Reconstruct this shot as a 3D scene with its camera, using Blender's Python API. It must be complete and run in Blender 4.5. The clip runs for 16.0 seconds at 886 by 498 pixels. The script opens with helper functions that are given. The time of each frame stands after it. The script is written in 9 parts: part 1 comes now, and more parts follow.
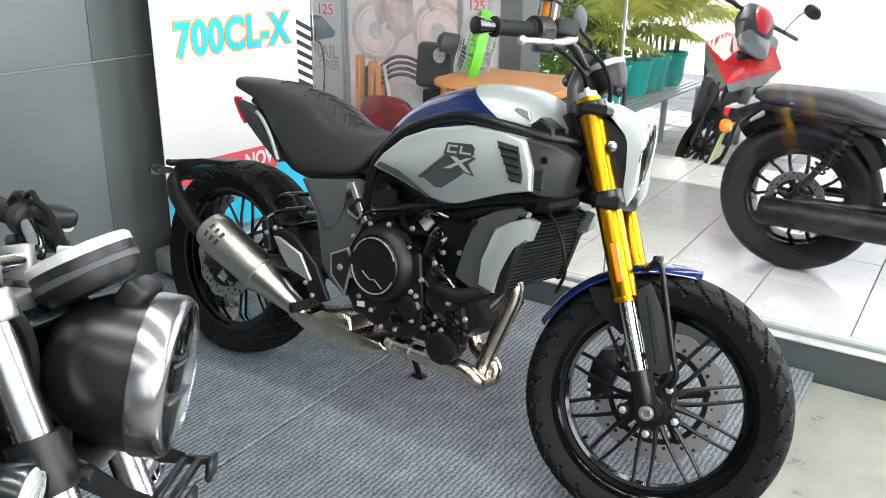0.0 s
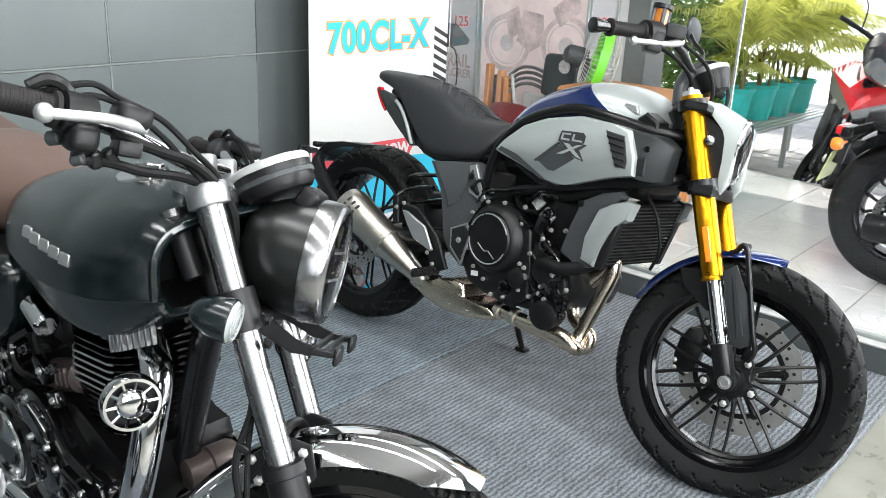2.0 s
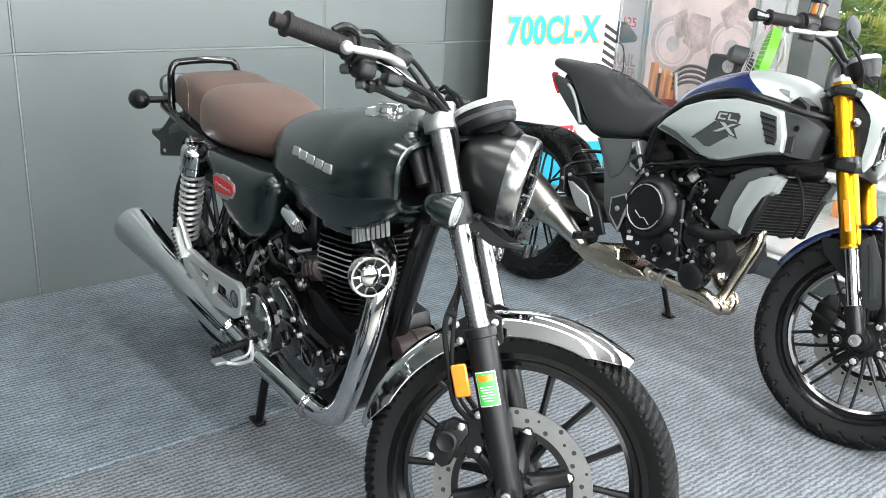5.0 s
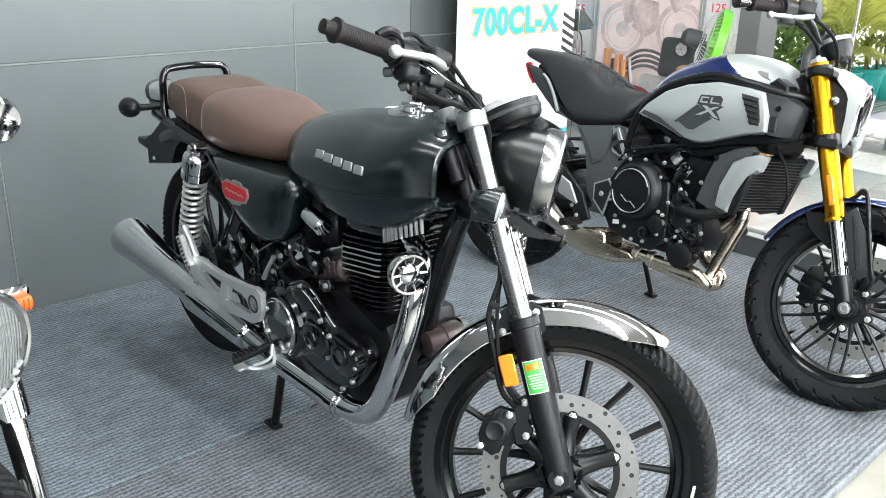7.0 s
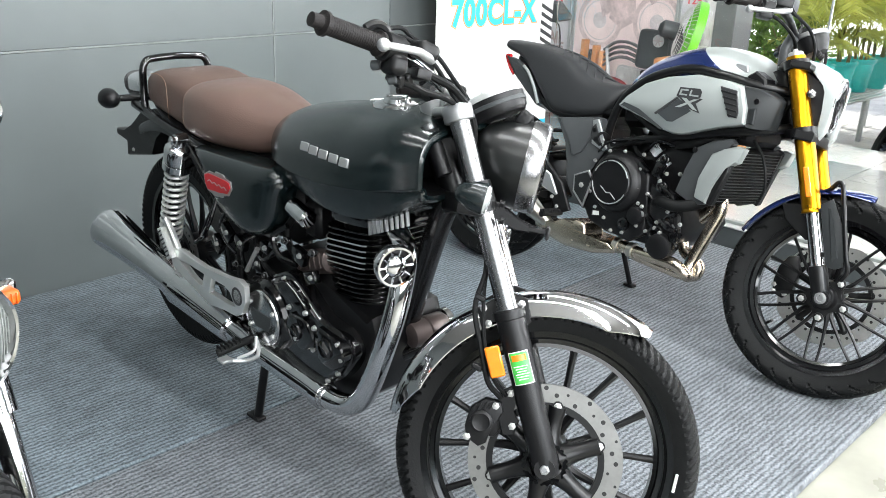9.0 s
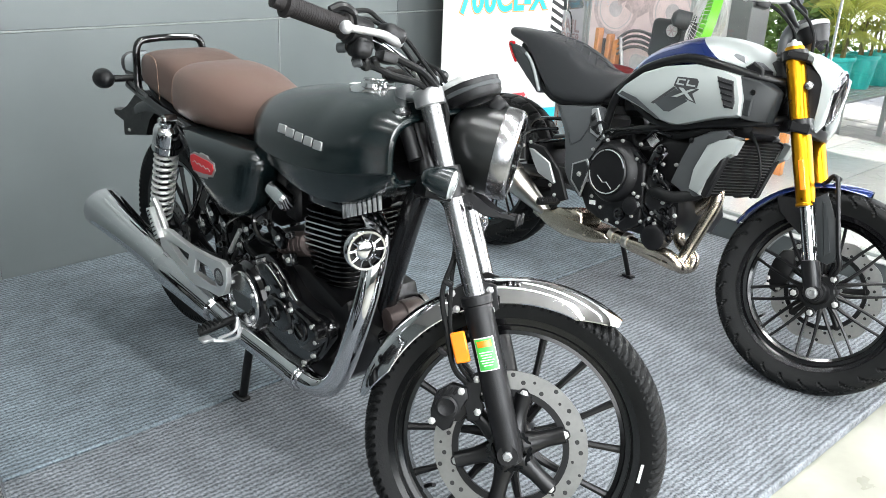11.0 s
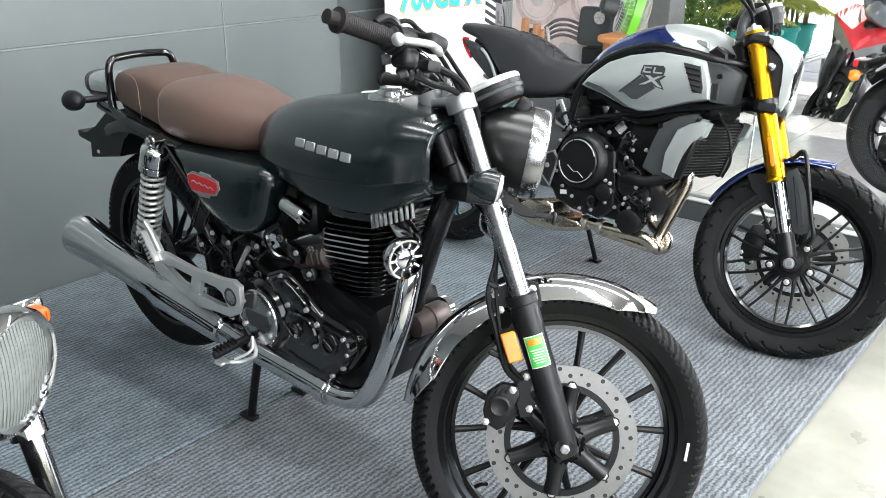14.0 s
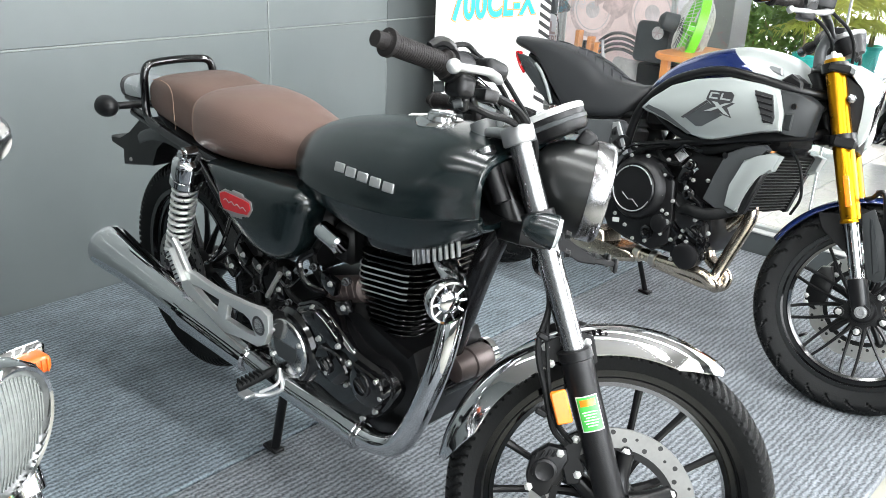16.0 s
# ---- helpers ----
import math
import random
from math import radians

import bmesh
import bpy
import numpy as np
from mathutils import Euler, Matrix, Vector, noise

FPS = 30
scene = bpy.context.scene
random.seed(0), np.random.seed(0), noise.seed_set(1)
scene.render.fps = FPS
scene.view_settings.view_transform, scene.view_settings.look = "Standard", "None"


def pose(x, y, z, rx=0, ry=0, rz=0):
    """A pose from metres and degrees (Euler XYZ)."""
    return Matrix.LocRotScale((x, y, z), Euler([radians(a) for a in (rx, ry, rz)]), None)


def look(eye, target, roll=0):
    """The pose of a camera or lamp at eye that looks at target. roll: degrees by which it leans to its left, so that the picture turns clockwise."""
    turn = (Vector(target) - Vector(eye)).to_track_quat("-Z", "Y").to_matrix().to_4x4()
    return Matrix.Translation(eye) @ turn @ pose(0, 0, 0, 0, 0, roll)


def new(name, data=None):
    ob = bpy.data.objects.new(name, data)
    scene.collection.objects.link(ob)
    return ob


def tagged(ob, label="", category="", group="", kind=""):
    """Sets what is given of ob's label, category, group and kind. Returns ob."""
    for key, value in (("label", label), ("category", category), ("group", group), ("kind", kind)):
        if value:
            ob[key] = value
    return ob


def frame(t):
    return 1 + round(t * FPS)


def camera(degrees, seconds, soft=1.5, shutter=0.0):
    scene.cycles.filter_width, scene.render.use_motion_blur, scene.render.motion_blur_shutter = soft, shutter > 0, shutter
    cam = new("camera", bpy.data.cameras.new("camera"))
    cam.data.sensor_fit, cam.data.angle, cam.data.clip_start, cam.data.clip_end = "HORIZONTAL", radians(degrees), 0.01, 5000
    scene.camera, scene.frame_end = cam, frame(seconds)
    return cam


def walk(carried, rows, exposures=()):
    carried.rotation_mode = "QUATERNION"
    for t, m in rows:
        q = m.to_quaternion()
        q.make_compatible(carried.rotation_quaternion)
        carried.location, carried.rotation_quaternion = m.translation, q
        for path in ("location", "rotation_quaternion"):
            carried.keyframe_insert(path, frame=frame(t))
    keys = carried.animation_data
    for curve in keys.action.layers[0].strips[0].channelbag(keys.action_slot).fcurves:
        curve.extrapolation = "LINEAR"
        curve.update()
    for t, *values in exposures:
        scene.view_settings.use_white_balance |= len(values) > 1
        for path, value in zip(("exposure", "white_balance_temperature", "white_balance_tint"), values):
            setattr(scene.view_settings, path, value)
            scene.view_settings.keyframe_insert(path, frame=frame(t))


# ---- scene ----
cam = camera(54.1, 16.0, 0.65)
PATH = [
    (0, (0.118, 0.127, 1.33), (-0.035, 1.996, 0.635), 0.7),
    (0.5, (0.178, 0.031, 1.32), (-0.092, 1.892, 0.636), 1.2),
    (1, (0.211, -0.043, 1.31), (-0.132, 1.808, 0.637), 1.3),
    (1.5, (0.212, -0.099, 1.308), (-0.16, 1.753, 0.649), 2.0),
    (2, (0.174, -0.177, 1.301), (-0.245, 1.666, 0.646), 2.4),
    (2.5, (0.148, -0.295, 1.291), (-0.325, 1.534, 0.634), 2.5),
    (3, (0.146, -0.378, 1.285), (-0.4, 1.429, 0.626), 2.5),
    (3.5, (0.201, -0.442, 1.283), (-0.486, 1.317, 0.625), 1.9),
    (4, (0.273, -0.521, 1.272), (-0.474, 1.216, 0.619), 2.3),
    (4.2, (0.283, -0.537, 1.27), (-0.475, 1.195, 0.619), 2.7),
    (6.3, (0.106, -0.666, 1.281), (-0.545, 1.105, 0.617), 2.6),
    (6.5, (0.09, -0.676, 1.284), (-0.538, 1.101, 0.616), 2.0),
    (7, (0.067, -0.691, 1.285), (-0.528, 1.097, 0.615), 1.5),
    (7.5, (0.07, -0.705, 1.292), (-0.506, 1.086, 0.613), 1.6),
    (8, (0.065, -0.709, 1.293), (-0.495, 1.086, 0.612), 1.7),
    (8.5, (0.056, -0.708, 1.295), (-0.493, 1.09, 0.609), 1.9),
    (9, (0.048, -0.704, 1.292), (-0.489, 1.094, 0.602), 2.0),
    (11.3, (0.16, -0.67, 1.289), (-0.442, 1.098, 0.571), 2.4),
    (11.5, (0.143, -0.671, 1.28), (-0.466, 1.095, 0.567), 2.0),
    (12, (0.058, -0.703, 1.292), (-0.487, 1.081, 0.569), 2.3),
    (12.5, (-0.01, -0.731, 1.296), (-0.433, 1.085, 0.572), 1.9),
    (13, (-0.051, -0.751, 1.307), (-0.436, 1.074, 0.583), 1.2),
    (13.5, (-0.079, -0.749, 1.308), (-0.453, 1.076, 0.582), 0.7),
    (14, (-0.107, -0.749, 1.31), (-0.477, 1.076, 0.582), 0.6),
    (14.5, (-0.124, -0.755, 1.31), (-0.502, 1.071, 0.587), 0.8),
    (15, (-0.136, -0.736, 1.311), (-0.519, 1.089, 0.588), 1.5),
    (15.5, (-0.157, -0.664, 1.319), (-0.566, 1.156, 0.596), 1.7),
    (16, (-0.164, -0.586, 1.322), (-0.617, 1.222, 0.596), 2.4),
]
walk(cam, [(t, look(eye, target, roll)) for t, eye, target, roll in PATH], [(0, 0.15), (0.5, 0.15), (2.0, 0.18), (2.5, 0.29), (3.0, 0.45), (4, 0.54), (6.5, 0.46), (9, 0.46), (11.5, 0.52), (12.5, 0.26), (13.5, 0.34), (14.5, 0.40), (15.5, 0.48), (16, 0.62)])

# ---- light ----
ROOM = 62.3                                   # degrees: the grey wall's direction
RM = pose(0, 0, 0, 0, 0, ROOM)
world = bpy.data.worlds.new("world")
scene.world = world
world.use_nodes = True
wn = world.node_tree
sky = wn.nodes.new("ShaderNodeTexSky")
sky.sky_type, sky.sun_disc = "NISHITA", False
sky.sun_elevation, sky.sun_rotation = radians(60), radians(0)
wn.links.new(sky.outputs[0], wn.nodes["Background"].inputs[0])
wn.nodes["Background"].inputs[1].default_value = 0.15


def lamp(name, kind, m, energy, size=None, size_y=None, color=(1, 1, 1)):
    data = bpy.data.lights.new(name, kind)
    data.energy, data.color = energy, color
    if kind == "AREA":
        data.shape, data.size, data.size_y = "RECTANGLE", size, size_y
    if kind == "SUN":
        data.angle = radians(0.6)
    ob = new(name, data)
    ob.matrix_world = m
    return ob


lamp("sun", "SUN", RM @ look((5.25, 0.5, 1.0), (5, 0, 0)), 5.0, color=(1, 0.95, 0.88))
# area lamps for daylight: three in an assumed, unseen front, one in the window
for u_, w_ in ((-2.35, 30), (-0.75, 62), (0.85, 118)):
    lamp("assumed_front_daylight", "AREA", RM @ look((u_, -2.1, 1.72), (u_ * 0.6 - 0.1, 0.9, 0.3)), w_, 1.35, 2.3, (0.96, 0.985, 1.0))
lamp("window_daylight", "AREA", RM @ look((2.93, -0.95, 1.6), (0.0, -0.2, 0.7)), 80, 1.9, 1.9, (0.97, 0.99, 1.0))
# rows of ceiling tubes
for u_, w_ in ((-1.3, 26), (0.2, 42), (1.5, 66)):
    lamp("ceiling_tubes", "AREA", RM @ pose(u_, 0.2, 3.05), w_, 0.16, 3.4, (0.97, 1.0, 1.0))


# ---- materials ----
def pmat(name, col, rough=0.5, metal=0.0, var=0.12, vscale=14.0, bump=0.0, bscale=300.0, coat=0.0, rvar=0.08, island=0.0, spec=0.5, emit=0.0, trans=0.0, sheen=0.0, crough=0.06):
    """A surface: base colour broken at two scales, uneven gloss, fine relief."""
    m = bpy.data.materials.new(name)
    m.use_nodes = True
    nt = m.node_tree
    n, l = nt.nodes, nt.links
    p = n["Principled BSDF"]
    tc = n.new("ShaderNodeTexCoord")
    big, fine = n.new("ShaderNodeTexNoise"), n.new("ShaderNodeTexNoise")
    big.inputs["Scale"].default_value, fine.inputs["Scale"].default_value = vscale * 0.3, vscale * 3
    big.inputs["Detail"].default_value = fine.inputs["Detail"].default_value = 5
    for t in (big, fine):
        l.new(tc.outputs["Object"], t.inputs["Vector"])
    mx = n.new("ShaderNodeMath")
    mx.operation = "MULTIPLY_ADD"
    mx.inputs[1].default_value = 0.5
    l.new(fine.outputs["Fac"], mx.inputs[0])
    l.new(big.outputs["Fac"], mx.inputs[2])
    mr = n.new("ShaderNodeMapRange")
    mr.inputs["From Min"].default_value, mr.inputs["From Max"].default_value = 0.45, 1.05
    mr.inputs["To Min"].default_value, mr.inputs["To Max"].default_value = 1 - var, 1 + var
    l.new(mx.outputs[0], mr.inputs["Value"])
    hsv = n.new("ShaderNodeHueSaturation")
    hsv.inputs["Color"].default_value = (*col, 1)
    l.new(mr.outputs[0], hsv.inputs["Value"])
    if island:
        g = n.new("ShaderNodeNewGeometry")
        r2 = n.new("ShaderNodeMapRange")
        r2.inputs["To Min"].default_value, r2.inputs["To Max"].default_value = 1 - island, 1 + island
        l.new(g.outputs["Random Per Island"], r2.inputs["Value"])
        mu = n.new("ShaderNodeMath")
        mu.operation = "MULTIPLY"
        l.new(r2.outputs[0], mu.inputs[0])
        l.new(mr.outputs[0], mu.inputs[1])
        l.new(mu.outputs[0], hsv.inputs["Value"])
    l.new(hsv.outputs[0], p.inputs["Base Color"])
    rr = n.new("ShaderNodeMapRange")
    rr.inputs["To Min"].default_value, rr.inputs["To Max"].default_value = max(0.02, rough - rvar), min(1, rough + rvar)
    l.new(fine.outputs["Fac"], rr.inputs["Value"])
    l.new(rr.outputs[0], p.inputs["Roughness"])
    p.inputs["Metallic"].default_value = metal
    p.inputs["Specular IOR Level"].default_value = spec
    p.inputs["Coat Weight"].default_value = coat
    p.inputs["Coat Roughness"].default_value = crough
    p.inputs["Sheen Weight"].default_value = sheen
    p.inputs["Transmission Weight"].default_value = trans
    if emit:
        p.inputs["Emission Color"].default_value = (*col, 1)
        p.inputs["Emission Strength"].default_value = emit
    if bump:
        b = n.new("ShaderNodeBump")
        tx = n.new("ShaderNodeTexNoise")
        tx.inputs["Scale"].default_value, tx.inputs["Detail"].default_value = bscale, 3
        l.new(tc.outputs["Object"], tx.inputs["Vector"])
        l.new(tx.outputs["Fac"], b.inputs["Height"])
        b.inputs["Strength"].default_value, b.inputs["Distance"].default_value = bump, 0.002
        l.new(b.outputs[0], p.inputs["Normal"])
    return m


def nodes_of(m):
    return m.node_tree.nodes, m.node_tree.links, m.node_tree.nodes["Principled BSDF"]


BLACK = pmat("satin_black_paint", (0.0045, 0.0045, 0.005), 0.30, var=0.1, vscale=30, rvar=0.02, spec=0.35)
GLOSS = pmat("gloss_black_paint", (0.0022, 0.0022, 0.0026), 0.09, coat=0.4, rvar=0.03, spec=0.5)
FRAMEB = pmat("frame_black", (0.005, 0.005, 0.0055), 0.22, rvar=0.1, spec=0.45)
PLASTIC = pmat("black_plastic", (0.006, 0.006, 0.0066), 0.36, bump=0.2, bscale=600, var=0.25, spec=0.28)
GREYP = pmat("dark_grey_plastic", (0.036, 0.040, 0.042), 0.42, spec=0.3, bump=0.15, bscale=600)
RUBBER = pmat("tyre_rubber", (0.0055, 0.0058, 0.006), 0.5, bump=0.3, bscale=250, var=0.4, vscale=20, spec=0.14)
GRIPR = pmat("grip_rubber", (0.011, 0.0095, 0.0095), 0.55, spec=0.2, bump=0.4, bscale=400)
CHROME = pmat("chrome", (0.60, 0.60, 0.61), 0.06, 1.0, var=0.06, rvar=0.04)
CHROMES = pmat("satin_chrome", (0.25, 0.25, 0.255), 0.26, 1.0, var=0.10, vscale=40, rvar=0.04)
BADGE = pmat("bright_badge_metal", (0.42, 0.42, 0.42), 0.3, 0.8, var=0.06, rvar=0.05)
CASTS = pmat("pale_cast_silver", (0.66, 0.67, 0.66), 0.34, 0.75, var=0.06, bump=0.15, bscale=500)
BOWL = pmat("lamp_bowl_silver", (0.24, 0.25, 0.25), 0.42, 0.9, var=0.08)
BOWLG = pmat("dull_reflector_bowl", (0.30, 0.31, 0.31), 0.45, 0.3, var=0.2, vscale=30)
STEEL = pmat("brushed_steel", (0.60, 0.565, 0.51), 0.30, 1.0, var=0.14, vscale=60, rvar=0.05)
HEADER = pmat("heat_tinted_steel", (0.62, 0.54, 0.44), 0.24, 1.0, var=0.25, vscale=12)
CASTG = pmat("cast_grey_aluminium", (0.36, 0.365, 0.37), 0.36, 0.9, bump=0.2, bscale=400)
ALLOY = pmat("cast_aluminium", (0.55, 0.555, 0.56), 0.4, 0.9, bump=0.2, bscale=400)
SILVERP = pmat("silver_paint", (0.43, 0.44, 0.45), 0.33, 0.55, coat=0.4, var=0.05)
WHITEP = pmat("light_silver_paint", (0.40, 0.43, 0.42), 0.36, 0.45, coat=0.25, var=0.03, rvar=0.02)
GOLD = pmat("gold_anodised", (0.54, 0.25, 0.010), 0.28, 1.0, var=0.05, rvar=0.02)
BOLT = pmat("bolt_zinc", (0.56, 0.56, 0.55), 0.34, 0.8, var=0.15)
DISC = pmat("brake_disc_steel", (0.25, 0.247, 0.24), 0.4, 1.0, var=0.16, vscale=40)
DISCB = pmat("ground_disc_steel", (0.46, 0.455, 0.44), 0.38, 1.0, var=0.14, vscale=40)
HOLESHADE = pmat("hole_shade_dark", (0.02, 0.02, 0.02), 0.8)
TANKA = pmat("dark_green_matt_paint", (0.0030, 0.0068, 0.0076), 0.22, 0.0, spec=0.85, var=0.06, vscale=3, rvar=0.02)
TANKL = pmat("matt_black_lamp_shell", (0.005, 0.0056, 0.0056), 0.30, 0.0, var=0.1, spec=0.6, rvar=0.03)
LEATHER = pmat("brown_leatherette", (0.110, 0.068, 0.055), 0.38, bump=0.3, bscale=380, var=0.10, vscale=9)
LEATHER2 = pmat("brown_leatherette_pillion", (0.086, 0.052, 0.041), 0.42, bump=0.3, bscale=380, var=0.10, vscale=9)
POLISH = pmat("polished_cover", (0.46, 0.46, 0.46), 0.2, 1.0, var=0.08, vscale=50, rvar=0.05)
BROWNG = pmat("brown_grey_casting", (0.085, 0.066, 0.062), 0.34, 0.5, var=0.2, vscale=20, bump=0.2, bscale=300)
STITCH = pmat("tan_stitching", (0.3, 0.2, 0.14), 0.7)
SEATB = pmat("black_seat_vinyl", (0.021, 0.022, 0.024), 0.46, spec=0.4, bump=0.5, bscale=420, var=0.15)
BLUE = pmat("deep_blue_paint", (0.004, 0.016, 0.095), 0.12, 0.35, coat=1.0, var=0.04, rvar=0.02)
ORANGEL = pmat("orange_lens", (0.60, 0.085, 0.003), 0.32, coat=0.25, var=0.2, vscale=150)
RED = pmat("red_paint", (0.5, 0.012, 0.02), 0.34, coat=0.15)
FLUID = pmat("brake_fluid_amber", (0.42, 0.13, 0.008), 0.12, coat=0.8, var=0.5, vscale=60)
AMBER = pmat("amber_lens", (0.72, 0.19, 0.008), 0.15, coat=0.6, var=0.15, vscale=120)
REDLENS = pmat("red_lens", (0.55, 0.01, 0.015), 0.15, coat=0.6)
GREEN = pmat("green_sticker", (0.06, 0.5, 0.07), 0.4)
WHITE = pmat("white_print", (0.70, 0.70, 0.68), 0.45, var=0.03)
INK = pmat("black_print", (0.03, 0.03, 0.032), 0.45)
RIMC = pmat("brushed_chrome_rim", (0.30, 0.30, 0.31), 0.24, 1.0, var=0.12, vscale=30, rvar=0.03)
SPRING = pmat("spring_white_steel", (0.62, 0.62, 0.6), 0.3, 0.6)
SIDEG = pmat("satin_dark_grey_panel", (0.060, 0.064, 0.067), 0.36, spec=0.4, bump=0.1, bscale=500)
DGREY = pmat("charcoal_plastic", (0.016, 0.018, 0.019), 0.42, spec=0.25, bump=0.15, bscale=600)
FINM = pmat("radiator_fin_metal", (0.09, 0.09, 0.09), 0.35, 0.8)
MESH = pmat("radiator_core", (0.003, 0.003, 0.003), 0.6, spec=0.1)


def glass(name, col=(1, 1, 1), rough=0.02, ior=1.45):
    m = bpy.data.materials.new(name)
    m.use_nodes = True
    p = m.node_tree.nodes["Principled BSDF"]
    p.inputs["Base Color"].default_value = (*col, 1)
    p.inputs["Roughness"].default_value, p.inputs["IOR"].default_value = rough, ior
    p.inputs["Transmission Weight"].default_value = 1
    return m


GLASS = glass("clear_glass")
LENS = glass("clear_lens", (0.93, 0.95, 0.95), 0.04)
FLUTE = pmat("pale_fluted_glass", (0.30, 0.32, 0.32), 0.12, coat=1.0, var=0.25, vscale=30)
FLUTEL = pmat("grey_fluted_lamp_glass", (0.15, 0.16, 0.155), 0.2, coat=0.6, var=0.35, vscale=14)
SMOKE = glass("smoked_lens", (0.2, 0.2, 0.2), 0.05)


# ---- shapes ----
def part(name, bm, mat, parent=None, label="", xf=None, sharp=40):
    """Links a bmesh as one mesh object, under a thing or a part."""
    if xf is not None:
        bm.transform(xf)
    bmesh.ops.recalc_face_normals(bm, faces=bm.faces[:])
    me = bpy.data.meshes.new(name)
    bm.to_mesh(me)
    bm.free()
    for m in (mat if isinstance(mat, (list, tuple)) else [mat]):
        me.materials.append(m)
    for q in me.polygons:
        q.use_smooth = True
    me.set_sharp_from_angle(angle=radians(sharp))
    ob = new(name, me)
    if parent is not None:
        ob.parent = parent
    if label:
        ob["label"] = label
    return ob


def thing(name, m, label, category, group="", kind=""):
    ob = new(name)
    ob.empty_display_size = 0.1
    ob.matrix_world = m
    return tagged(ob, label, category, group, kind)


def V(*a):
    return Vector(a)


def spline(pts, n=6):
    """Points along a smooth curve through pts (each may carry a radius)."""
    P = [np.array(p, float) for p in pts]
    P = [2 * P[0] - P[1]] + P + [2 * P[-1] - P[-2]]
    out = []
    for i in range(1, len(P) - 2):
        a, b, c, d = P[i - 1:i + 3]
        for k in range(n):
            t = k / n
            out.append(0.5 * (2 * b + (c - a) * t + (2 * a - 5 * b + 4 * c - d) * t * t + (3 * b - a - 3 * c + d) * t ** 3))
    out.append(P[-2])
    return out


def rings(bm, rr, cap=True, closed=False):
    vs = [[bm.verts.new(p) for p in r] for r in rr]
    k = len(vs[0])
    pairs = list(zip(vs, vs[1:])) + ([(vs[-1], vs[0])] if closed else [])
    for a, b in pairs:
        for i in range(k):
            bm.faces.new((a[i], a[(i + 1) % k], b[(i + 1) % k], b[i]))
    if cap and not closed:
        bm.faces.new(vs[0][::-1])
        bm.faces.new(vs[-1])
    return vs


def box(bm, c, s, rot=(0, 0, 0), bevel=0.0, seg=1):
    g = bmesh.ops.create_cube(bm, size=1, matrix=pose(*c, *rot) @ Matrix.Diagonal((*s, 1)))
    if bevel:
        es = list({e for v in g["verts"] for e in v.link_edges})
        bmesh.ops.bevel(bm, geom=es, offset=bevel, segments=seg, affect="EDGES", profile=0.5, clamp_overlap=True)


def basis(d):
    d = Vector(d).normalized()
    a = Vector((0, 0, 1)) if abs(d.z) < 0.9 else Vector((1, 0, 0))
    e1 = d.cross(a).normalized()
    return d, e1, d.cross(e1)


def lathe(bm, o, d, prof, seg=28, cap=True):
    """Turned shape: prof is (distance along d, radius)."""
    o = Vector(o)
    d, a, b = basis(d)
    rr = []
    for h, r in prof:
        r = max(r, 0.0004)
        rr.append([o + d * h + (a * math.cos(t) + b * math.sin(t)) * r for t in (2 * math.pi * i / seg for i in range(seg))])
    rings(bm, rr, cap)


def cyl(bm, p, q, r, r2=None, seg=18, bev=0.0):
    p, q = Vector(p), Vector(q)
    h = (q - p).length
    r2 = r if r2 is None else r2
    if bev:
        lathe(bm, p, q - p, [(0, r - bev), (bev, r), (h - bev, r2), (h, r2 - bev)], seg)
    else:
        lathe(bm, p, q - p, [(0, r), (h, r2)], seg)


def tube(bm, pts, r=0.01, seg=10, n=6, cap=True):
    """A bent pipe; points may carry their own radius as a fourth number."""
    P = [p if len(p) > 3 else (*p, r) for p in pts]
    P = spline(P, n) if n > 1 else [np.array(p) for p in P]
    rr, prev = [], None
    for i, p in enumerate(P):
        a, b = P[max(0, i - 1)], P[min(len(P) - 1, i + 1)]
        d = Vector((b - a)[:3])
        if d.length < 1e-9:
            continue
        d.normalize()
        if prev is None:
            _, prev, _ = basis(d)
        e1 = (prev - d * prev.dot(d)).normalized()
        e2 = d.cross(e1)
        prev = e1
        c = Vector(p[:3])
        rr.append([c + (e1 * math.cos(t) + e2 * math.sin(t)) * p[3] for t in (2 * math.pi * k / seg for k in range(seg))])
    rings(bm, rr, cap)


def plate(bm, pts, y0, y1, bevel=0.0, seg=1, axis=1):
    """A flat outline (x, z) drawn out from y0 to y1."""
    def at(p, y):
        q = [p[0], p[1]]
        q.insert(axis, y)
        return Vector(q)
    a = [bm.verts.new(at(p, y0)) for p in pts]
    b = [bm.verts.new(at(p, y1)) for p in pts]
    k = len(pts)
    fs = [bm.faces.new(a), bm.faces.new(b[::-1])]
    for i in range(k):
        fs.append(bm.faces.new((a[i], b[i], b[(i + 1) % k], a[(i + 1) % k])))
    if bevel:
        es = [e for e in set(e for f in fs[:2] for e in f.edges)]
        bmesh.ops.bevel(bm, geom=es, offset=bevel, segments=seg, affect="EDGES", profile=0.5, clamp_overlap=True)


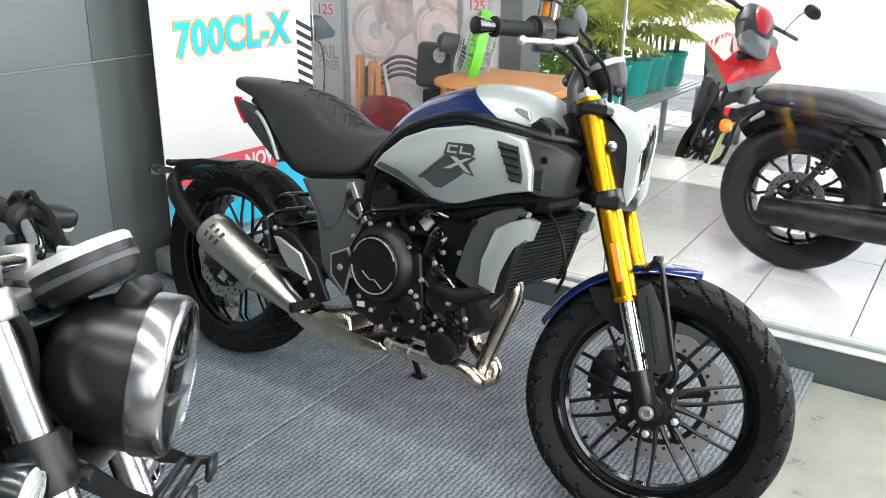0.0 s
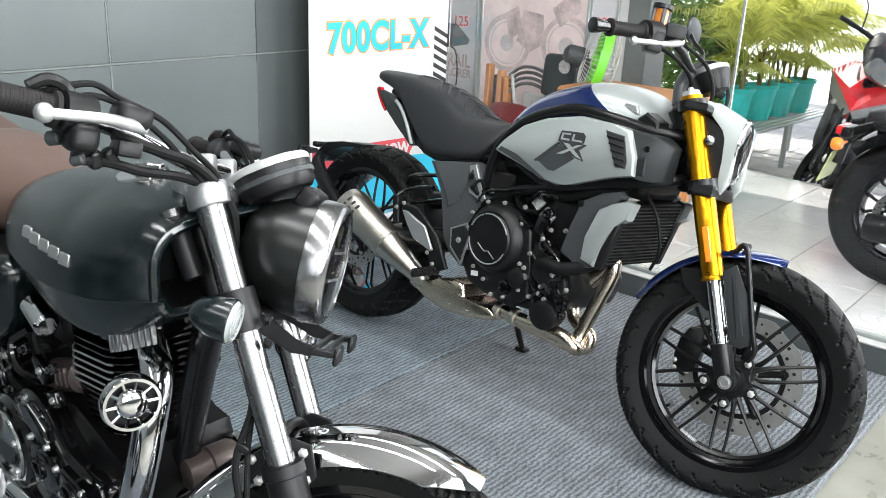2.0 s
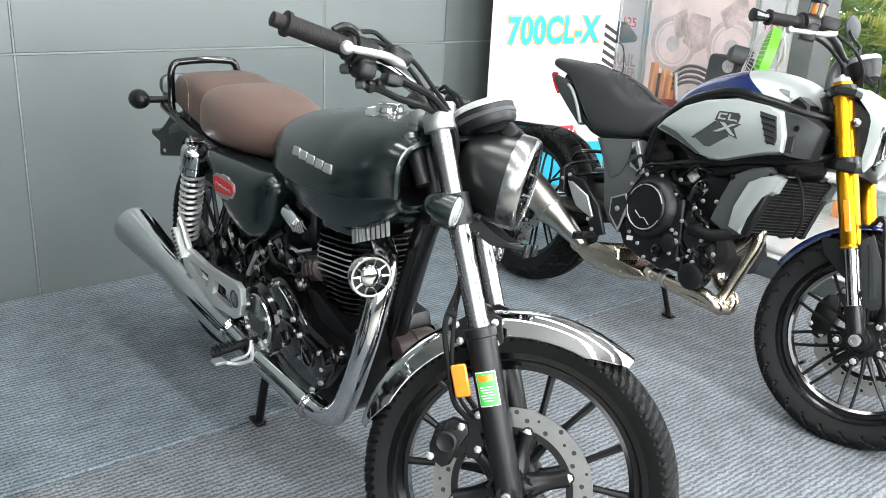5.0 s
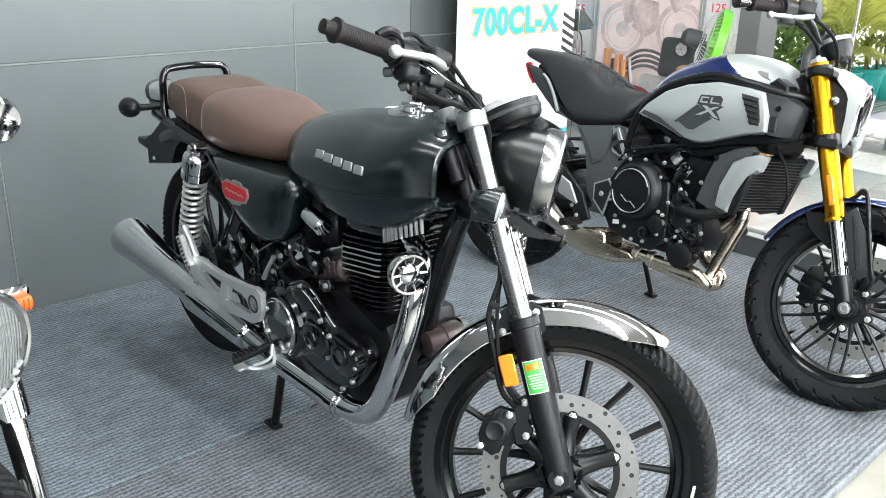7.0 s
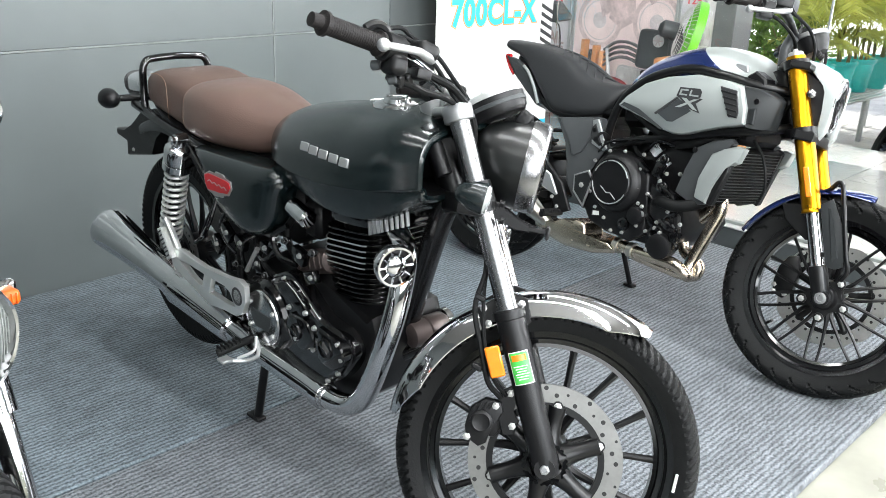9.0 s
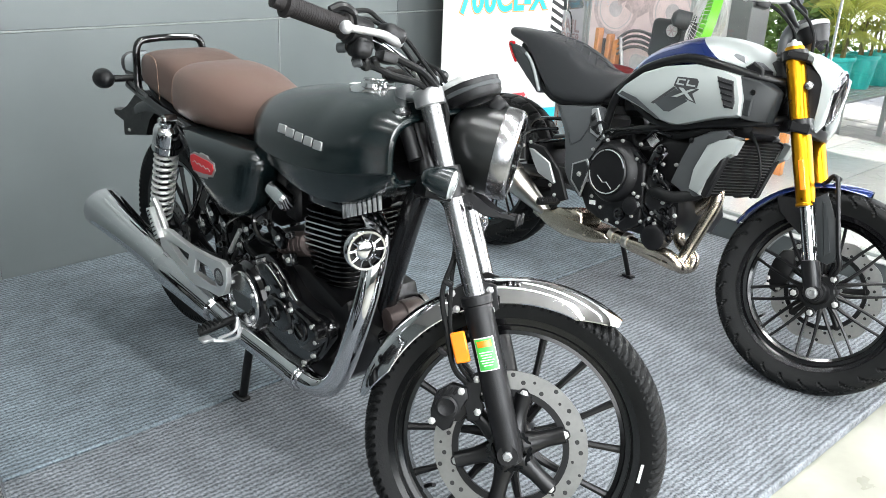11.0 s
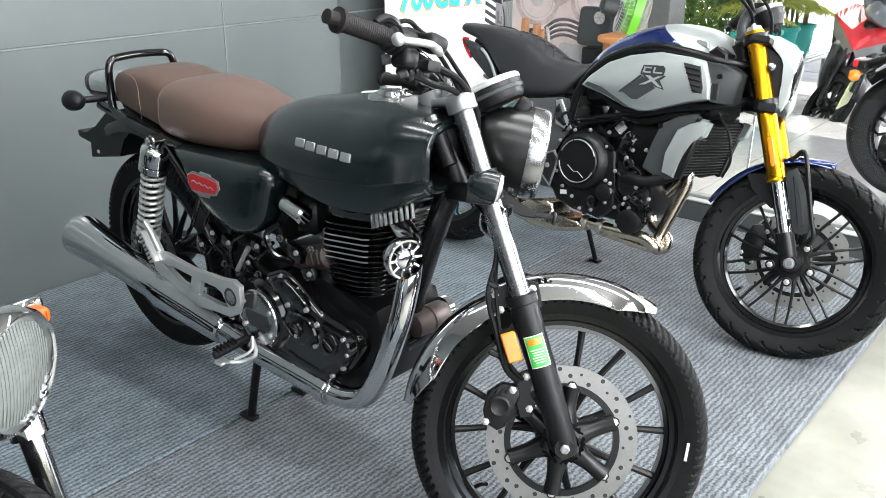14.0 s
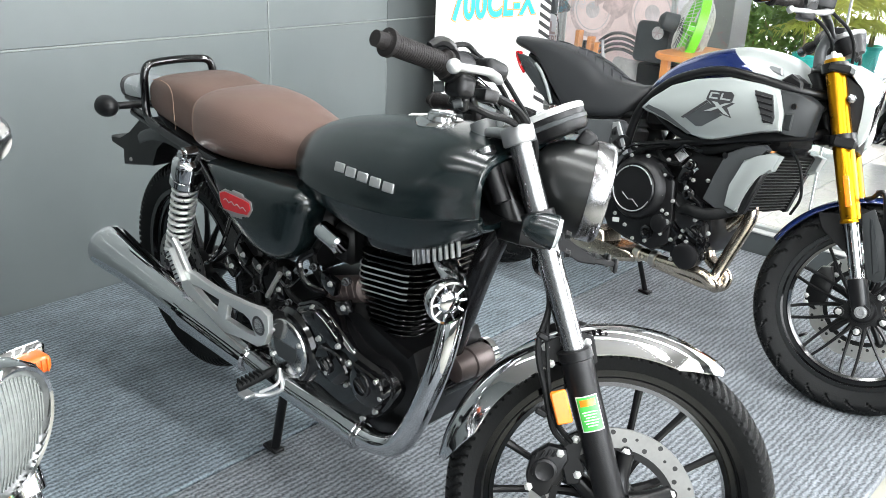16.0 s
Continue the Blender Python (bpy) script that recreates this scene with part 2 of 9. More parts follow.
def hull(bm, secs, n=36, m=26, cap=True):
    """A rounded body from cross-sections (x, top, bottom, half width, squareness, crown), smooth between them."""
    S = spline(secs, max(1, m // (len(secs) - 1)))
    rr = []
    for x, zt, zb, w, p, cr in (tuple(s) for s in S):
        ring = []
        for i in range(n):
            t = 2 * math.pi * i / n
            c, s = math.cos(t), math.sin(t)
            e = 2 / max(p, 1.2)
            y = w * math.copysign(abs(c) ** e, c)
            z = math.copysign(abs(s) ** e, s)
            z = (zt + zb) / 2 + (zt - zb) / 2 * z
            k = (z - zb) / max(zt - zb, 1e-6)
            ring.append(Vector((x, y * (1 - cr * k * k), z)))
        rr.append(ring)
    rings(bm, rr, cap)


def dome(bm, o, levels, s=1):
    """A bulging cover: an outline (x, z) drawn in towards its middle, level by level (scale, y)."""
    cx, cz = sum(p[0] for p in o) / len(o), sum(p[1] for p in o) / len(o)
    rings(bm, [[Vector((cx + (p[0] - cx) * k, s * y, cz + (p[1] - cz) * k)) for p in o] for k, y in levels])


def section(sec, a0, a1, n=14, grow=0.0):
    """Points round one of hull()'s cross-sections, between two angles in degrees."""
    x, zt, zb, w, p, cr = sec
    out = []
    for i in range(n + 1):
        t = radians(a0 + (a1 - a0) * i / n)
        c, s = math.cos(t), math.sin(t)
        e = 2 / p
        z = (zt + zb) / 2 + (zt - zb + grow) / 2 * math.copysign(abs(s) ** e, s)
        k = (z - zb) / (zt - zb)
        out.append((x, (w + grow) * math.copysign(abs(c) ** e, c) * (1 - cr * k * k), z))
    return out


def ring_plate(bm, o, r0, r1, w, seg=48):
    """A flat ring round the y axis."""
    rr = []
    for i in range(seg):
        t = 2 * math.pi * i / seg
        c, s = math.cos(t), math.sin(t)
        rr.append([Vector((o[0] + r * c, o[1] + y, o[2] + r * s)) for r, y in ((r0, -w / 2), (r1, -w / 2), (r1, w / 2), (r0, w / 2))])
    rings(bm, rr, closed=True)


def bolts(bm, pts, d, r=0.006, h=0.005):
    """Hexagon-headed bolts standing on a face that looks along d."""
    for p in pts:
        p = Vector(p)
        lathe(bm, p, d, [(0, r * 1.3), (0.0015, r * 1.3), (0.0016, r), (h, r), (h + 0.001, r * 0.7)], 6)


def tyre(R, W, aspect, cut, steps=576, prof=36):
    """A tyre round the y axis; cut(turn, across) says how deep the tread is cut there."""
    bm = bmesh.new()
    h = aspect * W
    rr = []
    for i in range(steps):
        a = 2 * math.pi * i / steps
        ring = []
        for k in range(prof + 1):
            s = -1 + 2 * k / prof
            b = s * 2.45
            y = W / 2 * math.sin(b) if abs(b) < 1.57 else math.copysign(W / 2 * (1 - 0.30 * (abs(b) - 1.57) / 0.88), b)
            rad = R - h * (1 - math.cos(b)) * 0.42 if abs(b) < 1.57 else R - h * (0.42 + 0.58 * (abs(b) - 1.57) / 0.88)
            if 0.74 < abs(s) < 0.79 or 0.88 < abs(s) < 0.93:
                y *= 1.022
            if abs(s) < 0.68:
                dep = cut(a / (2 * math.pi), s / 0.68)
                rad -= dep * max(0, math.cos(b))
                y -= dep * math.sin(b)
            ring.append(Vector((rad * math.cos(a), y, rad * math.sin(a))))
        ring.append(Vector(((R - h * 1.04) * math.cos(a), W * 0.3, (R - h * 1.04) * math.sin(a))))
        ring.append(Vector(((R - h * 1.04) * math.cos(a), -W * 0.3, (R - h * 1.04) * math.sin(a))))
        rr.append(ring)
    rings(bm, rr, closed=True)
    return bm


# ---- the shop ----
def carpet_material(name, col):
    """Ribbed needle felt, its ribs along the strip."""
    m = pmat(name, col, 0.95, var=0.30, vscale=40, spec=0.1, sheen=0.15)
    n, l, p = nodes_of(m)
    tc = n.new("ShaderNodeTexCoord")
    fz = n.new("ShaderNodeTexNoise")
    fz.inputs["Scale"].default_value, fz.inputs["Detail"].default_value = 190, 6
    l.new(tc.outputs["Object"], fz.inputs["Vector"])
    bp = n.new("ShaderNodeBump")
    bp.inputs["Strength"].default_value, bp.inputs["Distance"].default_value = 0.8, 0.003
    last = fz.outputs["Fac"]
    for axis_, size_, amount_ in (("Y", 20, 0.36), ("X", 23, 0.08)):
        wv = n.new("ShaderNodeTexWave")
        wv.wave_type, wv.bands_direction = "BANDS", axis_
        wv.inputs["Scale"].default_value, wv.inputs["Distortion"].default_value = size_, 4.0
        wv.inputs["Detail"].default_value, wv.inputs["Detail Scale"].default_value = 3, 2.5
        l.new(tc.outputs["Object"], wv.inputs["Vector"])
        ad = n.new("ShaderNodeMath")
        ad.operation = "MULTIPLY_ADD"
        ad.inputs[1].default_value = amount_
        l.new(wv.outputs["Fac"], ad.inputs[0])
        l.new(last, ad.inputs[2])
        last = ad.outputs[0]
    l.new(last, bp.inputs["Height"])
    l.new(bp.outputs[0], p.inputs["Normal"])
    # flecks of light and dark fibre; rib crests lightened, grooves darkened like shade
    mixc = n.new("ShaderNodeMix")
    mixc.data_type, mixc.blend_type = "RGBA", "MULTIPLY"
    mixc.inputs[0].default_value = 0.9
    rampc = n.new("ShaderNodeValToRGB")
    rampc.color_ramp.elements[0].color, rampc.color_ramp.elements[1].color = (0.20, 0.21, 0.23, 1), (2.2, 2.2, 2.2, 1)
    rampc.color_ramp.elements[0].position, rampc.color_ramp.elements[1].position = 0.26, 0.68
    sc = n.new("ShaderNodeMath")
    sc.operation = "MULTIPLY"
    sc.inputs[1].default_value = 0.62
    l.new(last, sc.inputs[0])
    l.new(sc.outputs[0], rampc.inputs[0])
    old = p.inputs["Base Color"].links[0].from_socket
    l.new(old, mixc.inputs[6])
    l.new(rampc.outputs[0], mixc.inputs[7])
    l.new(mixc.outputs[2], p.inputs["Base Color"])
    return m


CARPET = carpet_material("ribbed_blue_grey_carpet", (0.104, 0.127, 0.142))
CARPETN = carpet_material("worn_ribbed_grey_carpet", (0.110, 0.120, 0.130))
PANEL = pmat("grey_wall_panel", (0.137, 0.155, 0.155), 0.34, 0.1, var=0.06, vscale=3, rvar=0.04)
PANELD = pmat("shade_toned_grey_panel", (0.105, 0.117, 0.117), 0.34, 0.2, var=0.06, vscale=3, rvar=0.04)
SEAL = pmat("light_grey_joint", (0.22, 0.24, 0.23), 0.6)
FLOORT = pmat("worn_cream_floor", (0.235, 0.231, 0.196), 0.30, var=0.42, vscale=3.2, bump=0.1, bscale=40)
KERB = pmat("dark_grey_kerb_paint", (0.06, 0.068, 0.07), 0.45)
PORCH = pmat("white_porch_tile", (0.44, 0.44, 0.43), 0.16, var=0.12, vscale=10, bump=0.15, bscale=25)
GROUT = pmat("grey_grout", (0.3, 0.3, 0.29), 0.8)
PAVER = pmat("street_paver", (0.42, 0.41, 0.4), 0.8, var=0.25, vscale=8, bump=0.5, bscale=60)
PLASTER = pmat("white_plaster", (0.5, 0.5, 0.49), 0.8, var=0.06, vscale=4)
ASPHALT = pmat("street_ground", (0.45, 0.44, 0.42), 0.85, var=0.15, vscale=2)

KU, KZ, FZ = 2.92, 0.09, -0.03               # kerb's face, the porch's height, the shop floor's height


def setting(name, bm, mat, label, parent=None):
    ob = part(name, bm, mat, parent)
    if parent is None:
        ob.matrix_world = RM
        tagged(ob, label, kind="structure")
    return ob


bm = bmesh.new()
box(bm, (30, 0, -0.15), (90, 90, 0.1))
setting("ground", bm, ASPHALT, "sunlit pale street ground")
bm = bmesh.new()
box(bm, (-0.15, -1.65, FZ - 0.03), (6.1, 5.9, 0.06))
setting("floor", bm, FLOORT, "worn cream tiled shop floor")
for nm, n0, n1, u0 in (("carpet", 0.272, 1.474, -3.0), ("carpet", 1.4815, 2.70, -3.0)):
    bm = bmesh.new()
    box(bm, ((u0 + 2.912) / 2, (n0 + n1) / 2, -0.0145), (2.912 - u0, n1 - n0, 0.029), bevel=0.004)
    c = part(nm, bm, CARPETN if n1 < 2 else CARPET)
    c.matrix_world = RM
    tagged(c, "worn grey ribbed carpet strip on the shop floor" if n1 < 2 else "blue-grey ribbed carpet strip along the wall", "carpet", "carpet strips")
# the wall: panels with pale joints
wall = thing("wall_north", RM, "grey panelled wall with pale joints", "wall", kind="structure")
bm = bmesh.new()
box(bm, (-0.19, 2.79, 1.5), (5.62, 0.12, 3.2))
part("backing", bm, SEAL, wall)
# panels right of 2.15 are darker: shade beside the banner put into their colour
us = [-3.0, -2.09, -0.89, 0.31, 1.51, 2.15, 2.62]
zs = [-0.02, 0.862, 1.75, 2.63, 3.1]
for a, b in zip(us, us[1:]):
    for c, d in zip(zs, zs[1:]):
        bm = bmesh.new()
        w = 0.0035 if a < 2 else 0.0005
        box(bm, ((a + b) / 2 + 0.0015 * (a == 1.51), 2.72, (c + d) / 2), (b - a - 2 * w + 0.003 * (a == 1.51), 0.016, d - c - 0.007), bevel=0.002)
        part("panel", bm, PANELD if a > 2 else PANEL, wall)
for a in us[1:-2]:
    bm = bmesh.new()
    box(bm, (a, 2.716, 1.54), (0.006, 0.011, 3.1), bevel=0.001)
    part("joint", bm, SEAL, wall)
for c in zs[1:-1]:
    bm = bmesh.new()
    box(bm, (-0.19, 2.7155, c), (5.6, 0.011, 0.006), bevel=0.001)
    part("joint", bm, SEAL, wall)
# the rest of the shell; the unseen west wall is grey to keep reflections dark
for nm, c, s in (("wall_west", (-3.06, -0.3, 1.5), (0.12, 6.0, 3.2)), ("wall_east", (4.26, 2.9, 1.5), (0.12, 1.7, 3.2)), ("wall_alcove", (3.4, 3.81, 1.5), (1.84, 0.12, 3.2)), ("wall_return", (2.56, 3.3, 1.5), (0.12, 0.9, 3.2))):
    bm = bmesh.new()
    box(bm, c, s)
    setting(nm, bm, PANEL if nm == "wall_west" else PLASTER, "unseen plain grey wall" if nm == "wall_west" else "plain white plaster wall")
# unseen ceiling, carried out past the window to keep sun off the porch
bm = bmesh.new()
box(bm, (1.1, 0.3, 3.16), (8.4, 7.2, 0.12))
setting("ceiling", bm, pmat("grey_ceiling", (0.36, 0.355, 0.34), 0.8, var=0.08, vscale=3), "unseen pale grey ceiling, stretched over the porch to block the sun")
# unseen parapet and piers, added to cut sky fill and stripe the chrome's reflections
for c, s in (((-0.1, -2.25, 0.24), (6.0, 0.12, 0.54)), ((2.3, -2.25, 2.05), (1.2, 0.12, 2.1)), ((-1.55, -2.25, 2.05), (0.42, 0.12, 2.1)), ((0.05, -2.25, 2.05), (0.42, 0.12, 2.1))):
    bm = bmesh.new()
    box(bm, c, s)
    setting("added_wall_south", bm, PANELD, "unseen dark wall added round the front lamps to darken reflections")
bm = bmesh.new()
box(bm, (2.98, -0.2, 2.85), (0.12, 5.0, 0.5))
setting("window_head", bm, PLASTER, "wall over the shop window")
# the kerb, the porch and the street
bm = bmesh.new()
box(bm, (KU + 0.06, -0.25, KZ / 2 - 0.03), (0.12, 5.3, KZ + 0.056), bevel=0.004)
setting("kerb", bm, KERB, "dark grey kerb under the shop window")
bm = bmesh.new()
box(bm, (KU + 0.057, -0.25, KZ + 0.001), (0.126, 5.3, 0.008), bevel=0.002)
setting("window_sill", bm, PORCH, "pale ledge on the kerb")
porch = thing("porch_floor", RM, "white glossy tiled porch outside the window", "floor", kind="structure")
bm = bmesh.new()
box(bm, (4.055, 0.35, KZ / 2 - 0.07), (2.03, 6.9, KZ + 0.116))
part("bed", bm, GROUT, porch)
tiles = {}
for i in range(6):
    for j in range(19):
        u0, n0 = 3.048 + 0.38 * i, -3.04 + 0.36 * j
        w = min(0.376, 5.06 - u0)
        if w < 0.1:
            continue
        key = round(w, 3)
        if key not in tiles:
            bm = bmesh.new()
            box(bm, (0, 0, 0), (w, 0.356, 0.012), bevel=0.0015)
            # raised wave of the tile's relief
            for r in (0.06, 0.11):
                tube(bm, [(r * math.cos(a) * min(1, w / 0.37) - 0.05, r * math.sin(a) * 1.2, 0.0055) for a in np.linspace(0.3, 2.6, 7)], 0.0022, 6, 2)
            t = part("tile", bm, PORCH, porch)
            tiles[key] = t
        else:
            t = new("tile", tiles[key].data)
            t.parent = porch
        t.location = (u0 + w / 2, n0 + 0.18, KZ - 0.002)
# street pavers
street = thing("pavement", RM, "grey paved street in full daylight", "pavement", kind="structure")
pv = None
rp = random.Random(4)
for i in range(16):
    for j in range(18):
        if pv is None:
            bm = bmesh.new()
            box(bm, (0, 0, 0), (0.196, 0.296, 0.03), bevel=0.006)
            pv = part("paver", bm, PAVER, street)
            t = pv
        else:
            t = new("paver", pv.data)
            t.parent = street
        t.location = (5.18 + 0.2 * i, -1.4 + 0.3 * j + (0.15 if i % 2 else 0), -0.098 + rp.uniform(-0.003, 0.003))
# shop window: panes with a pale joint
win = thing("window_1", RM, "frameless shop window of clear glass panes", "window", kind="structure")
for n0, n1 in ((-2.86, -0.95), (-0.944, 1.03), (1.036, 2.38)):
    bm = bmesh.new()
    box(bm, (2.972, (n0 + n1) / 2, 1.35), (0.010, n1 - n0, 2.5), bevel=0.0015)
    q = part("pane", bm, GLASS, win)
    q.visible_shadow = False
bm = bmesh.new()
box(bm, (2.972, 1.033, 1.35), (0.014, 0.007, 2.5))
part("joint", bm, SEAL, win)
bm = bmesh.new()
box(bm, (2.972, -0.24, KZ + 0.012), (0.03, 5.24, 0.014), bevel=0.002)
part("channel", bm, SEAL, win)
# glowing pale sheet added for the overexposed far side of the street
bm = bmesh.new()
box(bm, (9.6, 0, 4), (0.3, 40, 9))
setting("backdrop", bm, pmat("glowing_far_backdrop", (0.8, 0.82, 0.84), 0.9, var=0.1, vscale=0.5, emit=2.2), "added glowing pale sheet for the bright far side of the street")


# ---- motorcycles ----
def turned(ground_x, rake, degrees):
    """The turn of the handlebar about the steering head."""
    d = Vector((-math.sin(radians(rake)), 0, math.cos(radians(rake))))
    o = Matrix.Translation((ground_x, 0, 0))
    return o @ Matrix.Rotation(radians(degrees), 4, d) @ o.inverted()


def rrect(cx, cy, w, h, r, k=4):
    """Outline of a rectangle with rounded corners."""
    out = []
    for sx, sy, a0 in ((1, 1, 0), (-1, 1, 90), (-1, -1, 180), (1, -1, 270)):
        for i in range(k + 1):
            a = radians(a0 + 90 * i / k)
            out.append((cx + sx * (w / 2 - r) + r * math.cos(a), cy + sy * (h / 2 - r) + r * math.sin(a)))
    return out


def mirror_y(bm):
    """Adds the other side."""
    g = bmesh.ops.duplicate(bm, geom=bm.verts[:] + bm.edges[:] + bm.faces[:])
    for v in (x for x in g["geom"] if isinstance(x, bmesh.types.BMVert)):
        v.co.y = -v.co.y


def disc_brake(parent, o, r0, r1, y, carrier_r, xf, petals=0, label="", arms=5, broad=0.010, phase=0.3):
    bm = bmesh.new()
    c = (o[0], o[1] + y, o[2])
    rr, seg = [], 120
    for i in range(seg):
        t = 2 * math.pi * i / seg
        w = 0.004 * math.cos(10 * t) if petals else 0
        rr.append([Vector((c[0] + r * math.cos(t), c[1] + yy, c[2] + r * math.sin(t))) for r, yy in ((r0 + w, -0.0025), (r1 + w, -0.0025), (r1 + w, 0.0025), (r0 + w, 0.0025))])
    rings(bm, rr, closed=True)
    d = part("brake_disc", bm, DISCB if petals else DISC, parent, label, xf)
    # dark studs standing proud, coloured like the shade inside drilled holes
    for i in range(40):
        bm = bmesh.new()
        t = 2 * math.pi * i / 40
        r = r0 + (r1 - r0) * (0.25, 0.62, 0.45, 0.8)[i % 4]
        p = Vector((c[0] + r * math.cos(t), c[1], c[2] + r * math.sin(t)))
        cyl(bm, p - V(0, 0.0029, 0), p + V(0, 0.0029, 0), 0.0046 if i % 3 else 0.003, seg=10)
        part("hole_stud", bm, HOLESHADE, d, xf=xf)
    bm = bmesh.new()
    sg = -1 if y < 0 else 1
    for i in range(arms):
        t = 2 * math.pi * i / arms + phase
        a = Vector((math.cos(t), 0, math.sin(t)))
        p = Vector(c) + a * carrier_r
        q = Vector(c) + a * (r0 - 0.004)
        tube(bm, [(*p, broad * 1.5), (*((p + q) / 2), broad), (*q, broad * 1.05)], n=3)
        bm.verts.ensure_lookup_table()
        lathe(bm, q - V(0, 0.006, 0), (0, 1, 0), [(0, 0.011), (0.012, 0.011)], 12)
    ring_plate(bm, c, r0 - 0.012, r0 + 0.001, 0.008, 60)
    part("carrier", bm, BLACK, d, xf=xf)
    for i in range(arms):
        t = 2 * math.pi * i / arms + phase
        bm = bmesh.new()
        bolts(bm, [Vector(c) + Vector((math.cos(t), 0, math.sin(t))) * (r0 - 0.004) + V(0, sg * 0.006, 0)], (0, sg, 0), 0.0065, 0.006)
        part("disc_bolt", bm, BOLT, d, xf=xf)
    return d


def cast_wheel(bike, name, o, R, W, aspect, rim_r, cut, style, xf, label=""):
    """A wheel with its tyre, round an axle at o."""
    T = (xf if xf is not None else Matrix()) @ Matrix.Translation(o)
    bm = tyre(R, W, aspect, cut)
    w = part(name, bm, RUBBER, bike, label, T, 28)
    bm = bmesh.new()
    h = W * 0.36
    rr = []
    for i in range(96):
        t = 2 * math.pi * i / 96
        rr.append([Vector((r * math.cos(t), y, r * math.sin(t))) for r, y in (
            (rim_r + 0.012, -h), (rim_r + 0.010, -h - 0.005), (rim_r - 0.002, -h - 0.003), (rim_r - 0.006, -h + 0.012), (rim_r - 0.016, -h + 0.014), (rim_r - 0.018, -h + 0.022), (rim_r - 0.026, -0.014),
            (rim_r - 0.026, 0.014), (rim_r - 0.018, h - 0.022), (rim_r - 0.016, h - 0.014), (rim_r - 0.006, h - 0.012), (rim_r - 0.002, h + 0.003), (rim_r + 0.010, h + 0.005), (rim_r + 0.012, h))])
    rings(bm, rr, closed=True)
    part("rim", bm, GLOSS if style != "far" else BLACK, w, xf=T)
    ri = rim_r - 0.018

    def polar(r, t, y=0.0):
        return (r * math.cos(t), y, r * math.sin(t))
    k = 7
    for i in range(k if style == "y" else 10):
        bm = bmesh.new()
        if style == "y":
            t = 2 * math.pi * i / k + 0.35
            for s in (-1, 1):
                tube(bm, [(*polar(0.035, t + s * 0.10), 0.013), (*polar(0.085, t + s * 0.13), 0.0095), (*polar(0.15, t + s * 0.19), 0.0070), (*polar(ri - 0.02, t + s * 0.218), 0.0078), (*polar(ri, t + s * 0.222), 0.0095), (*polar(ri + 0.012, t + s * 0.224), 0.014)], seg=8, n=3)
        else:
            t = 2 * math.pi * i / 10 + 0.04
            for s in (-1, 1):
                tube(bm, [(*polar(0.042, t + s * 0.03, s * 0.010), 0.0105), (*polar(0.085, t + s * 0.105, s * 0.009), 0.0062), (*polar(0.15, t + s * 0.185, s * 0.006), 0.0047), (*polar(ri - 0.008, t + s * 0.228, s * 0.003), 0.0050), (*polar(ri, t + s * 0.232, s * 0.002), 0.0075), (*polar(ri + 0.012, t + s * 0.236), 0.011)], seg=7, n=2)
        part("spoke", bm, BLACK, w, xf=T)
    bm = bmesh.new()
    lathe(bm, (0, -0.075, 0), (0, 1, 0), [(0, 0.018), (0.002, 0.030), (0.02, 0.032), (0.03, 0.045), (0.045, 0.050), (0.105, 0.050), (0.12, 0.045), (0.13, 0.032), (0.148, 0.030), (0.15, 0.018)], 30)
    part("hub", bm, BLACK, w, xf=T)
    bm = bmesh.new()
    a = polar(rim_r - 0.03, -2.4)
    tube(bm, [(a[0], 0, a[2]), (a[0] * 0.93, -0.01, a[2] * 0.93), (a[0] * 0.87, -0.03, a[2] * 0.87)], 0.0045, 8, 3)
    part("valve", bm, BLACK, w, xf=T)
    return w


def cut_road(t, s):
    """Slanted road grooves."""
    q = (t * 96 + 1.6 * abs(s) + (0.5 if s > 0 else 0)) % 1
    return 0.0045 if q < 0.34 and 0.16 < abs(s) < 0.98 else (0.005 if abs(s) < 0.05 else 0)


def cut_block(t, s):
    """Shallow hooked grooves of a dual-purpose road tread."""
    a = abs(s)
    k = t * 30 + (0.5 if s > 0 else 0)
    if 0.10 < a < 0.99:
        hook = 0.55 * a if a < 0.5 else 0.275 + 1.5 * (a - 0.5)
        if (k + hook) % 1 < 0.14:
            return 0.006
    if abs(a - 0.50 - 0.06 * math.sin(2 * math.pi * k)) < 0.035 and (k + 0.3) % 1 < 0.7:
        return 0.004
    return 0.0045 if a < 0.035 else 0


def cut_plain(t, s):
    """A nearly smooth tread with a few long grooves."""
    return 0.004 if (t * 40 + 2.2 * abs(s)) % 1 < 0.10 and 0.15 < abs(s) < 0.7 else 0


def twist_grip(parent, end, inner, r, xf, mat=None, label="ribbed rubber grip"):
    bm = bmesh.new()
    e, i = Vector(end), Vector(inner)
    h = (i - e).length
    prof = [(-0.022, 0.008), (-0.021, r * 0.72), (-0.002, r * 0.74), (0, r * 0.9), (0.001, r * 1.28), (0.007, r * 1.28), (0.008, r * 1.02)]
    nn = 22
    for k in range(nn):
        a = 0.01 + (h - 0.02) * k / nn
        prof += [(a, r), (a + (h - 0.02) / nn * 0.62, r), (a + (h - 0.02) / nn * 0.66, r * 0.978), (a + (h - 0.02) / nn * 0.96, r * 0.978)]
    prof += [(h - 0.008, r * 1.05), (h - 0.006, r * 1.35), (h, r * 1.35)]
    lathe(bm, e, i - e, prof, 20)
    return part("grip", bm, mat or GRIPR, parent, label, xf)


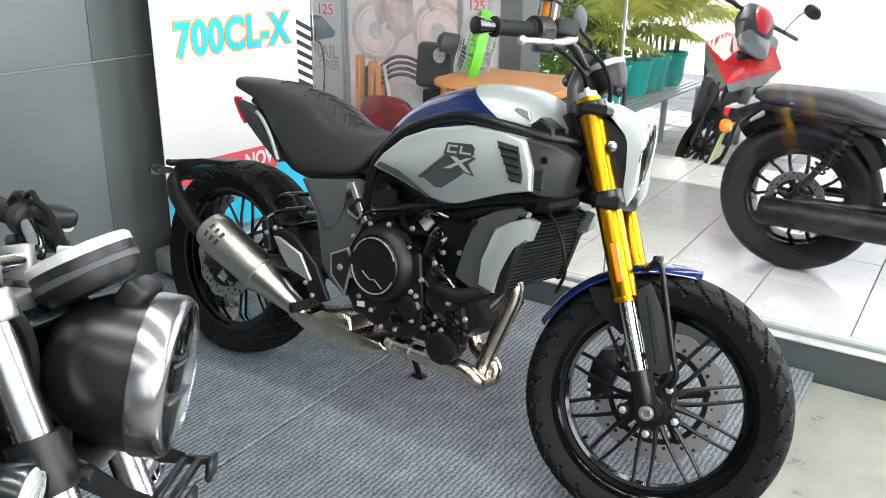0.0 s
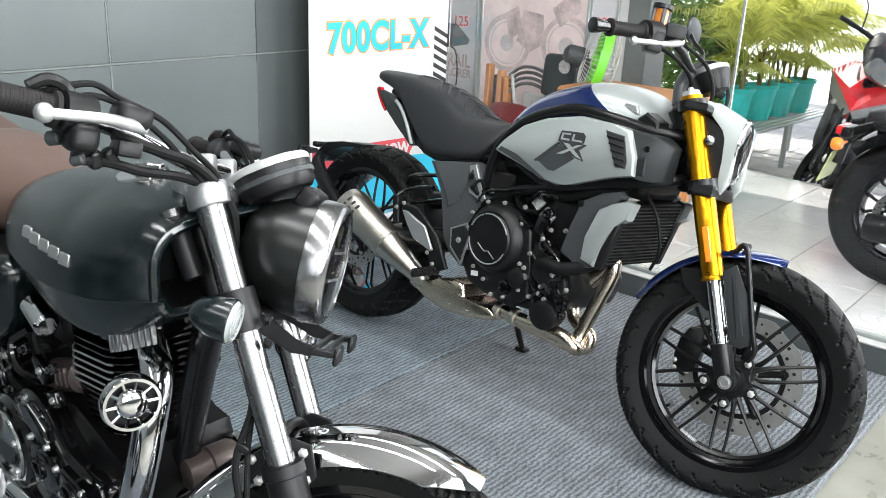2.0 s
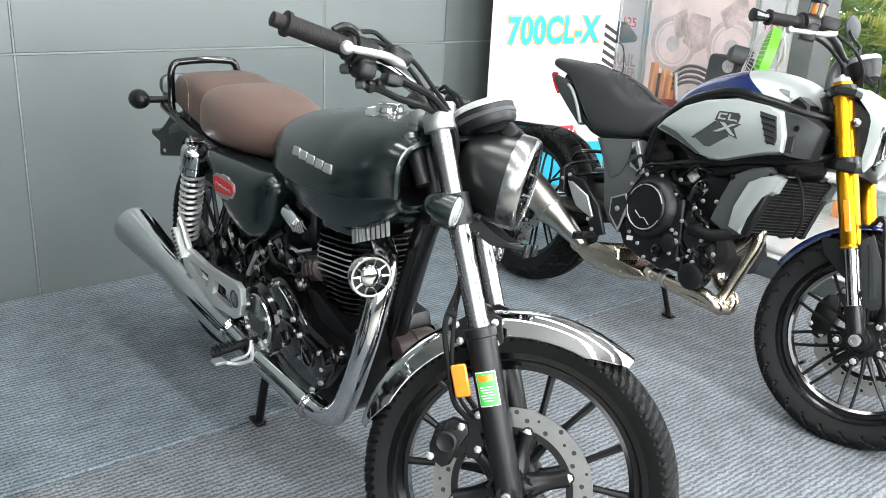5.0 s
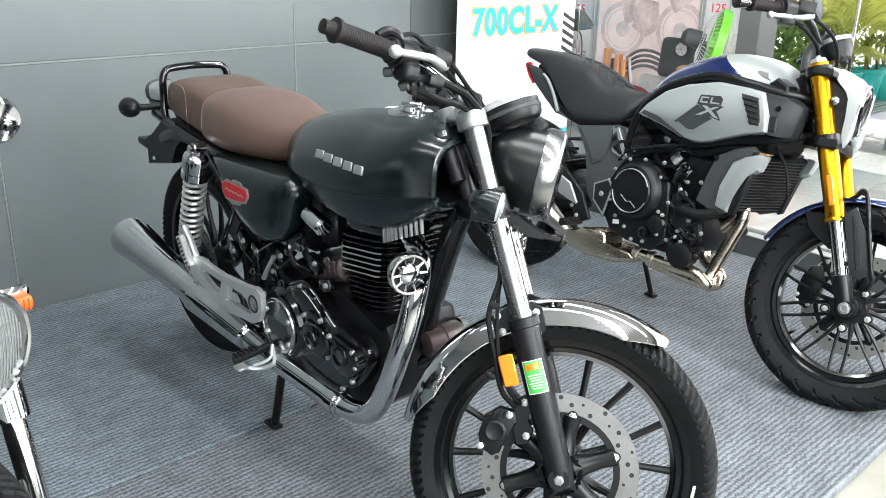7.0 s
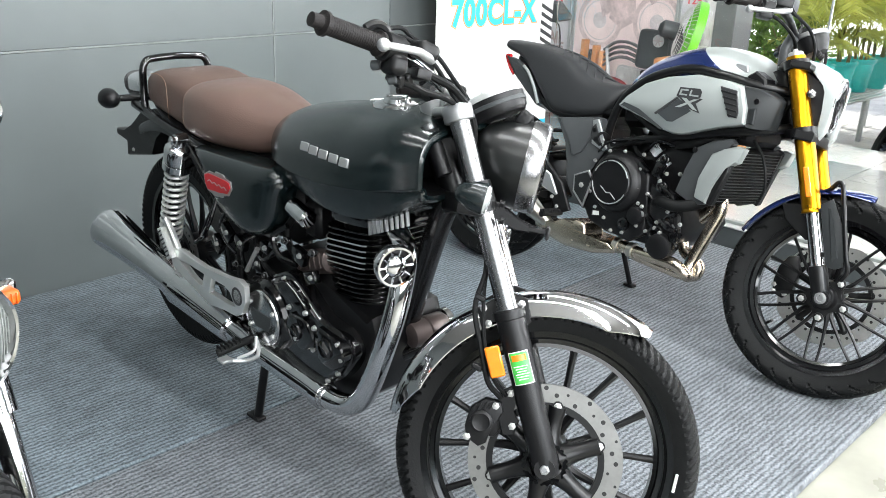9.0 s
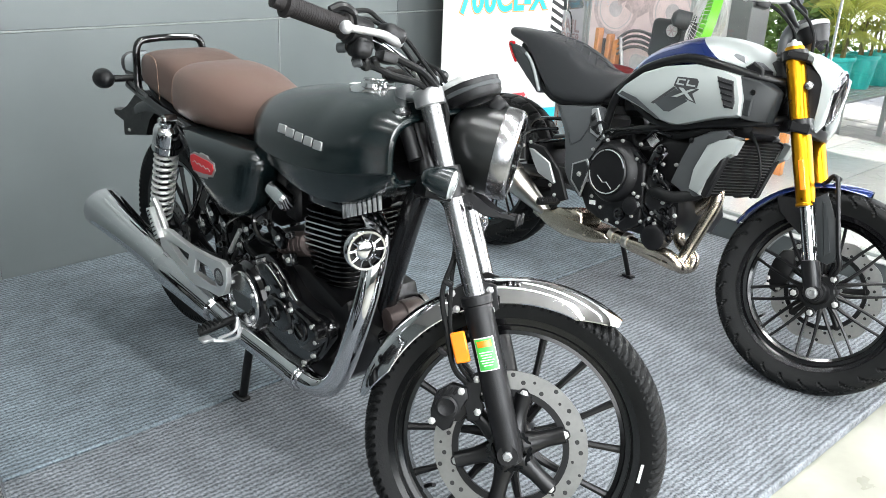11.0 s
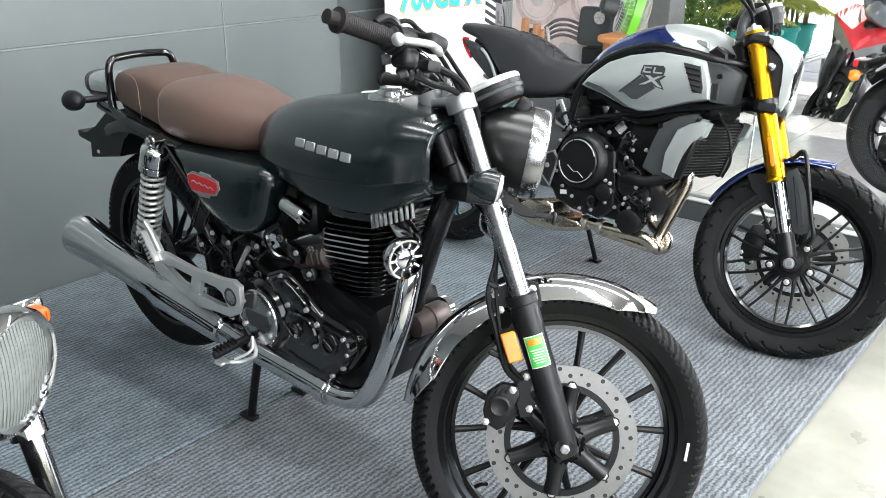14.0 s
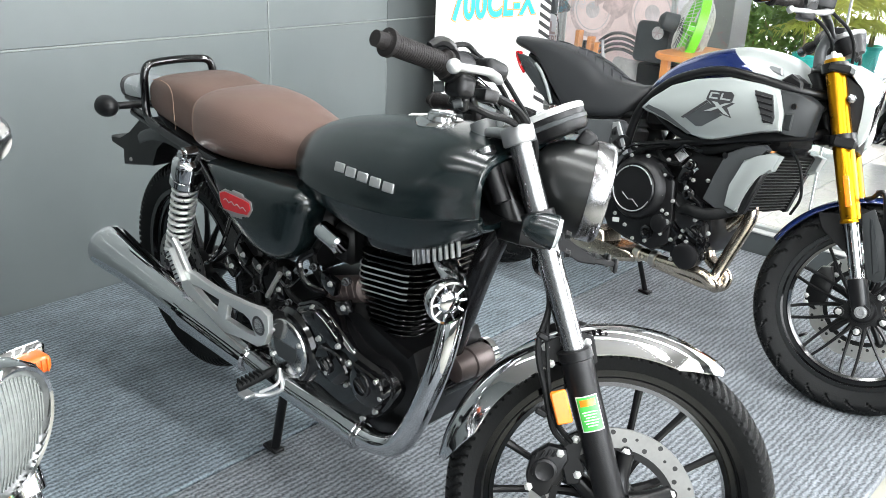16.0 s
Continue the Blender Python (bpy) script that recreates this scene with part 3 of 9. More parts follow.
def coil_spring(parent, top, bottom, r, wire, turns, mat, xf=None):
    bm = bmesh.new()
    a, b = Vector(top), Vector(bottom)
    d, e1, e2 = basis(b - a)
    k = int(turns * 14)
    tube(bm, [tuple(a + (b - a) * (i / k) + (e1 * math.cos(2 * math.pi * i / 14) + e2 * math.sin(2 * math.pi * i / 14)) * r) for i in range(k + 1)], wire, 7, 1)
    return part("spring", bm, mat, parent, xf=xf)


# the dark green roadster: upright on its centre stand, bars turned to the left lock
AM = pose(-1.4435, 1.492, 0, 0, 0, -28.7)
AS = turned(1.556, 26.5, 41.4)


def roadster():
    b = thing("motorcycle", AM, "dark green retro motorcycle with brown seat on its centre stand", "motorcycle", "showroom motorcycles")
    # wheels
    fo = (1.441, 0, 0.302)
    fw = cast_wheel(b, "front_wheel", fo, 0.308, 0.100, 0.70, 0.242, cut_road, "y", AS, "black Y-spoked alloy wheel with road tyre")
    bm = bmesh.new()
    for k in range(9):
        box(bm, (fo[0] + 0.2565 + 0.0002 * k, -0.0485, fo[2] - 0.014 + 0.0042 * k), (0.0055, 0.003, 0.003), (0, 6, 0))
    part("tyre_mark", bm, WHITE, fw, "white wear label", AS)
    bm = bmesh.new()
    rr = []
    for i in range(96):
        t = 2 * math.pi * i / 96
        ro = 0.043 + (0.002 if i % 4 < 2 else -0.001)
        rr.append([Vector((fo[0] + r * math.cos(t), y, fo[2] + r * math.sin(t))) for r, y in ((0.036, -0.088), (ro, -0.088), (ro, -0.085), (0.036, -0.085))])
    rings(bm, rr, closed=True)
    part("sensor_ring", bm, GLOSS, fw, "toothed speed sensor ring", AS)
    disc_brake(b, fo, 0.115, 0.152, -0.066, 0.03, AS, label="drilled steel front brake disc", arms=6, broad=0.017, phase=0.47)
    rw = cast_wheel(b, "rear_wheel", (0.042, 0.03, 0.342), 0.308, 0.115, 0.76, 0.222, cut_road, "y", None, "black alloy rear wheel with road tyre")
    # fork
    for s, nm in ((-1, "right"), (1, "left")):
        y = s * 0.105
        bm = bmesh.new()
        cyl(bm, (1.150, y, 0.953), (1.322, y, 0.578), 0.0205, seg=26)
        part("fork_tube", bm, CHROMES, b, "polished chrome fork tube", AS)
        bm = bmesh.new()
        lathe(bm, (1.318, y, 0.588), (0.128, 0, -0.292), [(0, 0.024), (0.002, 0.031), (0.018, 0.031), (0.02, 0.028), (0.032, 0.0285), (0.20, 0.027), (0.30, 0.026), (0.33, 0.023), (0.335, 0.012)], 26)
        lathe(bm, (fo[0], y - 0.024, fo[2]), (0, 1, 0), [(0, 0.020), (0.048, 0.020)], 20)
        part("fork_slider", bm, PLASTIC, b, "satin black lower fork leg", AS)
        bm = bmesh.new()
        lathe(bm, (1.212, y, 0.815), (0.42, 0, -0.905), [(0.0, 0.0212), (0.001, 0.030), (0.04, 0.031), (0.06, 0.028), (0.061, 0.0212)], 22)
        part("fork_clamp", bm, PLASTIC, b, xf=AS)
        bm = bmesh.new()
        lathe(bm, (1.146, y, 0.958), (-0.42, 0, 0.905), [(0, 0.021), (0.004, 0.017), (0.012, 0.016), (0.013, 0.008)], 12)
        part("fork_cap", bm, BOLT, b, xf=AS)
    bm = bmesh.new()
    cyl(bm, (fo[0], -0.133, fo[2]), (fo[0], 0.135, fo[2]), 0.009, seg=14)
    lathe(bm, (fo[0], -0.129, fo[2]), (0, -1, 0), [(0, 0.010), (0.006, 0.0095), (0.007, 0.006), (0.003, 0.0055)], 6)
    part("axle", bm, CASTG, b, xf=AS)
    # yokes
    bm = bmesh.new()
    plate(bm, [(1.175, -0.04), (1.162, -0.092), (1.135, -0.098), (1.105, -0.06), (1.085, 0), (1.105, 0.06), (1.135, 0.098), (1.162, 0.092), (1.175, 0.04)], 0.932, 0.950, 0.006, 3, axis=2)
    for s in (-1, 1):
        lathe(bm, (1.1635, s * 0.105, 0.924), (-0.417, 0, 0.909), [(0, 0.0215), (0.001, 0.0285), (0.003, 0.030), (0.030, 0.030), (0.033, 0.028), (0.0335, 0.021)], 30)
    lathe(bm, (1.105, 0, 0.93), (-0.446, 0, 0.895), [(0, 0.03), (0.036, 0.028), (0.038, 0.018)], 20)
    part("top_yoke", bm, CASTG, b, "cast aluminium top yoke", AS)
    bm = bmesh.new()
    plate(bm, [(1.255, -0.05), (1.24, -0.135), (1.19, -0.135), (1.15, -0.05), (1.15, 0.05), (1.19, 0.135), (1.24, 0.135), (1.255, 0.05)], 0.752, 0.79, 0.006, 2, axis=2)
    part("bottom_yoke", bm, BLACK, b, xf=AS)
    bm = bmesh.new()
    cyl(bm, (1.105, 0, 0.93), (1.185, 0, 0.76), 0.034, seg=22)
    part("steering_head", bm, BLACK, b)
    # reflector and sticker on the fork leg
    bm = bmesh.new()
    box(bm, (1.312, -0.135, 0.488), (0.029, 0.010, 0.060), (0, -23.6, 0), 0.003)
    part("reflector", bm, AMBER, b, "amber side reflector", AS)
    st = []
    for k, (col, w, h, oz, ny) in enumerate(((WHITE, 0.040, 0.064, 0, 0.0), (GREEN, 0.036, 0.060, 0, -0.0006), (GREEN, 0.034, 0.056, 0, -0.0012), (AMBER, 0.026, 0.012, 0.02, -0.0018))):
        bm = bmesh.new()
        rr = []
        d = Vector((0.128, 0, -0.292)).normalized()
        c0 = Vector((1.318, -0.105, 0.588)) + d * 0.112
        e2 = Vector((d.z, 0, -d.x))
        for i in range(9):
            a = radians(-90 + (i - 4) / 4 * w / 0.028 / 2 * 57.3)
            nrm = V(0, 1, 0) * math.sin(a) + e2 * -math.cos(a)
            base = c0 + nrm * (0.0288 - ny) - d * oz
            rr.append((base - d * h / 2, base + d * h / 2))
        vs = [[bm.verts.new(p) for p in r] for r in rr]
        for q, r in zip(vs, vs[1:]):
            bm.faces.new((q[0], q[1], r[1], r[0]))
        st.append(part("sticker" if k == 0 else "print", bm, col, b if k == 0 else st[0], "green sticker with pale unreadable print" if k == 0 else "", AS))
    bm = bmesh.new()
    for k in range(6):
        d = Vector((0.128, 0, -0.292)).normalized()
        c0 = Vector((1.318, -0.105 - 0.0312, 0.588)) + d * (0.108 + 0.005 * k)
        box(bm, c0, (0.026 - 0.004 * (k % 3), 0.0008, 0.0018), (0, 66.4 + 90, 0))
    part("print_bar", bm, WHITE, st[0], xf=AS)
    # chrome front mudguard with its bracket
    bm = bmesh.new()
    rr = []
    for i in range(41):
        t = radians(60 + 116 * i / 40)
        ring = []
        edge = min(1, 0.30 + 0.7 * (min(i, 40 - i) / 5) ** 0.6)
        lip = 0.030 * min(1, min(i, 40 - i) / 5)
        for k in range(13):
            s = -1 + k / 6
            rad = 0.315 + 0.016 * (1 - s * s) - (lip * max(0, abs(s) - 0.72) / 0.28)
            ring.append(Vector((fo[0] + rad * math.cos(t), s * 0.060 * edge ** 0.5, fo[2] + rad * math.sin(t))))
        for k in range(12, -1, -1):
            s = -1 + k / 6
            rad = 0.3125 + 0.016 * (1 - s * s) - (lip * max(0, abs(s) - 0.72) / 0.28)
            ring.append(Vector((fo[0] + rad * math.cos(t), s * 0.0585 * edge ** 0.5, fo[2] + rad * math.sin(t))))
        rr.append(ring)
    rings(bm, rr)
    part("front_mudguard", bm, CHROME, b, "polished chrome front mudguard", AS, 50)
    bm = bmesh.new()
    for q in (-1, 1):
        plate(bm, [(1.258, 0.575), (1.285, 0.598), (1.318, 0.618), (1.352, 0.612), (1.366, 0.568), (1.350, 0.546), (1.325, 0.565), (1.30, 0.560), (1.272, 0.540)], q * 0.075, q * 0.083, 0.002)
    tube(bm, [(1.312, -0.079, 0.592), (1.303, -0.056, 0.606), (1.300, 0, 0.612), (1.303, 0.056, 0.606), (1.312, 0.079, 0.592)], 0.008, 10, 4)
    br = part("mudguard_bracket", bm, PLASTIC, b, xf=AS)
    for x, z in ((1.27, 0.578), (1.342, 0.60), (1.352, 0.562), (1.285, 0.55)):
        bm = bmesh.new()
        bolts(bm, [(x, -0.083, z)], (0, -1, 0), 0.006, 0.006)
        part("bolt", bm, BOLT, br, xf=AS)
    # caliper and hose
    bm = bmesh.new()
    plate(bm, [(1.275, 0.348), (1.282, 0.325), (1.308, 0.312), (1.322, 0.322), (1.328, 0.36), (1.345, 0.385), (1.338, 0.406), (1.306, 0.408), (1.280, 0.385)], -0.104, -0.078, 0.004, 2)
    plate(bm, [(1.290, 0.345), (1.300, 0.328), (1.335, 0.33), (1.352, 0.362), (1.345, 0.39), (1.315, 0.392)], -0.080, -0.040, 0.004, 2)
    lathe(bm, (1.306, -0.100, 0.362), (0, -1, 0), [(0, 0.023), (0.008, 0.022), (0.010, 0.017), (0.008, 0.014), (0.008, 0.001)], 24)
    cal = part("caliper", bm, PLASTIC, b, "black brake caliper", AS)
    bm = bmesh.new()
    plate(bm, [(1.330, 0.425), (1.352, 0.44), (1.368, 0.43), (1.362, 0.39), (1.378, 0.375), (1.372, 0.345), (1.35, 0.34), (1.338, 0.375)], -0.092, -0.082, 0.002)
    part("caliper_bracket", bm, BLACK, cal, xf=AS)
    for x, y, z in ((1.283, -0.104, 0.328), (1.352, -0.092, 0.425), (1.366, -0.092, 0.362), (1.328, -0.104, 0.398)):
        bm = bmesh.new()
        bolts(bm, [(x, y, z)], (0, -1, 0), 0.006, 0.006)
        part("caliper_bolt", bm, BOLT, cal, xf=AS)
    for k in range(4):
        bm = bmesh.new()
        box(bm, (1.288 + 0.010 * k, -0.1045, 0.388 + 0.003 * k), (0.005, 0.006, 0.016), (0, 20, 0), 0.0012)
        part("caliper_rib", bm, BLACK, cal, xf=AS)
    bm = bmesh.new()
    tube(bm, [(1.335, -0.100, 0.415), (1.305, -0.118, 0.445), (1.280, -0.122, 0.51), (1.255, -0.110, 0.58), (1.262, -0.095, 0.66), (1.235, -0.07, 0.75), (1.225, -0.03, 0.85)], 0.0055, 8)
    tube(bm, [(1.345, -0.098, 0.42), (1.315, -0.112, 0.45), (1.288, -0.125, 0.51), (1.268, -0.105, 0.60), (1.255, -0.075, 0.70), (1.20, -0.05, 0.76)], 0.004, 8)
    hs = part("brake_hose", bm, RUBBER, b, xf=AS)
    for q in ((1.262, -0.108, 0.60), (1.28, -0.124, 0.47)):
        bm = bmesh.new()
        box(bm, q, (0.022, 0.014, 0.012), (0, 20, 0), 0.003)
        part("hose_clip", bm, BLACK, hs, xf=AS)
    # headlamp
    hl = bmesh.new()
    hx = Vector((0.997, 0, -0.07))
    lathe(hl, (1.192, 0, 0.874), hx, [(0, 0.02), (0.003, 0.0502), (0.02, 0.0695), (0.05, 0.0830), (0.085, 0.0897), (0.114, 0.0912), (0.115, 0.0772)], 44)
    head = part("headlamp", hl, TANKL, b, "round headlamp with matt black shell and chrome rim", AS)
    bm = bmesh.new()
    lathe(bm, (1.192, 0, 0.874), hx, [(0.104, 0.0912), (0.105, 0.0934), (0.110, 0.0941), (0.134, 0.0931), (0.141, 0.0888), (0.143, 0.0830), (0.136, 0.0820)], 56, cap=False)
    part("rim_ring", bm, RIMC, head, "chrome headlamp rim", AS)
    bm = bmesh.new()
    lathe(bm, (1.192, 0, 0.874), hx, [(0.137, 0.0830), (0.142, 0.0772), (0.146, 0.0531), (0.148, 0.0241), (0.1485, 0.0019)], 40)
    part("lens", bm, LENS, head, "clear headlamp lens", AS)
    bm = bmesh.new()
    lathe(bm, (1.192, 0, 0.874), hx, [(0.134, 0.0830), (0.115, 0.0675), (0.105, 0.0386), (0.102, 0.0048)], 40, cap=False)
    for z in (-0.02, 0.02):
        box(bm, Vector((1.192, 0, 0.874)) + hx * 0.125 + V(0, 0, z), (0.03, 0.10, 0.004))
    part("reflector_bowl", bm, BOWL, head, xf=AS)
    # indicator lamps
    for s in (-1, 1):
        bm = bmesh.new()
        lathe(bm, (1.200, s * 0.198, 0.792), (1, 0, -0.12), [(-0.012, 0.004), (-0.010, 0.012), (0.0, 0.020), (0.02, 0.027), (0.042, 0.030), (0.045, 0.0295), (0.0455, 0.024)], 26)
        cyl(bm, (1.212, s * 0.19, 0.791), (1.222, s * 0.11, 0.795), 0.011, seg=14)
        ind = part("front_indicator", bm, TANKA, b, "dark green bullet indicator with clear lens", AS)
        bm = bmesh.new()
        lathe(bm, (1.200, s * 0.198, 0.792), (1, 0, -0.12), [(0.044, 0.0285), (0.049, 0.025), (0.052, 0.016), (0.053, 0.002)], 26)
        part("indicator_lens", bm, FLUTE, ind, "clear ringed lens", AS)
        bm = bmesh.new()
        for q in (0.010, 0.017, 0.0235):
            lathe(bm, (1.200, s * 0.198, 0.792), (1, 0, -0.12), [(0.049 + 0.003 * (0.0285 - q) / 0.02 - 0.002, q), (0.0505 + 0.003 * (0.0285 - q) / 0.02, q), (0.0505 + 0.003 * (0.0285 - q) / 0.02, q + 0.0016), (0.049, q + 0.0018)], 26, cap=False)
        part("lens_relief", bm, FLUTE, ind, xf=AS)
    bm = bmesh.new()
    for s in (-1, 1):
        plate(bm, [(1.235, 0.795), (1.262, 0.785), (1.305, 0.757), (1.330, 0.752), (1.330, 0.738), (1.300, 0.738), (1.255, 0.758), (1.235, 0.765)], s * 0.078, s * 0.084, 0.002)
        box(bm, (1.345, s * 0.079, 0.745), (0.036, 0.012, 0.010), bevel=0.002)
        box(bm, (1.366, s * 0.062, 0.742), (0.008, 0.046, 0.026), bevel=0.003)
        bolts(bm, [(1.268, s * 0.118, 0.784), (1.272, s * 0.118, 0.752)], (1, s * 0.2, 0), 0.007, 0.008)
    for x in (1.330, 1.348):
        box(bm, (x, 0, 0.745), (0.010, 0.165, 0.008), bevel=0.002)
    part("lamp_bracket", bm, PLASTIC, b, "black lamp bracket", AS)
    # instrument
    bm = bmesh.new()
    ax = Vector((-0.50, 0, 0.866))
    io = Vector((1.232, 0.0, 0.956))
    lathe(bm, io, ax, [(-0.002, 0.03), (0.0, 0.052), (0.008, 0.058), (0.040, 0.060), (0.042, 0.056)], 40)
    ins = part("instrument", bm, PLASTIC, b, "round instrument with chrome ring", AS)
    bm = bmesh.new()
    lathe(bm, io, ax, [(0.018, 0.0595), (0.019, 0.061), (0.026, 0.061), (0.027, 0.0595)], 40, cap=False)
    part("instrument_ring", bm, GREYP, ins, xf=AS)
    bm = bmesh.new()
    lathe(bm, io, ax, [(0.038, 0.057), (0.046, 0.054), (0.0465, 0.001)], 36)
    part("dial", bm, GLOSS, ins, xf=AS)
    bm = bmesh.new()
    lathe(bm, io, ax, [(0.037, 0.0585), (0.038, 0.0612), (0.046, 0.0608), (0.050, 0.057), (0.049, 0.053), (0.044, 0.053)], 40, cap=False)
    part("instrument_bezel", bm, CASTS, ins, "pale silver bezel", AS)
    bm = bmesh.new()
    box(bm, io + V(0.055, 0, -0.02), (0.05, 0.075, 0.022), (0, 25, 0), 0.004)
    box(bm, io + V(0.03, 0.0, -0.026), (0.06, 0.05, 0.02), (0, 25, 0), 0.004)
    part("instrument_bracket", bm, BLACK, ins, xf=AS)
    bm = bmesh.new()
    box(bm, io + V(0.048, 0, 0.000), (0.030, 0.085, 0.034), (0, 30, 0), 0.008, 3)
    part("side_display", bm, PLASTIC, ins, xf=AS)
    # handlebar
    hp = [(1.130, 0, 0.978), (1.130, 0.06, 0.978), (1.124, 0.11, 0.980), (1.102, 0.165, 0.992), (1.066, 0.235, 1.007), (1.030, 0.305, 1.014), (0.99, 0.355, 1.017), (0.951, 0.400, 1.019)]
    for s in (-1, 1):
        bm = bmesh.new()
        tube(bm, [(x, s * y, z) for x, y, z in hp], 0.0112, 14, 6)
        part("handlebar", bm, CHROME, b, "chrome tubular handlebar", AS)
        e, i = hp[-1], (1.030, 0.305, 1.014)
        twist_grip(b, (e[0], s * e[1], e[2]), (i[0], s * i[1], i[2]), 0.0165, AS)
        d = (Vector((i[0], s * i[1], i[2])) - Vector((e[0], s * e[1], e[2]))).normalized()
        bm = bmesh.new()
        p = Vector((i[0], s * i[1], i[2])) + d * 0.022
        lathe(bm, p - d * 0.02, d, [(0, 0.018), (0.003, 0.026), (0.04, 0.026), (0.043, 0.018)], 18)
        box(bm, p + V(0.012, 0, -0.026), (0.036, 0.045, 0.036), (0, 0, -s * 45), 0.012, 4)
        box(bm, p + d * 0.05 + V(0.02, 0, 0.012), (0.045, 0.05, 0.030), (0, 10, -s * 40), 0.012, 4)
        box(bm, p + d * 0.055 + V(0.015, 0, -0.028), (0.03, 0.04, 0.02), (0, 0, -s * 40), 0.004, 2)
        sw = part("switch_unit", bm, PLASTIC, b, "black switch housing", AS)
        bm = bmesh.new()
        cyl(bm, p + V(-0.012, 0, -0.03), p + V(-0.028, 0, -0.034), 0.009, seg=14, bev=0.002)
        cyl(bm, p + V(0.02, 0, -0.05), p + V(0.005, 0, -0.056), 0.007, seg=12, bev=0.002)
        part("switch", bm, GREYP, sw, xf=AS)
        bm = bmesh.new()
        lo = p + d * 0.052 + V(0.035, 0, 0.0)
        tip = Vector((e[0], s * e[1], e[2])) + d * 0.035 + V(0.075, -s * 0.01, -0.012)
        mid = (lo + tip) / 2 + V(0.014, s * 0.004, 0.004)
        tube(bm, [(*lo, 0.009), (*(lo * 0.7 + tip * 0.3 + V(0.01, 0, 0.002)), 0.008), (*mid, 0.007), (*tip, 0.0065)], seg=10, n=5)
        bmesh.ops.create_uvsphere(bm, u_segments=14, v_segments=10, radius=0.0115, matrix=Matrix.Translation(tip))
        part("lever", bm, ALLOY, b, "silver brake lever" if s < 0 else "silver clutch lever", AS)
        for r, pts in ((0.0042, [(1.010, 0.31, 1.030), (1.031, 0.30, 1.041), (1.053, 0.27, 1.053), (1.073, 0.24, 1.043), (1.110, 0.19, 1.028), (1.142, 0.15, 0.997), (1.168, 0.11, 0.968), (1.186, 0.085, 0.925), (1.19, 0.06, 0.85)]),
                       (0.0042, [(1.020, 0.31, 1.015), (1.037, 0.30, 1.024), (1.052, 0.27, 1.039), (1.078, 0.24, 1.034), (1.114, 0.19, 1.007), (1.146, 0.14, 0.967), (1.170, 0.11, 0.939), (1.185, 0.09, 0.90), (1.19, 0.05, 0.84)]),
                       (0.0062, [(1.054, 0.28, 0.960), (1.075, 0.25, 0.963), (1.104, 0.21, 0.958), (1.132, 0.16, 0.959), (1.154, 0.12, 0.951), (1.179, 0.07, 0.92), (1.18, 0.03, 0.84)]),
                       (0.0072, [(1.075, 0.245, 0.998), (1.096, 0.22, 0.992), (1.117, 0.19, 0.987), (1.145, 0.15, 0.979), (1.174, 0.11, 0.952), (1.192, 0.08, 0.91), (1.19, 0.04, 0.83)])):
            bm = bmesh.new()
            tube(bm, [(x, s * y, z) for x, y, z in pts], r, 8, 5)
            part("cable", bm, RUBBER, b, xf=AS)
        bm = bmesh.new()
        tube(bm, [(1.004, s * 0.325, 1.034, 0.007), (1.018, s * 0.312, 1.046, 0.008), (1.034, s * 0.298, 1.042, 0.008), (1.045, s * 0.286, 1.02, 0.007)], seg=8, n=4)
        part("cable_bracket", bm, BLACK, b, xf=AS)
        for k in range(3):
            bm = bmesh.new()
            box(bm, (1.052 + 0.012 * k, s * (0.278 - 0.016 * k), 0.970 - 0.006 * (k % 2)), (0.017, 0.015, 0.024), (20 * k, 15, 35 * s), 0.005, 3)
            part("connector", bm, BLACK, b, xf=AS)
    for s in (-1, 1):
        bm = bmesh.new()
        box(bm, (1.128, s * 0.05, 0.972), (0.034, 0.028, 0.05), (0, -12, 0), 0.005, 2)
        part("bar_clamp", bm, CASTG, b, xf=AS)
    bm = bmesh.new()
    lathe(bm, (1.19, 0.015, 0.952), (-0.2, 0, 1), [(0, 0.018), (0.016, 0.017), (0.018, 0.012)], 16)
    box(bm, (1.192, 0.015, 0.985), (0.022, 0.004, 0.034), (0, 0, 25), 0.003)
    part("ignition_key", bm, ALLOY, b, xf=AS)
    # tank: a full upper shell, a crease, and a lower panel drawn in
    secs = [(0.612, 0.826, 0.774, 0.050, 0.798), (0.640, 0.866, 0.762, 0.092, 0.790), (0.70, 0.896, 0.748, 0.124, 0.785), (0.78, 0.916, 0.732, 0.143, 0.782), (0.90, 0.936, 0.713, 0.158, 0.785),
            (1.00, 0.944, 0.713, 0.161, 0.794), (1.07, 0.944, 0.727, 0.156, 0.803), (1.12, 0.940, 0.752, 0.146, 0.812), (1.155, 0.934, 0.774, 0.134, 0.819), (1.176, 0.929, 0.788, 0.125, 0.824)]
    nose = [(1.181, 0.928, 0.789, 0.1225, 0.825), (1.184, 0.9295, 0.788, 0.1255, 0.8255), (1.190, 0.928, 0.790, 0.1240, 0.826), (1.193, 0.922, 0.795, 0.117, 0.827), (1.189, 0.915, 0.802, 0.110, 0.829), (1.11, 0.90, 0.815, 0.105, 0.831)]
    bm = bmesh.new()
    rr = []
    for x, zt, zb, w, zc in [tuple(q) for q in spline(secs, 5)] + nose:
        half = []
        for i in range(19):
            t = radians(90 - 5 * i)
            sq = min(1, max(0, (x - 0.98) / 0.18))
            half.append((w * max(0, math.cos(t)) ** (0.86 - 0.38 * sq), zc + (zt - zc) * max(0, math.sin(t)) ** (0.80 - 0.26 * sq)))
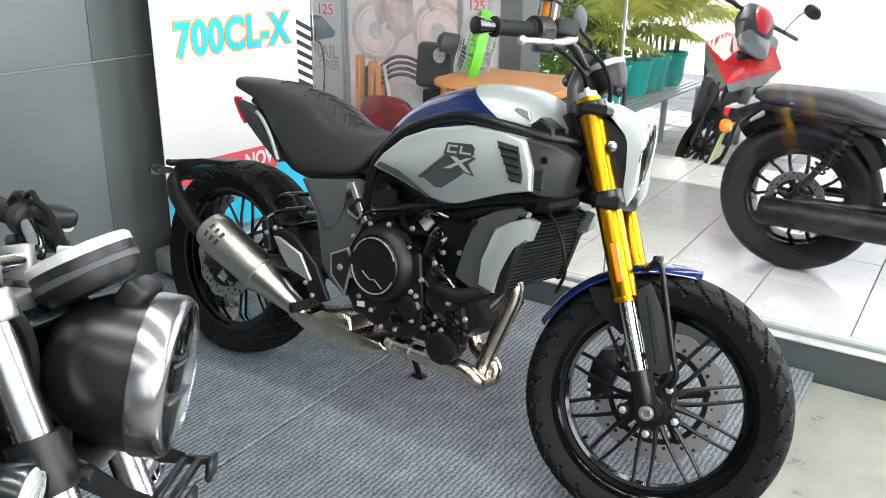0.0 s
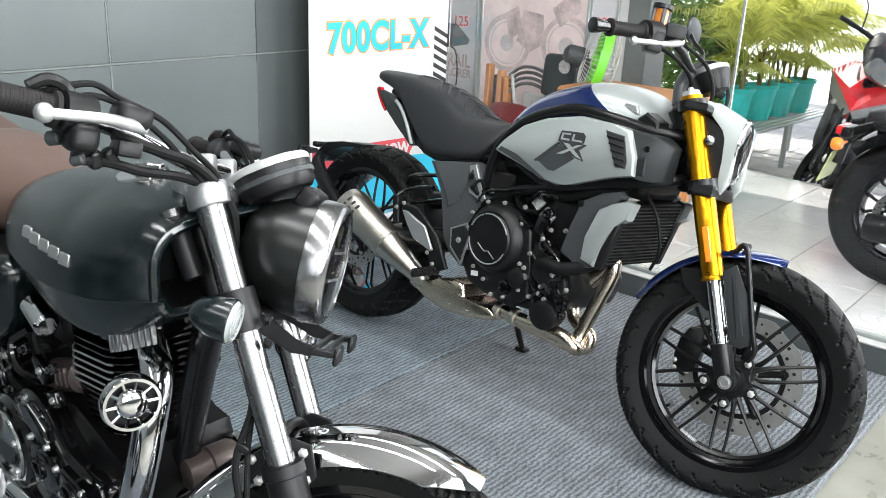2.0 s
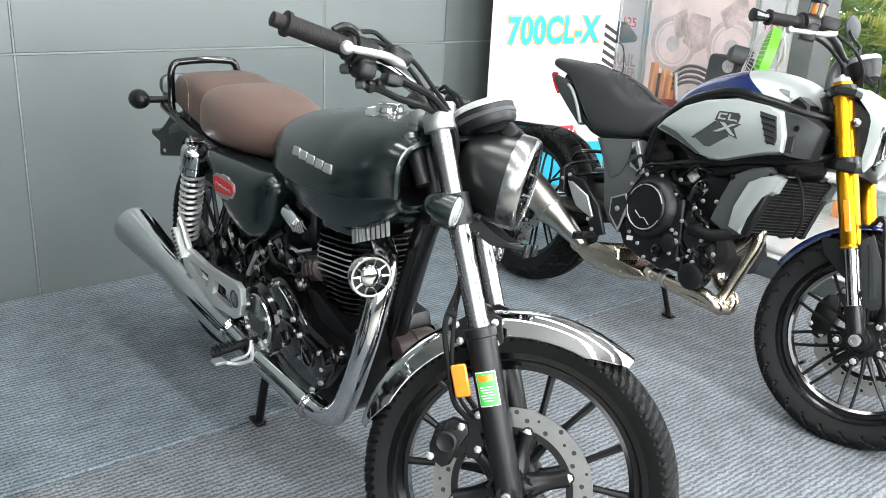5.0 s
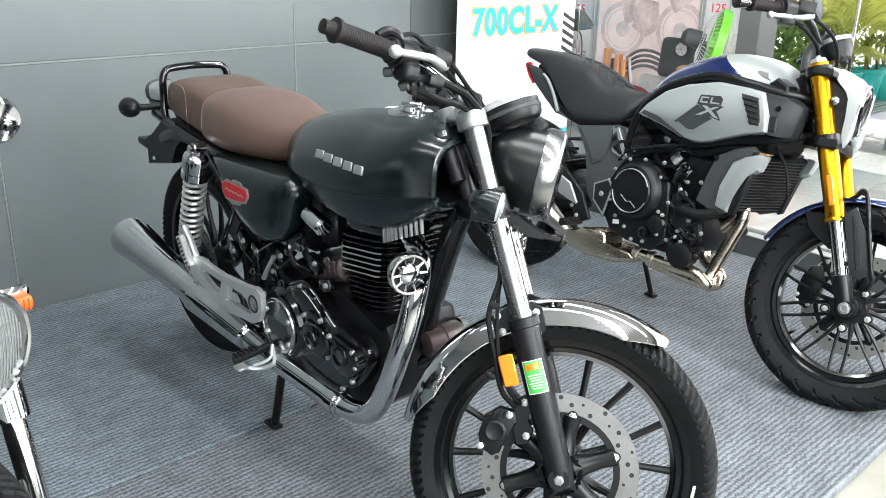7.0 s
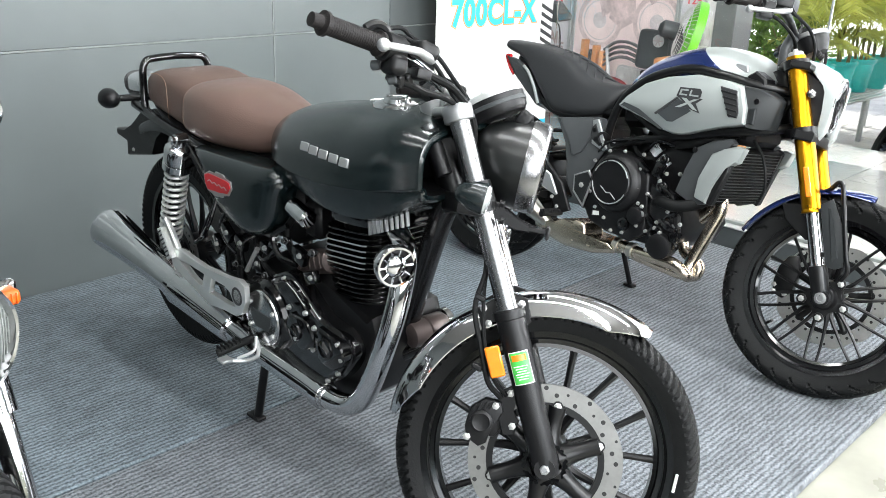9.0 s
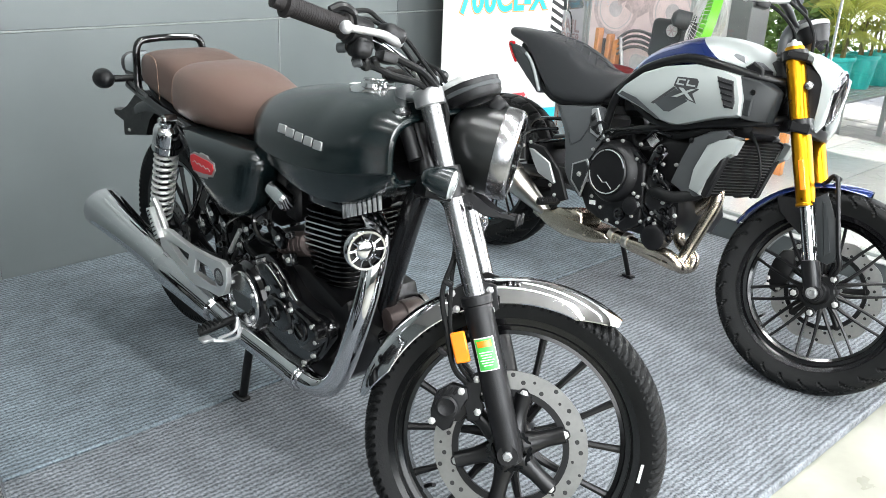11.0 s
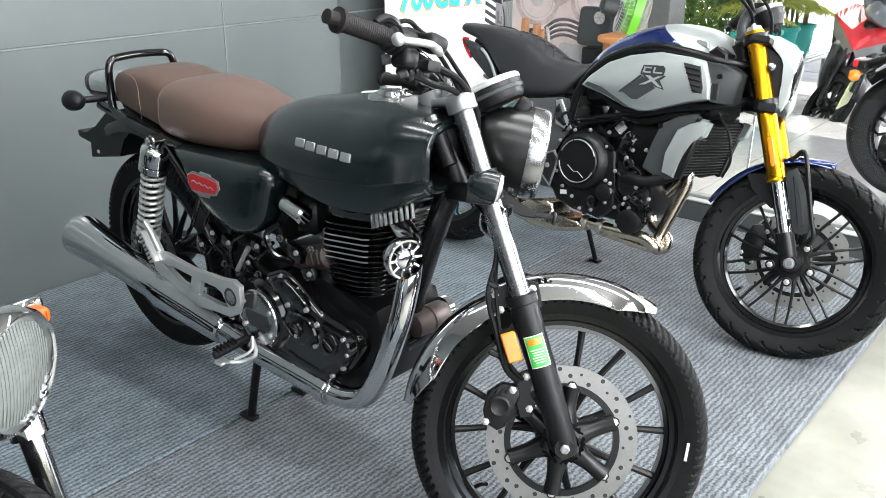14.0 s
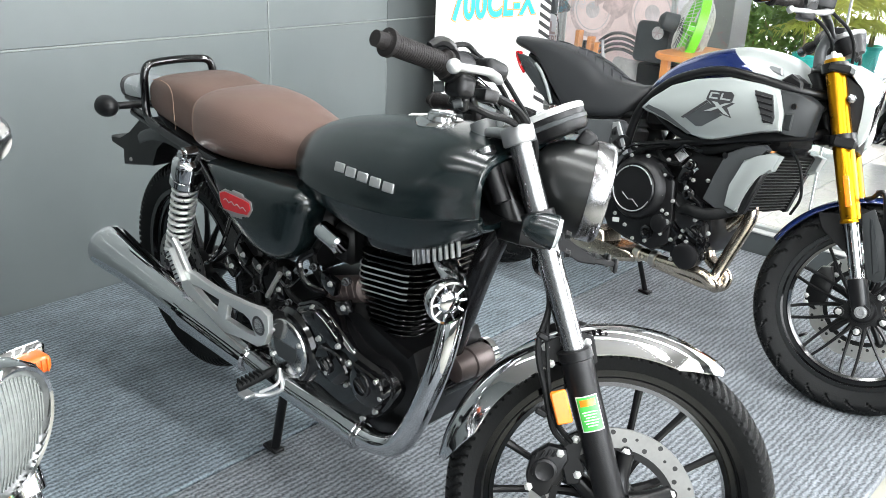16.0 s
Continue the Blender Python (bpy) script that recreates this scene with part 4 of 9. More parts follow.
        half += [(w + 0.001, zc - 0.003), (w - 0.0005, zc - 0.006), (w - 0.007, zc - 0.008), (w - 0.0085, zc - 0.014), (w * 0.95 - 0.004, zc + (zb - zc) * 0.55), (w * 0.87, zc + (zb - zc) * 0.88), (w * 0.70, zb), (w * 0.35, zb - 0.001), (0, zb - 0.001)]
        rr.append([Vector((x, -y, z)) for y, z in half] + [Vector((x, y, z)) for y, z in half[-2:0:-1]])
    rings(bm, rr)
    k = len(rr[0])
    # recessed front coloured black for the dark gap beside the fork
    for i, f in enumerate(bm.faces):
        f.material_index = 1 if i >= (len(rr) - 2) * k else 0
    tank = part("fuel_tank", bm, [TANKA, BLACK], b, "dark green satin fuel tank with a creased lower edge", sharp=50)
    for s in (-1, 1):
        for k in range(5):
            bm = bmesh.new()
            x, z = 0.838 + 0.0378 * k, 0.858 - 0.0006 * k
            y = 0.964 * float(np.interp(x + 0.0165, [0.78, 0.90, 1.0], [0.143, 0.158, 0.161])) - 0.0024 + 0.0012 * max(0, k - 1)
            box(bm, (x + 0.0165, s * y, z - 0.0125), (0.0275, 0.010, 0.0185), (s * 16, 0, -s * 4), 0.0015)
            part("tank_badge", bm, BADGE, tank, "bright metal badge block")
    bm = bmesh.new()
    lathe(bm, (0.985, 0, 0.936), (0.03, 0, 1), [(0, 0.052), (0.006, 0.051), (0.009, 0.044), (0.011, 0.038), (0.012, 0.030), (0.02, 0.028), (0.022, 0.022), (0.0225, 0.004)], 36)
    cap = part("fuel_cap", bm, CHROME, tank, "chrome fuel cap")
    bm = bmesh.new()
    box(bm, (0.985, 0, 0.959), (0.046, 0.014, 0.008), (0, 0, 30), 0.002)
    part("cap_grip", bm, CHROME, cap)
    bm = bmesh.new()
    box(bm, (0.90, 0.03, 0.936), (0.05, 0.02, 0.001), (0, -6, 20))
    part("tank_label", bm, WHITE, tank, "small white label")
    # steering lock beside the head
    bm = bmesh.new()
    lathe(bm, (1.150, -0.062, 0.932), (0.48, 0, -0.85), [(0, 0.012), (0.001, 0.019), (0.022, 0.019), (0.023, 0.016), (0.10, 0.016), (0.102, 0.010)], 22)
    lk = part("steering_lock", bm, PLASTIC, b)
    bm = bmesh.new()
    lathe(bm, (1.150, -0.062, 0.932), (0.48, 0, -0.85), [(-0.002, 0.012), (-0.001, 0.0195), (0.010, 0.0195), (0.0105, 0.018)], 22)
    part("lock_collar", bm, CHROMES, lk)
    # seat: a full rider pad and a flatter pillion pad
    rider = [(0.262, 0.872, 0.775, 0.105, 3.0, 0.06), (0.272, 0.889, 0.762, 0.124, 3.4, 0.07), (0.30, 0.902, 0.752, 0.134, 3.4, 0.09), (0.37, 0.908, 0.746, 0.141, 3.1, 0.14), (0.46, 0.905, 0.748, 0.139, 2.8, 0.20), (0.54, 0.892, 0.752, 0.124, 2.6, 0.24), (0.61, 0.880, 0.764, 0.098, 2.4, 0.22), (0.66, 0.87, 0.785, 0.068, 2.4, 0.2), (0.685, 0.865, 0.80, 0.05, 2.3, 0.2)]
    bm = bmesh.new()
    hull(bm, rider, 52, 64)
    seat = part("seat", bm, LEATHER, b, "brown leatherette rider seat with tan stitching", sharp=70)
    pill = [(0.026, 0.872, 0.822, 0.078, 3.4, 0.03), (0.036, 0.889, 0.810, 0.097, 4.2, 0.03), (0.07, 0.902, 0.800, 0.110, 4.6, 0.04), (0.13, 0.910, 0.790, 0.118, 4.6, 0.05), (0.20, 0.909, 0.778, 0.121, 4.4, 0.06), (0.27, 0.898, 0.766, 0.122, 4.0, 0.07), (0.31, 0.885, 0.762, 0.118, 3.6, 0.08)]
    bm = bmesh.new()
    hull(bm, pill, 52, 48)
    ps = part("pillion_seat", bm, LEATHER2, b, "brown leatherette pillion seat", sharp=70)
    bm = bmesh.new()
    tube(bm, section((0.283, 0.8945, 0.758, 0.1285, 3.4, 0.08), -25, 205, 30, 0.001), 0.0016, 6, 1)
    part("seat_piping", bm, LEATHER2, seat)
    bm = bmesh.new()
    tube(bm, section((0.2905, 0.8985, 0.755, 0.1312, 3.4, 0.085), -25, 205, 30, 0.001), 0.0009, 6, 1)
    part("stitching", bm, STITCH, seat)
    for s in (-1, 1):
        bm = bmesh.new()
        tube(bm, [(0.045, s * 0.092, 0.889), (0.08, s * 0.1035, 0.8945), (0.12, s * 0.1085, 0.8985), (0.16, s * 0.112, 0.892), (0.182, s * 0.1165, 0.872), (0.190, s * 0.1205, 0.835), (0.195, s * 0.1218, 0.79)], 0.0007, 6)
        part("stitching", bm, STITCH, ps)
    bm = bmesh.new()
    hull(bm, [(0.04, 0.82, 0.785, 0.085, 3, 0), (0.2, 0.785, 0.745, 0.115, 3, 0), (0.45, 0.752, 0.72, 0.12, 3, 0), (0.64, 0.77, 0.735, 0.09, 3, 0)], 24, 12)
    part("seat_base", bm, PLASTIC, b)
    # grab rail: a hoop behind the seat
    bm = bmesh.new()
    tube(bm, [(0.11, -0.112, 0.775), (0.05, -0.11, 0.783), (0.025, -0.106, 0.807), (0.020, -0.103, 0.85), (0.020, -0.101, 0.895), (0.018, -0.090, 0.918), (0.012, -0.066, 0.924), (0.006, 0, 0.926), (0.012, 0.066, 0.924), (0.018, 0.090, 0.918), (0.020, 0.101, 0.895), (0.020, 0.103, 0.85), (0.025, 0.106, 0.807), (0.05, 0.11, 0.783), (0.11, 0.112, 0.775)], 0.0105, 14, 5)
    part("grab_rail", bm, GLOSS, b, "gloss black tubular grab rail")
    # frame
    bm = bmesh.new()
    tube(bm, [(1.13, 0, 0.86), (0.95, 0, 0.80), (0.75, 0, 0.74), (0.6, 0, 0.72)], 0.024, 12)
    tube(bm, [(1.165, 0, 0.80), (1.12, 0, 0.70), (1.05, 0, 0.50), (0.985, 0, 0.29)], 0.026, 14)
    for s in (-1, 1):
        tube(bm, [(0.985, 0, 0.30), (0.93, s * 0.09, 0.245), (0.75, s * 0.12, 0.24), (0.60, s * 0.12, 0.27), (0.52, s * 0.11, 0.38), (0.50, s * 0.10, 0.55), (0.55, s * 0.08, 0.70)], 0.015, 12)
        tube(bm, [(0.60, s * 0.07, 0.73), (0.40, s * 0.105, 0.74), (0.20, s * 0.115, 0.76), (-0.05, s * 0.10, 0.79)], 0.013, 12)
        tube(bm, [(0.52, s * 0.10, 0.50), (0.40, s * 0.11, 0.62), (0.27, s * 0.115, 0.745)], 0.011, 10)
    part("frame", bm, FRAMEB, b, "black tubular frame")
    # swingarm
    bm = bmesh.new()
    for s in (-1, 1):
        tube(bm, [(0.52, s * 0.08, 0.40), (0.40, s * 0.105, 0.385), (0.02, s * 0.10, 0.345), (-0.05, s * 0.10, 0.34)], 0.021, 12)
    cyl(bm, (0.46, -0.10, 0.395), (0.46, 0.10, 0.395), 0.03)
    part("swingarm", bm, BLACK, b)
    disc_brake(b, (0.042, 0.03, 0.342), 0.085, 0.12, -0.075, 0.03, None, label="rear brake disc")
    # shock absorbers
    for s in (-1, 1):
        y = s * 0.138
        top, bot = Vector((0.282, y, 0.752)), Vector((0.165, y, 0.405))
        d = (bot - top).normalized()
        bm = bmesh.new()
        lathe(bm, top, d, [(0.0, 0.006), (0.002, 0.016), (0.014, 0.018), (0.018, 0.030), (0.024, 0.037), (0.032, 0.039), (0.062, 0.039), (0.064, 0.036), (0.068, 0.036), (0.070, 0.040), (0.088, 0.040), (0.090, 0.030)], 30)
        lathe(bm, top - V(0, 0.016, 0), (0, 1, 0), [(0, 0.016), (0.032, 0.016)], 16)
        sh = part("shock_absorber", bm, CHROME, b, "chrome shock absorber with pale coil spring")
        bm = bmesh.new()
        lathe(bm, bot - d * 0.06, d, [(0, 0.03), (0.004, 0.033), (0.018, 0.03), (0.022, 0.018), (0.06, 0.014)], 22)
        cyl(bm, top + d * 0.07, bot - d * 0.05, 0.015)
        part("damper", bm, BLACK, sh)
        coil_spring(sh, top + d * 0.088, bot - d * 0.055, 0.0285, 0.0052, 12, SPRING)
        bm = bmesh.new()
        lathe(bm, top + V(0, s * 0.016, 0), (0, s, 0), [(0, 0.011), (0.004, 0.012), (0.010, 0.012), (0.014, 0.008)], 12)
        part("cap_nut", bm, CHROME, sh)
    # side covers
    for s in (-1, 1):
        bm = bmesh.new()
        o = [(0.365, 0.752), (0.40, 0.70), (0.44, 0.652), (0.49, 0.610), (0.56, 0.582), (0.63, 0.578), (0.695, 0.612), (0.722, 0.68), (0.735, 0.752), (0.62, 0.762), (0.48, 0.758)]
        o = [tuple(q) for q in spline(o + [o[0]], 4)[:-1]]
        dome(bm, o, [(0.99, 0.085), (1, 0.12), (0.985, 0.135), (0.95, 0.146), (0.87, 0.154), (0.72, 0.160), (0.5, 0.163), (0.25, 0.1645), (0.05, 0.165)], s)
        cov = part("side_cover", bm, TANKA, b, "dark green side cover", sharp=60)
        bm = bmesh.new()
        plate(bm, [(0.447, 0.700), (0.470, 0.712), (0.500, 0.711), (0.502, 0.717), (0.540, 0.716), (0.545, 0.710), (0.572, 0.706), (0.577, 0.688), (0.562, 0.668), (0.536, 0.664), (0.532, 0.656), (0.490, 0.652), (0.486, 0.659), (0.462, 0.660), (0.449, 0.678)], s * 0.156, s * 0.167, 0.0015)
        bd = part("badge_frame", bm, BADGE, cov, "bright metal badge frame")
        bm = bmesh.new()
        plate(bm, [(0.453, 0.699), (0.472, 0.707), (0.545, 0.705), (0.567, 0.702), (0.571, 0.689), (0.558, 0.673), (0.520, 0.668), (0.466, 0.665), (0.455, 0.680)], s * 0.1665, s * 0.169, 0.0005)
        part("badge", bm, RED, bd, "red enamel badge")
        bm = bmesh.new()
        tube(bm, [(0.468 + 0.011 * k, s * 0.1692, 0.686 + 0.006 * (k % 2) - 0.0006 * k) for k in range(9)], 0.0014, 5, 2)
        part("badge_line", bm, BADGE, bd)
        bm = bmesh.new()
        bolts(bm, [(0.60, s * 0.148, 0.598)], (0, s, 0), 0.006, 0.006)
        part("cover_screw", bm, BOLT, cov)
    # engine
    bm = bmesh.new()
    plate(bm, [(0.60, 0.30), (0.58, 0.40), (0.60, 0.50), (0.68, 0.545), (0.80, 0.53), (0.86, 0.50), (1.03, 0.49), (1.055, 0.42), (1.04, 0.31), (0.97, 0.25), (0.70, 0.24)], -0.105, 0.105, 0.02, 2)
    eng = part("crankcase", bm, BLACK, b, "black engine crankcase")
    bm = bmesh.new()
    o = [(0.70, 0.50), (0.765, 0.527), (0.82, 0.507), (0.865, 0.475), (0.905, 0.455), (0.985, 0.44), (1.012, 0.40), (0.985, 0.345), (0.94, 0.305), (0.88, 0.272), (0.79, 0.262), (0.71, 0.285), (0.655, 0.34), (0.65, 0.43)]
    o = [tuple(q) for q in spline(o + [o[0]], 3)[:-1]]
    dome(bm, o, [(1, 0.095), (1, 0.132), (0.985, 0.139), (0.95, 0.142), (0.93, 0.147), (0.90, 0.150), (0.6, 0.152), (0.1, 0.152)], -1)
    rc = part("right_engine_cover", bm, GLOSS, eng, "gloss black engine cover", sharp=25)
    bm = bmesh.new()
    lathe(bm, (0.69, -0.12, 0.389), (0, -1, 0), [(0, 0.098), (0.03, 0.096), (0.042, 0.088), (0.046, 0.080)], 40)
    part("cover_drum", bm, GLOSS, eng, sharp=25)
    # raised ribs and lobes of the cover
    for o, y in (([(0.735, 0.495), (0.79, 0.515), (0.865, 0.468), (0.85, 0.445), (0.80, 0.47), (0.745, 0.478)], 0.163), ([(0.80, 0.44), (0.865, 0.44), (0.895, 0.40), (0.86, 0.365), (0.805, 0.375), (0.785, 0.41)], 0.166), ([(0.915, 0.445), (0.99, 0.432), (1.005, 0.395), (0.975, 0.36), (0.92, 0.365), (0.902, 0.405)], 0.168)):
        bm = bmesh.new()
        o = [tuple(q) for q in spline(o + [o[0]], 3)[:-1]]
        dome(bm, o, [(1, 0.14), (1, y - 0.006), (0.94, y - 0.002), (0.84, y), (0.2, y + 0.001)], -1)
        part("cover_lobe", bm, GLOSS, eng, sharp=25)
    bm = bmesh.new()
    lathe(bm, (0.69, -0.160, 0.389), (0, -1, 0), [(0, 0.0715), (0.006, 0.0715), (0.010, 0.069), (0.011, 0.063), (0.0095, 0.061), (0.010, 0.058), (0.0105, 0.002)], 48)
    rd = part("round_cover", bm, POLISH, eng, "round polished engine cover", sharp=25)
    bm = bmesh.new()
    plate(bm, [(0.648, 0.405), (0.732, 0.405), (0.732, 0.385), (0.718, 0.362), (0.664, 0.362), (0.648, 0.385)], -0.1725, -0.1695, 0.001)
    part("cover_inlay", bm, GREYP, rd)
    for t in (0.5, 2.6, 3.7, 5.7):
        bm = bmesh.new()
        bolts(bm, [(0.69 + 0.058 * math.cos(t), -0.170, 0.389 + 0.058 * math.sin(t))], (0, -1, 0), 0.0055, 0.005)
        part("engine_bolt", bm, BOLT, rd)
    for x, z, y in ((0.765, 0.512, 0.147), (0.82, 0.495, 0.147), (0.865, 0.462, 0.160), (0.905, 0.44, 0.165), (0.985, 0.428, 0.160), (0.998, 0.395, 0.160), (0.968, 0.345, 0.147), (0.93, 0.312, 0.147), (0.87, 0.283, 0.147), (0.79, 0.275, 0.147), (0.80, 0.455, 0.160), (0.88, 0.372, 0.150), (0.835, 0.39, 0.166)):
        bm = bmesh.new()
        bolts(bm, [(x, -y, z)], (0, -1, 0), 0.0055, 0.008)
        part("engine_bolt", bm, BOLT, eng)
    for x, z, r in ((0.946, 0.405, 0.026), (0.832, 0.405, 0.02)):
        bm = bmesh.new()
        lathe(bm, (x, -0.163, z), (0, -1, 0), [(0, r), (0.010, r * 0.97), (0.011, r * 0.78), (0.007, r * 0.74), (0.007, 0.002)], 26)
        box(bm, (x, -0.172, z), (r * 1.3, 0.010, 0.007), (0, 35, 0), 0.002)
        part("filler_cap", bm, GLOSS, eng)
    # cylinder with its cooling fins
    bm = bmesh.new()
    plate(bm, rrect(0.93, 0, 0.12, 0.14, 0.03), 0.46, 0.70, axis=2)
    cy = part("cylinder", bm, BLACK, eng, "finned black cylinder")
    for k in range(15):
        z = 0.478 + 0.0135 * k
        g = 0.35 + 0.65 * min(1, k / 8)
        cx, w, h = 0.925 + 0.0012 * k, 0.115 + 0.085 * g, 0.15 + 0.06 * g
        bm = bmesh.new()
        plate(bm, rrect(cx, 0, w, h, 0.05, 6), z, z + 0.0040, 0.0012, axis=2)
        bm.transform(Matrix.Translation((cx, 0, z)) @ Matrix.Rotation(radians(-7), 4, "Y") @ Matrix.Translation((-cx, 0, -z)))
        fin = part("fin", bm, GLOSS, cy)
        if 8 <= k <= 12:
            bm = bmesh.new()
            o = [q for q in rrect(cx, 0, w + 0.0015, h + 0.0015, 0.05, 8) if q[1] < -0.035 and q[0] < cx + 0.075]
            tube(bm, [(q[0], q[1], z + 0.002) for q in sorted(o)], 0.0017, 6, 2)
            bm.transform(Matrix.Translation((cx, 0, z)) @ Matrix.Rotation(radians(-7), 4, "Y") @ Matrix.Translation((-cx, 0, -z)))
            part("fin_edge", bm, ALLOY, cy, "polished fin edge")
    bm = bmesh.new()
    plate(bm, rrect(0.955, 0, 0.22, 0.215, 0.06), 0.683, 0.735, 0.012, 2, axis=2)
    plate(bm, rrect(0.975, 0, 0.15, 0.15, 0.03), 0.73, 0.77, 0.01, axis=2)
    bm.transform(Matrix.Translation((0.95, 0, 0.7)) @ Matrix.Rotation(radians(-7), 4, "Y") @ Matrix.Translation((-0.95, 0, -0.7)))
    part("cylinder_head", bm, GLOSS, eng)
    for k in range(9):
        bm = bmesh.new()
        box(bm, (1.030 + 0.0122 * k, -0.110 + 0.0035 * max(0, k - 3), 0.700 + 0.0052 * k), (0.0048, 0.008, 0.030), (0, -6, 0), 0.001)
        part("head_fin", bm, CASTG, eng, "polished head fin")
    bm = bmesh.new()
    cyl(bm, (1.02, -0.02, 0.385), (1.055, 0.06, 0.415), 0.034, seg=22, bev=0.004)
    part("oil_filter", bm, GLOSS, eng)
    bm = bmesh.new()
    cyl(bm, (0.755, -0.085, 0.535), (0.875, -0.085, 0.575), 0.030, seg=22, bev=0.008)
    part("brown_casting", bm, BROWNG, eng, "brown-grey cast engine housing")
    for k in range(5):
        bm = bmesh.new()
        box(bm, (0.775 + 0.02 * k, -0.113, 0.548 + 0.0066 * k), (0.004, 0.008, 0.034), (0, -18, 0), 0.001)
        part("casting_rib", bm, BROWNG, eng)
    bm = bmesh.new()
    lathe(bm, (1.060, -0.02, 0.432), (0.10, 1, 0.03), [(0, 0.022), (0.004, 0.029), (0.02, 0.031), (0.045, 0.031), (0.048, 0.034), (0.09, 0.034), (0.10, 0.028)], 28)
    part("starter_motor", bm, BROWNG, eng, "round brown-grey starter motor")
    bm = bmesh.new()
    lathe(bm, (1.060, 0.079, 0.435), (0.10, 1, 0.03), [(0.0, 0.030), (0.004, 0.034), (0.018, 0.034), (0.026, 0.026), (0.028, 0.004)], 28)
    part("starter_cap", bm, CHROME, eng)
    # carburettor body, breather and hoses behind the cylinder
    bm = bmesh.new()
    cyl(bm, (0.86, -0.02, 0.655), (0.72, -0.02, 0.65), 0.034)
    box(bm, (0.79, -0.05, 0.65), (0.06, 0.08, 0.09), bevel=0.012)
    box(bm, (0.65, 0, 0.64), (0.16, 0.18, 0.16), bevel=0.03)
    part("throttle_body", bm, PLASTIC, b)
    bm = bmesh.new()
    cyl(bm, (0.755, -0.115, 0.682), (0.835, -0.125, 0.668), 0.022, seg=22, bev=0.006)
    part("breather", bm, CHROME, b, "chrome breather can")
    bm = bmesh.new()
    tube(bm, [(0.72, -0.08, 0.65), (0.705, -0.10, 0.60), (0.74, -0.10, 0.55), (0.79, -0.09, 0.53)], 0.009, 8)
    tube(bm, [(0.58, -0.11, 0.55), (0.62, -0.13, 0.50), (0.60, -0.14, 0.46), (0.62, -0.13, 0.44)], 0.006, 8)
    tube(bm, [(0.66, -0.12, 0.56), (0.65, -0.13, 0.51), (0.70, -0.12, 0.48)], 0.007, 8)
    part("hose", bm, RUBBER, b)
    bm = bmesh.new()
    box(bm, (0.56, -0.09, 0.50), (0.09, 0.06, 0.09), bevel=0.008)
    box(bm, (0.48, -0.09, 0.53), (0.07, 0.05, 0.10), (0, 20, 0), bevel=0.008)
    box(bm, (0.40, -0.03, 0.56), (0.10, 0.14, 0.14), (0, 30, 0), bevel=0.012)
    box(bm, (0.38, 0, 0.66), (0.20, 0.16, 0.14), bevel=0.02)
    part("battery_box", bm, PLASTIC, b)
    bm = bmesh.new()
    cyl(bm, (0.63, -0.135, 0.545), (0.585, -0.14, 0.475), 0.0065, seg=10)
    coil = part("brake_switch", bm, BOLT, b)
    # wiring, brackets and clamps behind the engine
    for pts, r in (([(0.47, -0.125, 0.60), (0.45, -0.13, 0.56), (0.47, -0.13, 0.52), (0.52, -0.13, 0.50)], 0.004), ([(0.60, -0.12, 0.57), (0.57, -0.135, 0.545), (0.55, -0.13, 0.50), (0.57, -0.13, 0.46)], 0.0045), ([(0.72, -0.13, 0.58), (0.69, -0.14, 0.545), (0.66, -0.14, 0.525), (0.62, -0.13, 0.53)], 0.005), ([(0.74, -0.12, 0.63), (0.71, -0.14, 0.60), (0.74, -0.145, 0.56), (0.79, -0.13, 0.55)], 0.0075), ([(0.42, -0.12, 0.62), (0.40, -0.135, 0.55), (0.36, -0.14, 0.50), (0.31, -0.13, 0.47)], 0.0055)):
        bm = bmesh.new()
        tube(bm, pts, r, 8, 6)
        part("hose", bm, GLOSS, b)
    for x, z, w, h, a in ((0.545, 0.535, 0.045, 0.030, 20), (0.62, 0.50, 0.040, 0.045, -15), (0.48, 0.545, 0.050, 0.035, 35), (0.66, 0.555, 0.035, 0.025, 10), (0.43, 0.50, 0.045, 0.040, 30), (0.575, 0.43, 0.05, 0.03, -10), (0.80, 0.575, 0.05, 0.035, 15), (0.845, 0.535, 0.04, 0.03, -20)):
        bm = bmesh.new()
        box(bm, (x, -0.128, z), (w, 0.02, h), (0, a, 0), 0.004, 2)
        bk = part("bracket", bm, GLOSS, b)
        bm = bmesh.new()
        bolts(bm, [(x + w * 0.25, -0.138, z + h * 0.15)], (0, -1, 0), 0.0055, 0.006)
        part("bolt", bm, BOLT, bk)
    for x, z in ((0.70, 0.575), (0.755, 0.60), (0.53, 0.475), (0.86, 0.60), (0.665, 0.485)):
        bm = bmesh.new()
        lathe(bm, (x, -0.130, z), (0.25, -1, 0.2), [(0, 0.009), (0.010, 0.009), (0.011, 0.0065), (0.018, 0.006), (0.019, 0.003)], 14)
        part("clamp", bm, CHROMES, b)
    # horns
    for s in (-1, 1):
        bm = bmesh.new()
        ho = Vector((1.157, s * 0.152, 0.665))
        hd = Vector((0.94, s * 0.26, 0.02))
        lathe(bm, ho - hd.normalized() * 0.02, hd, [(-0.012, 0.018), (-0.008, 0.030), (0.004, 0.039), (0.016, 0.0435), (0.028, 0.044), (0.033, 0.041), (0.033, 0.0365), (0.024, 0.035)], 40, cap=False)
        lathe(bm, ho - hd.normalized() * 0.02, hd, [(0.020, 0.025), (0.029, 0.0245), (0.034, 0.020), (0.037, 0.012), (0.038, 0.001)], 32)
        d, e1, e2 = basis(hd)
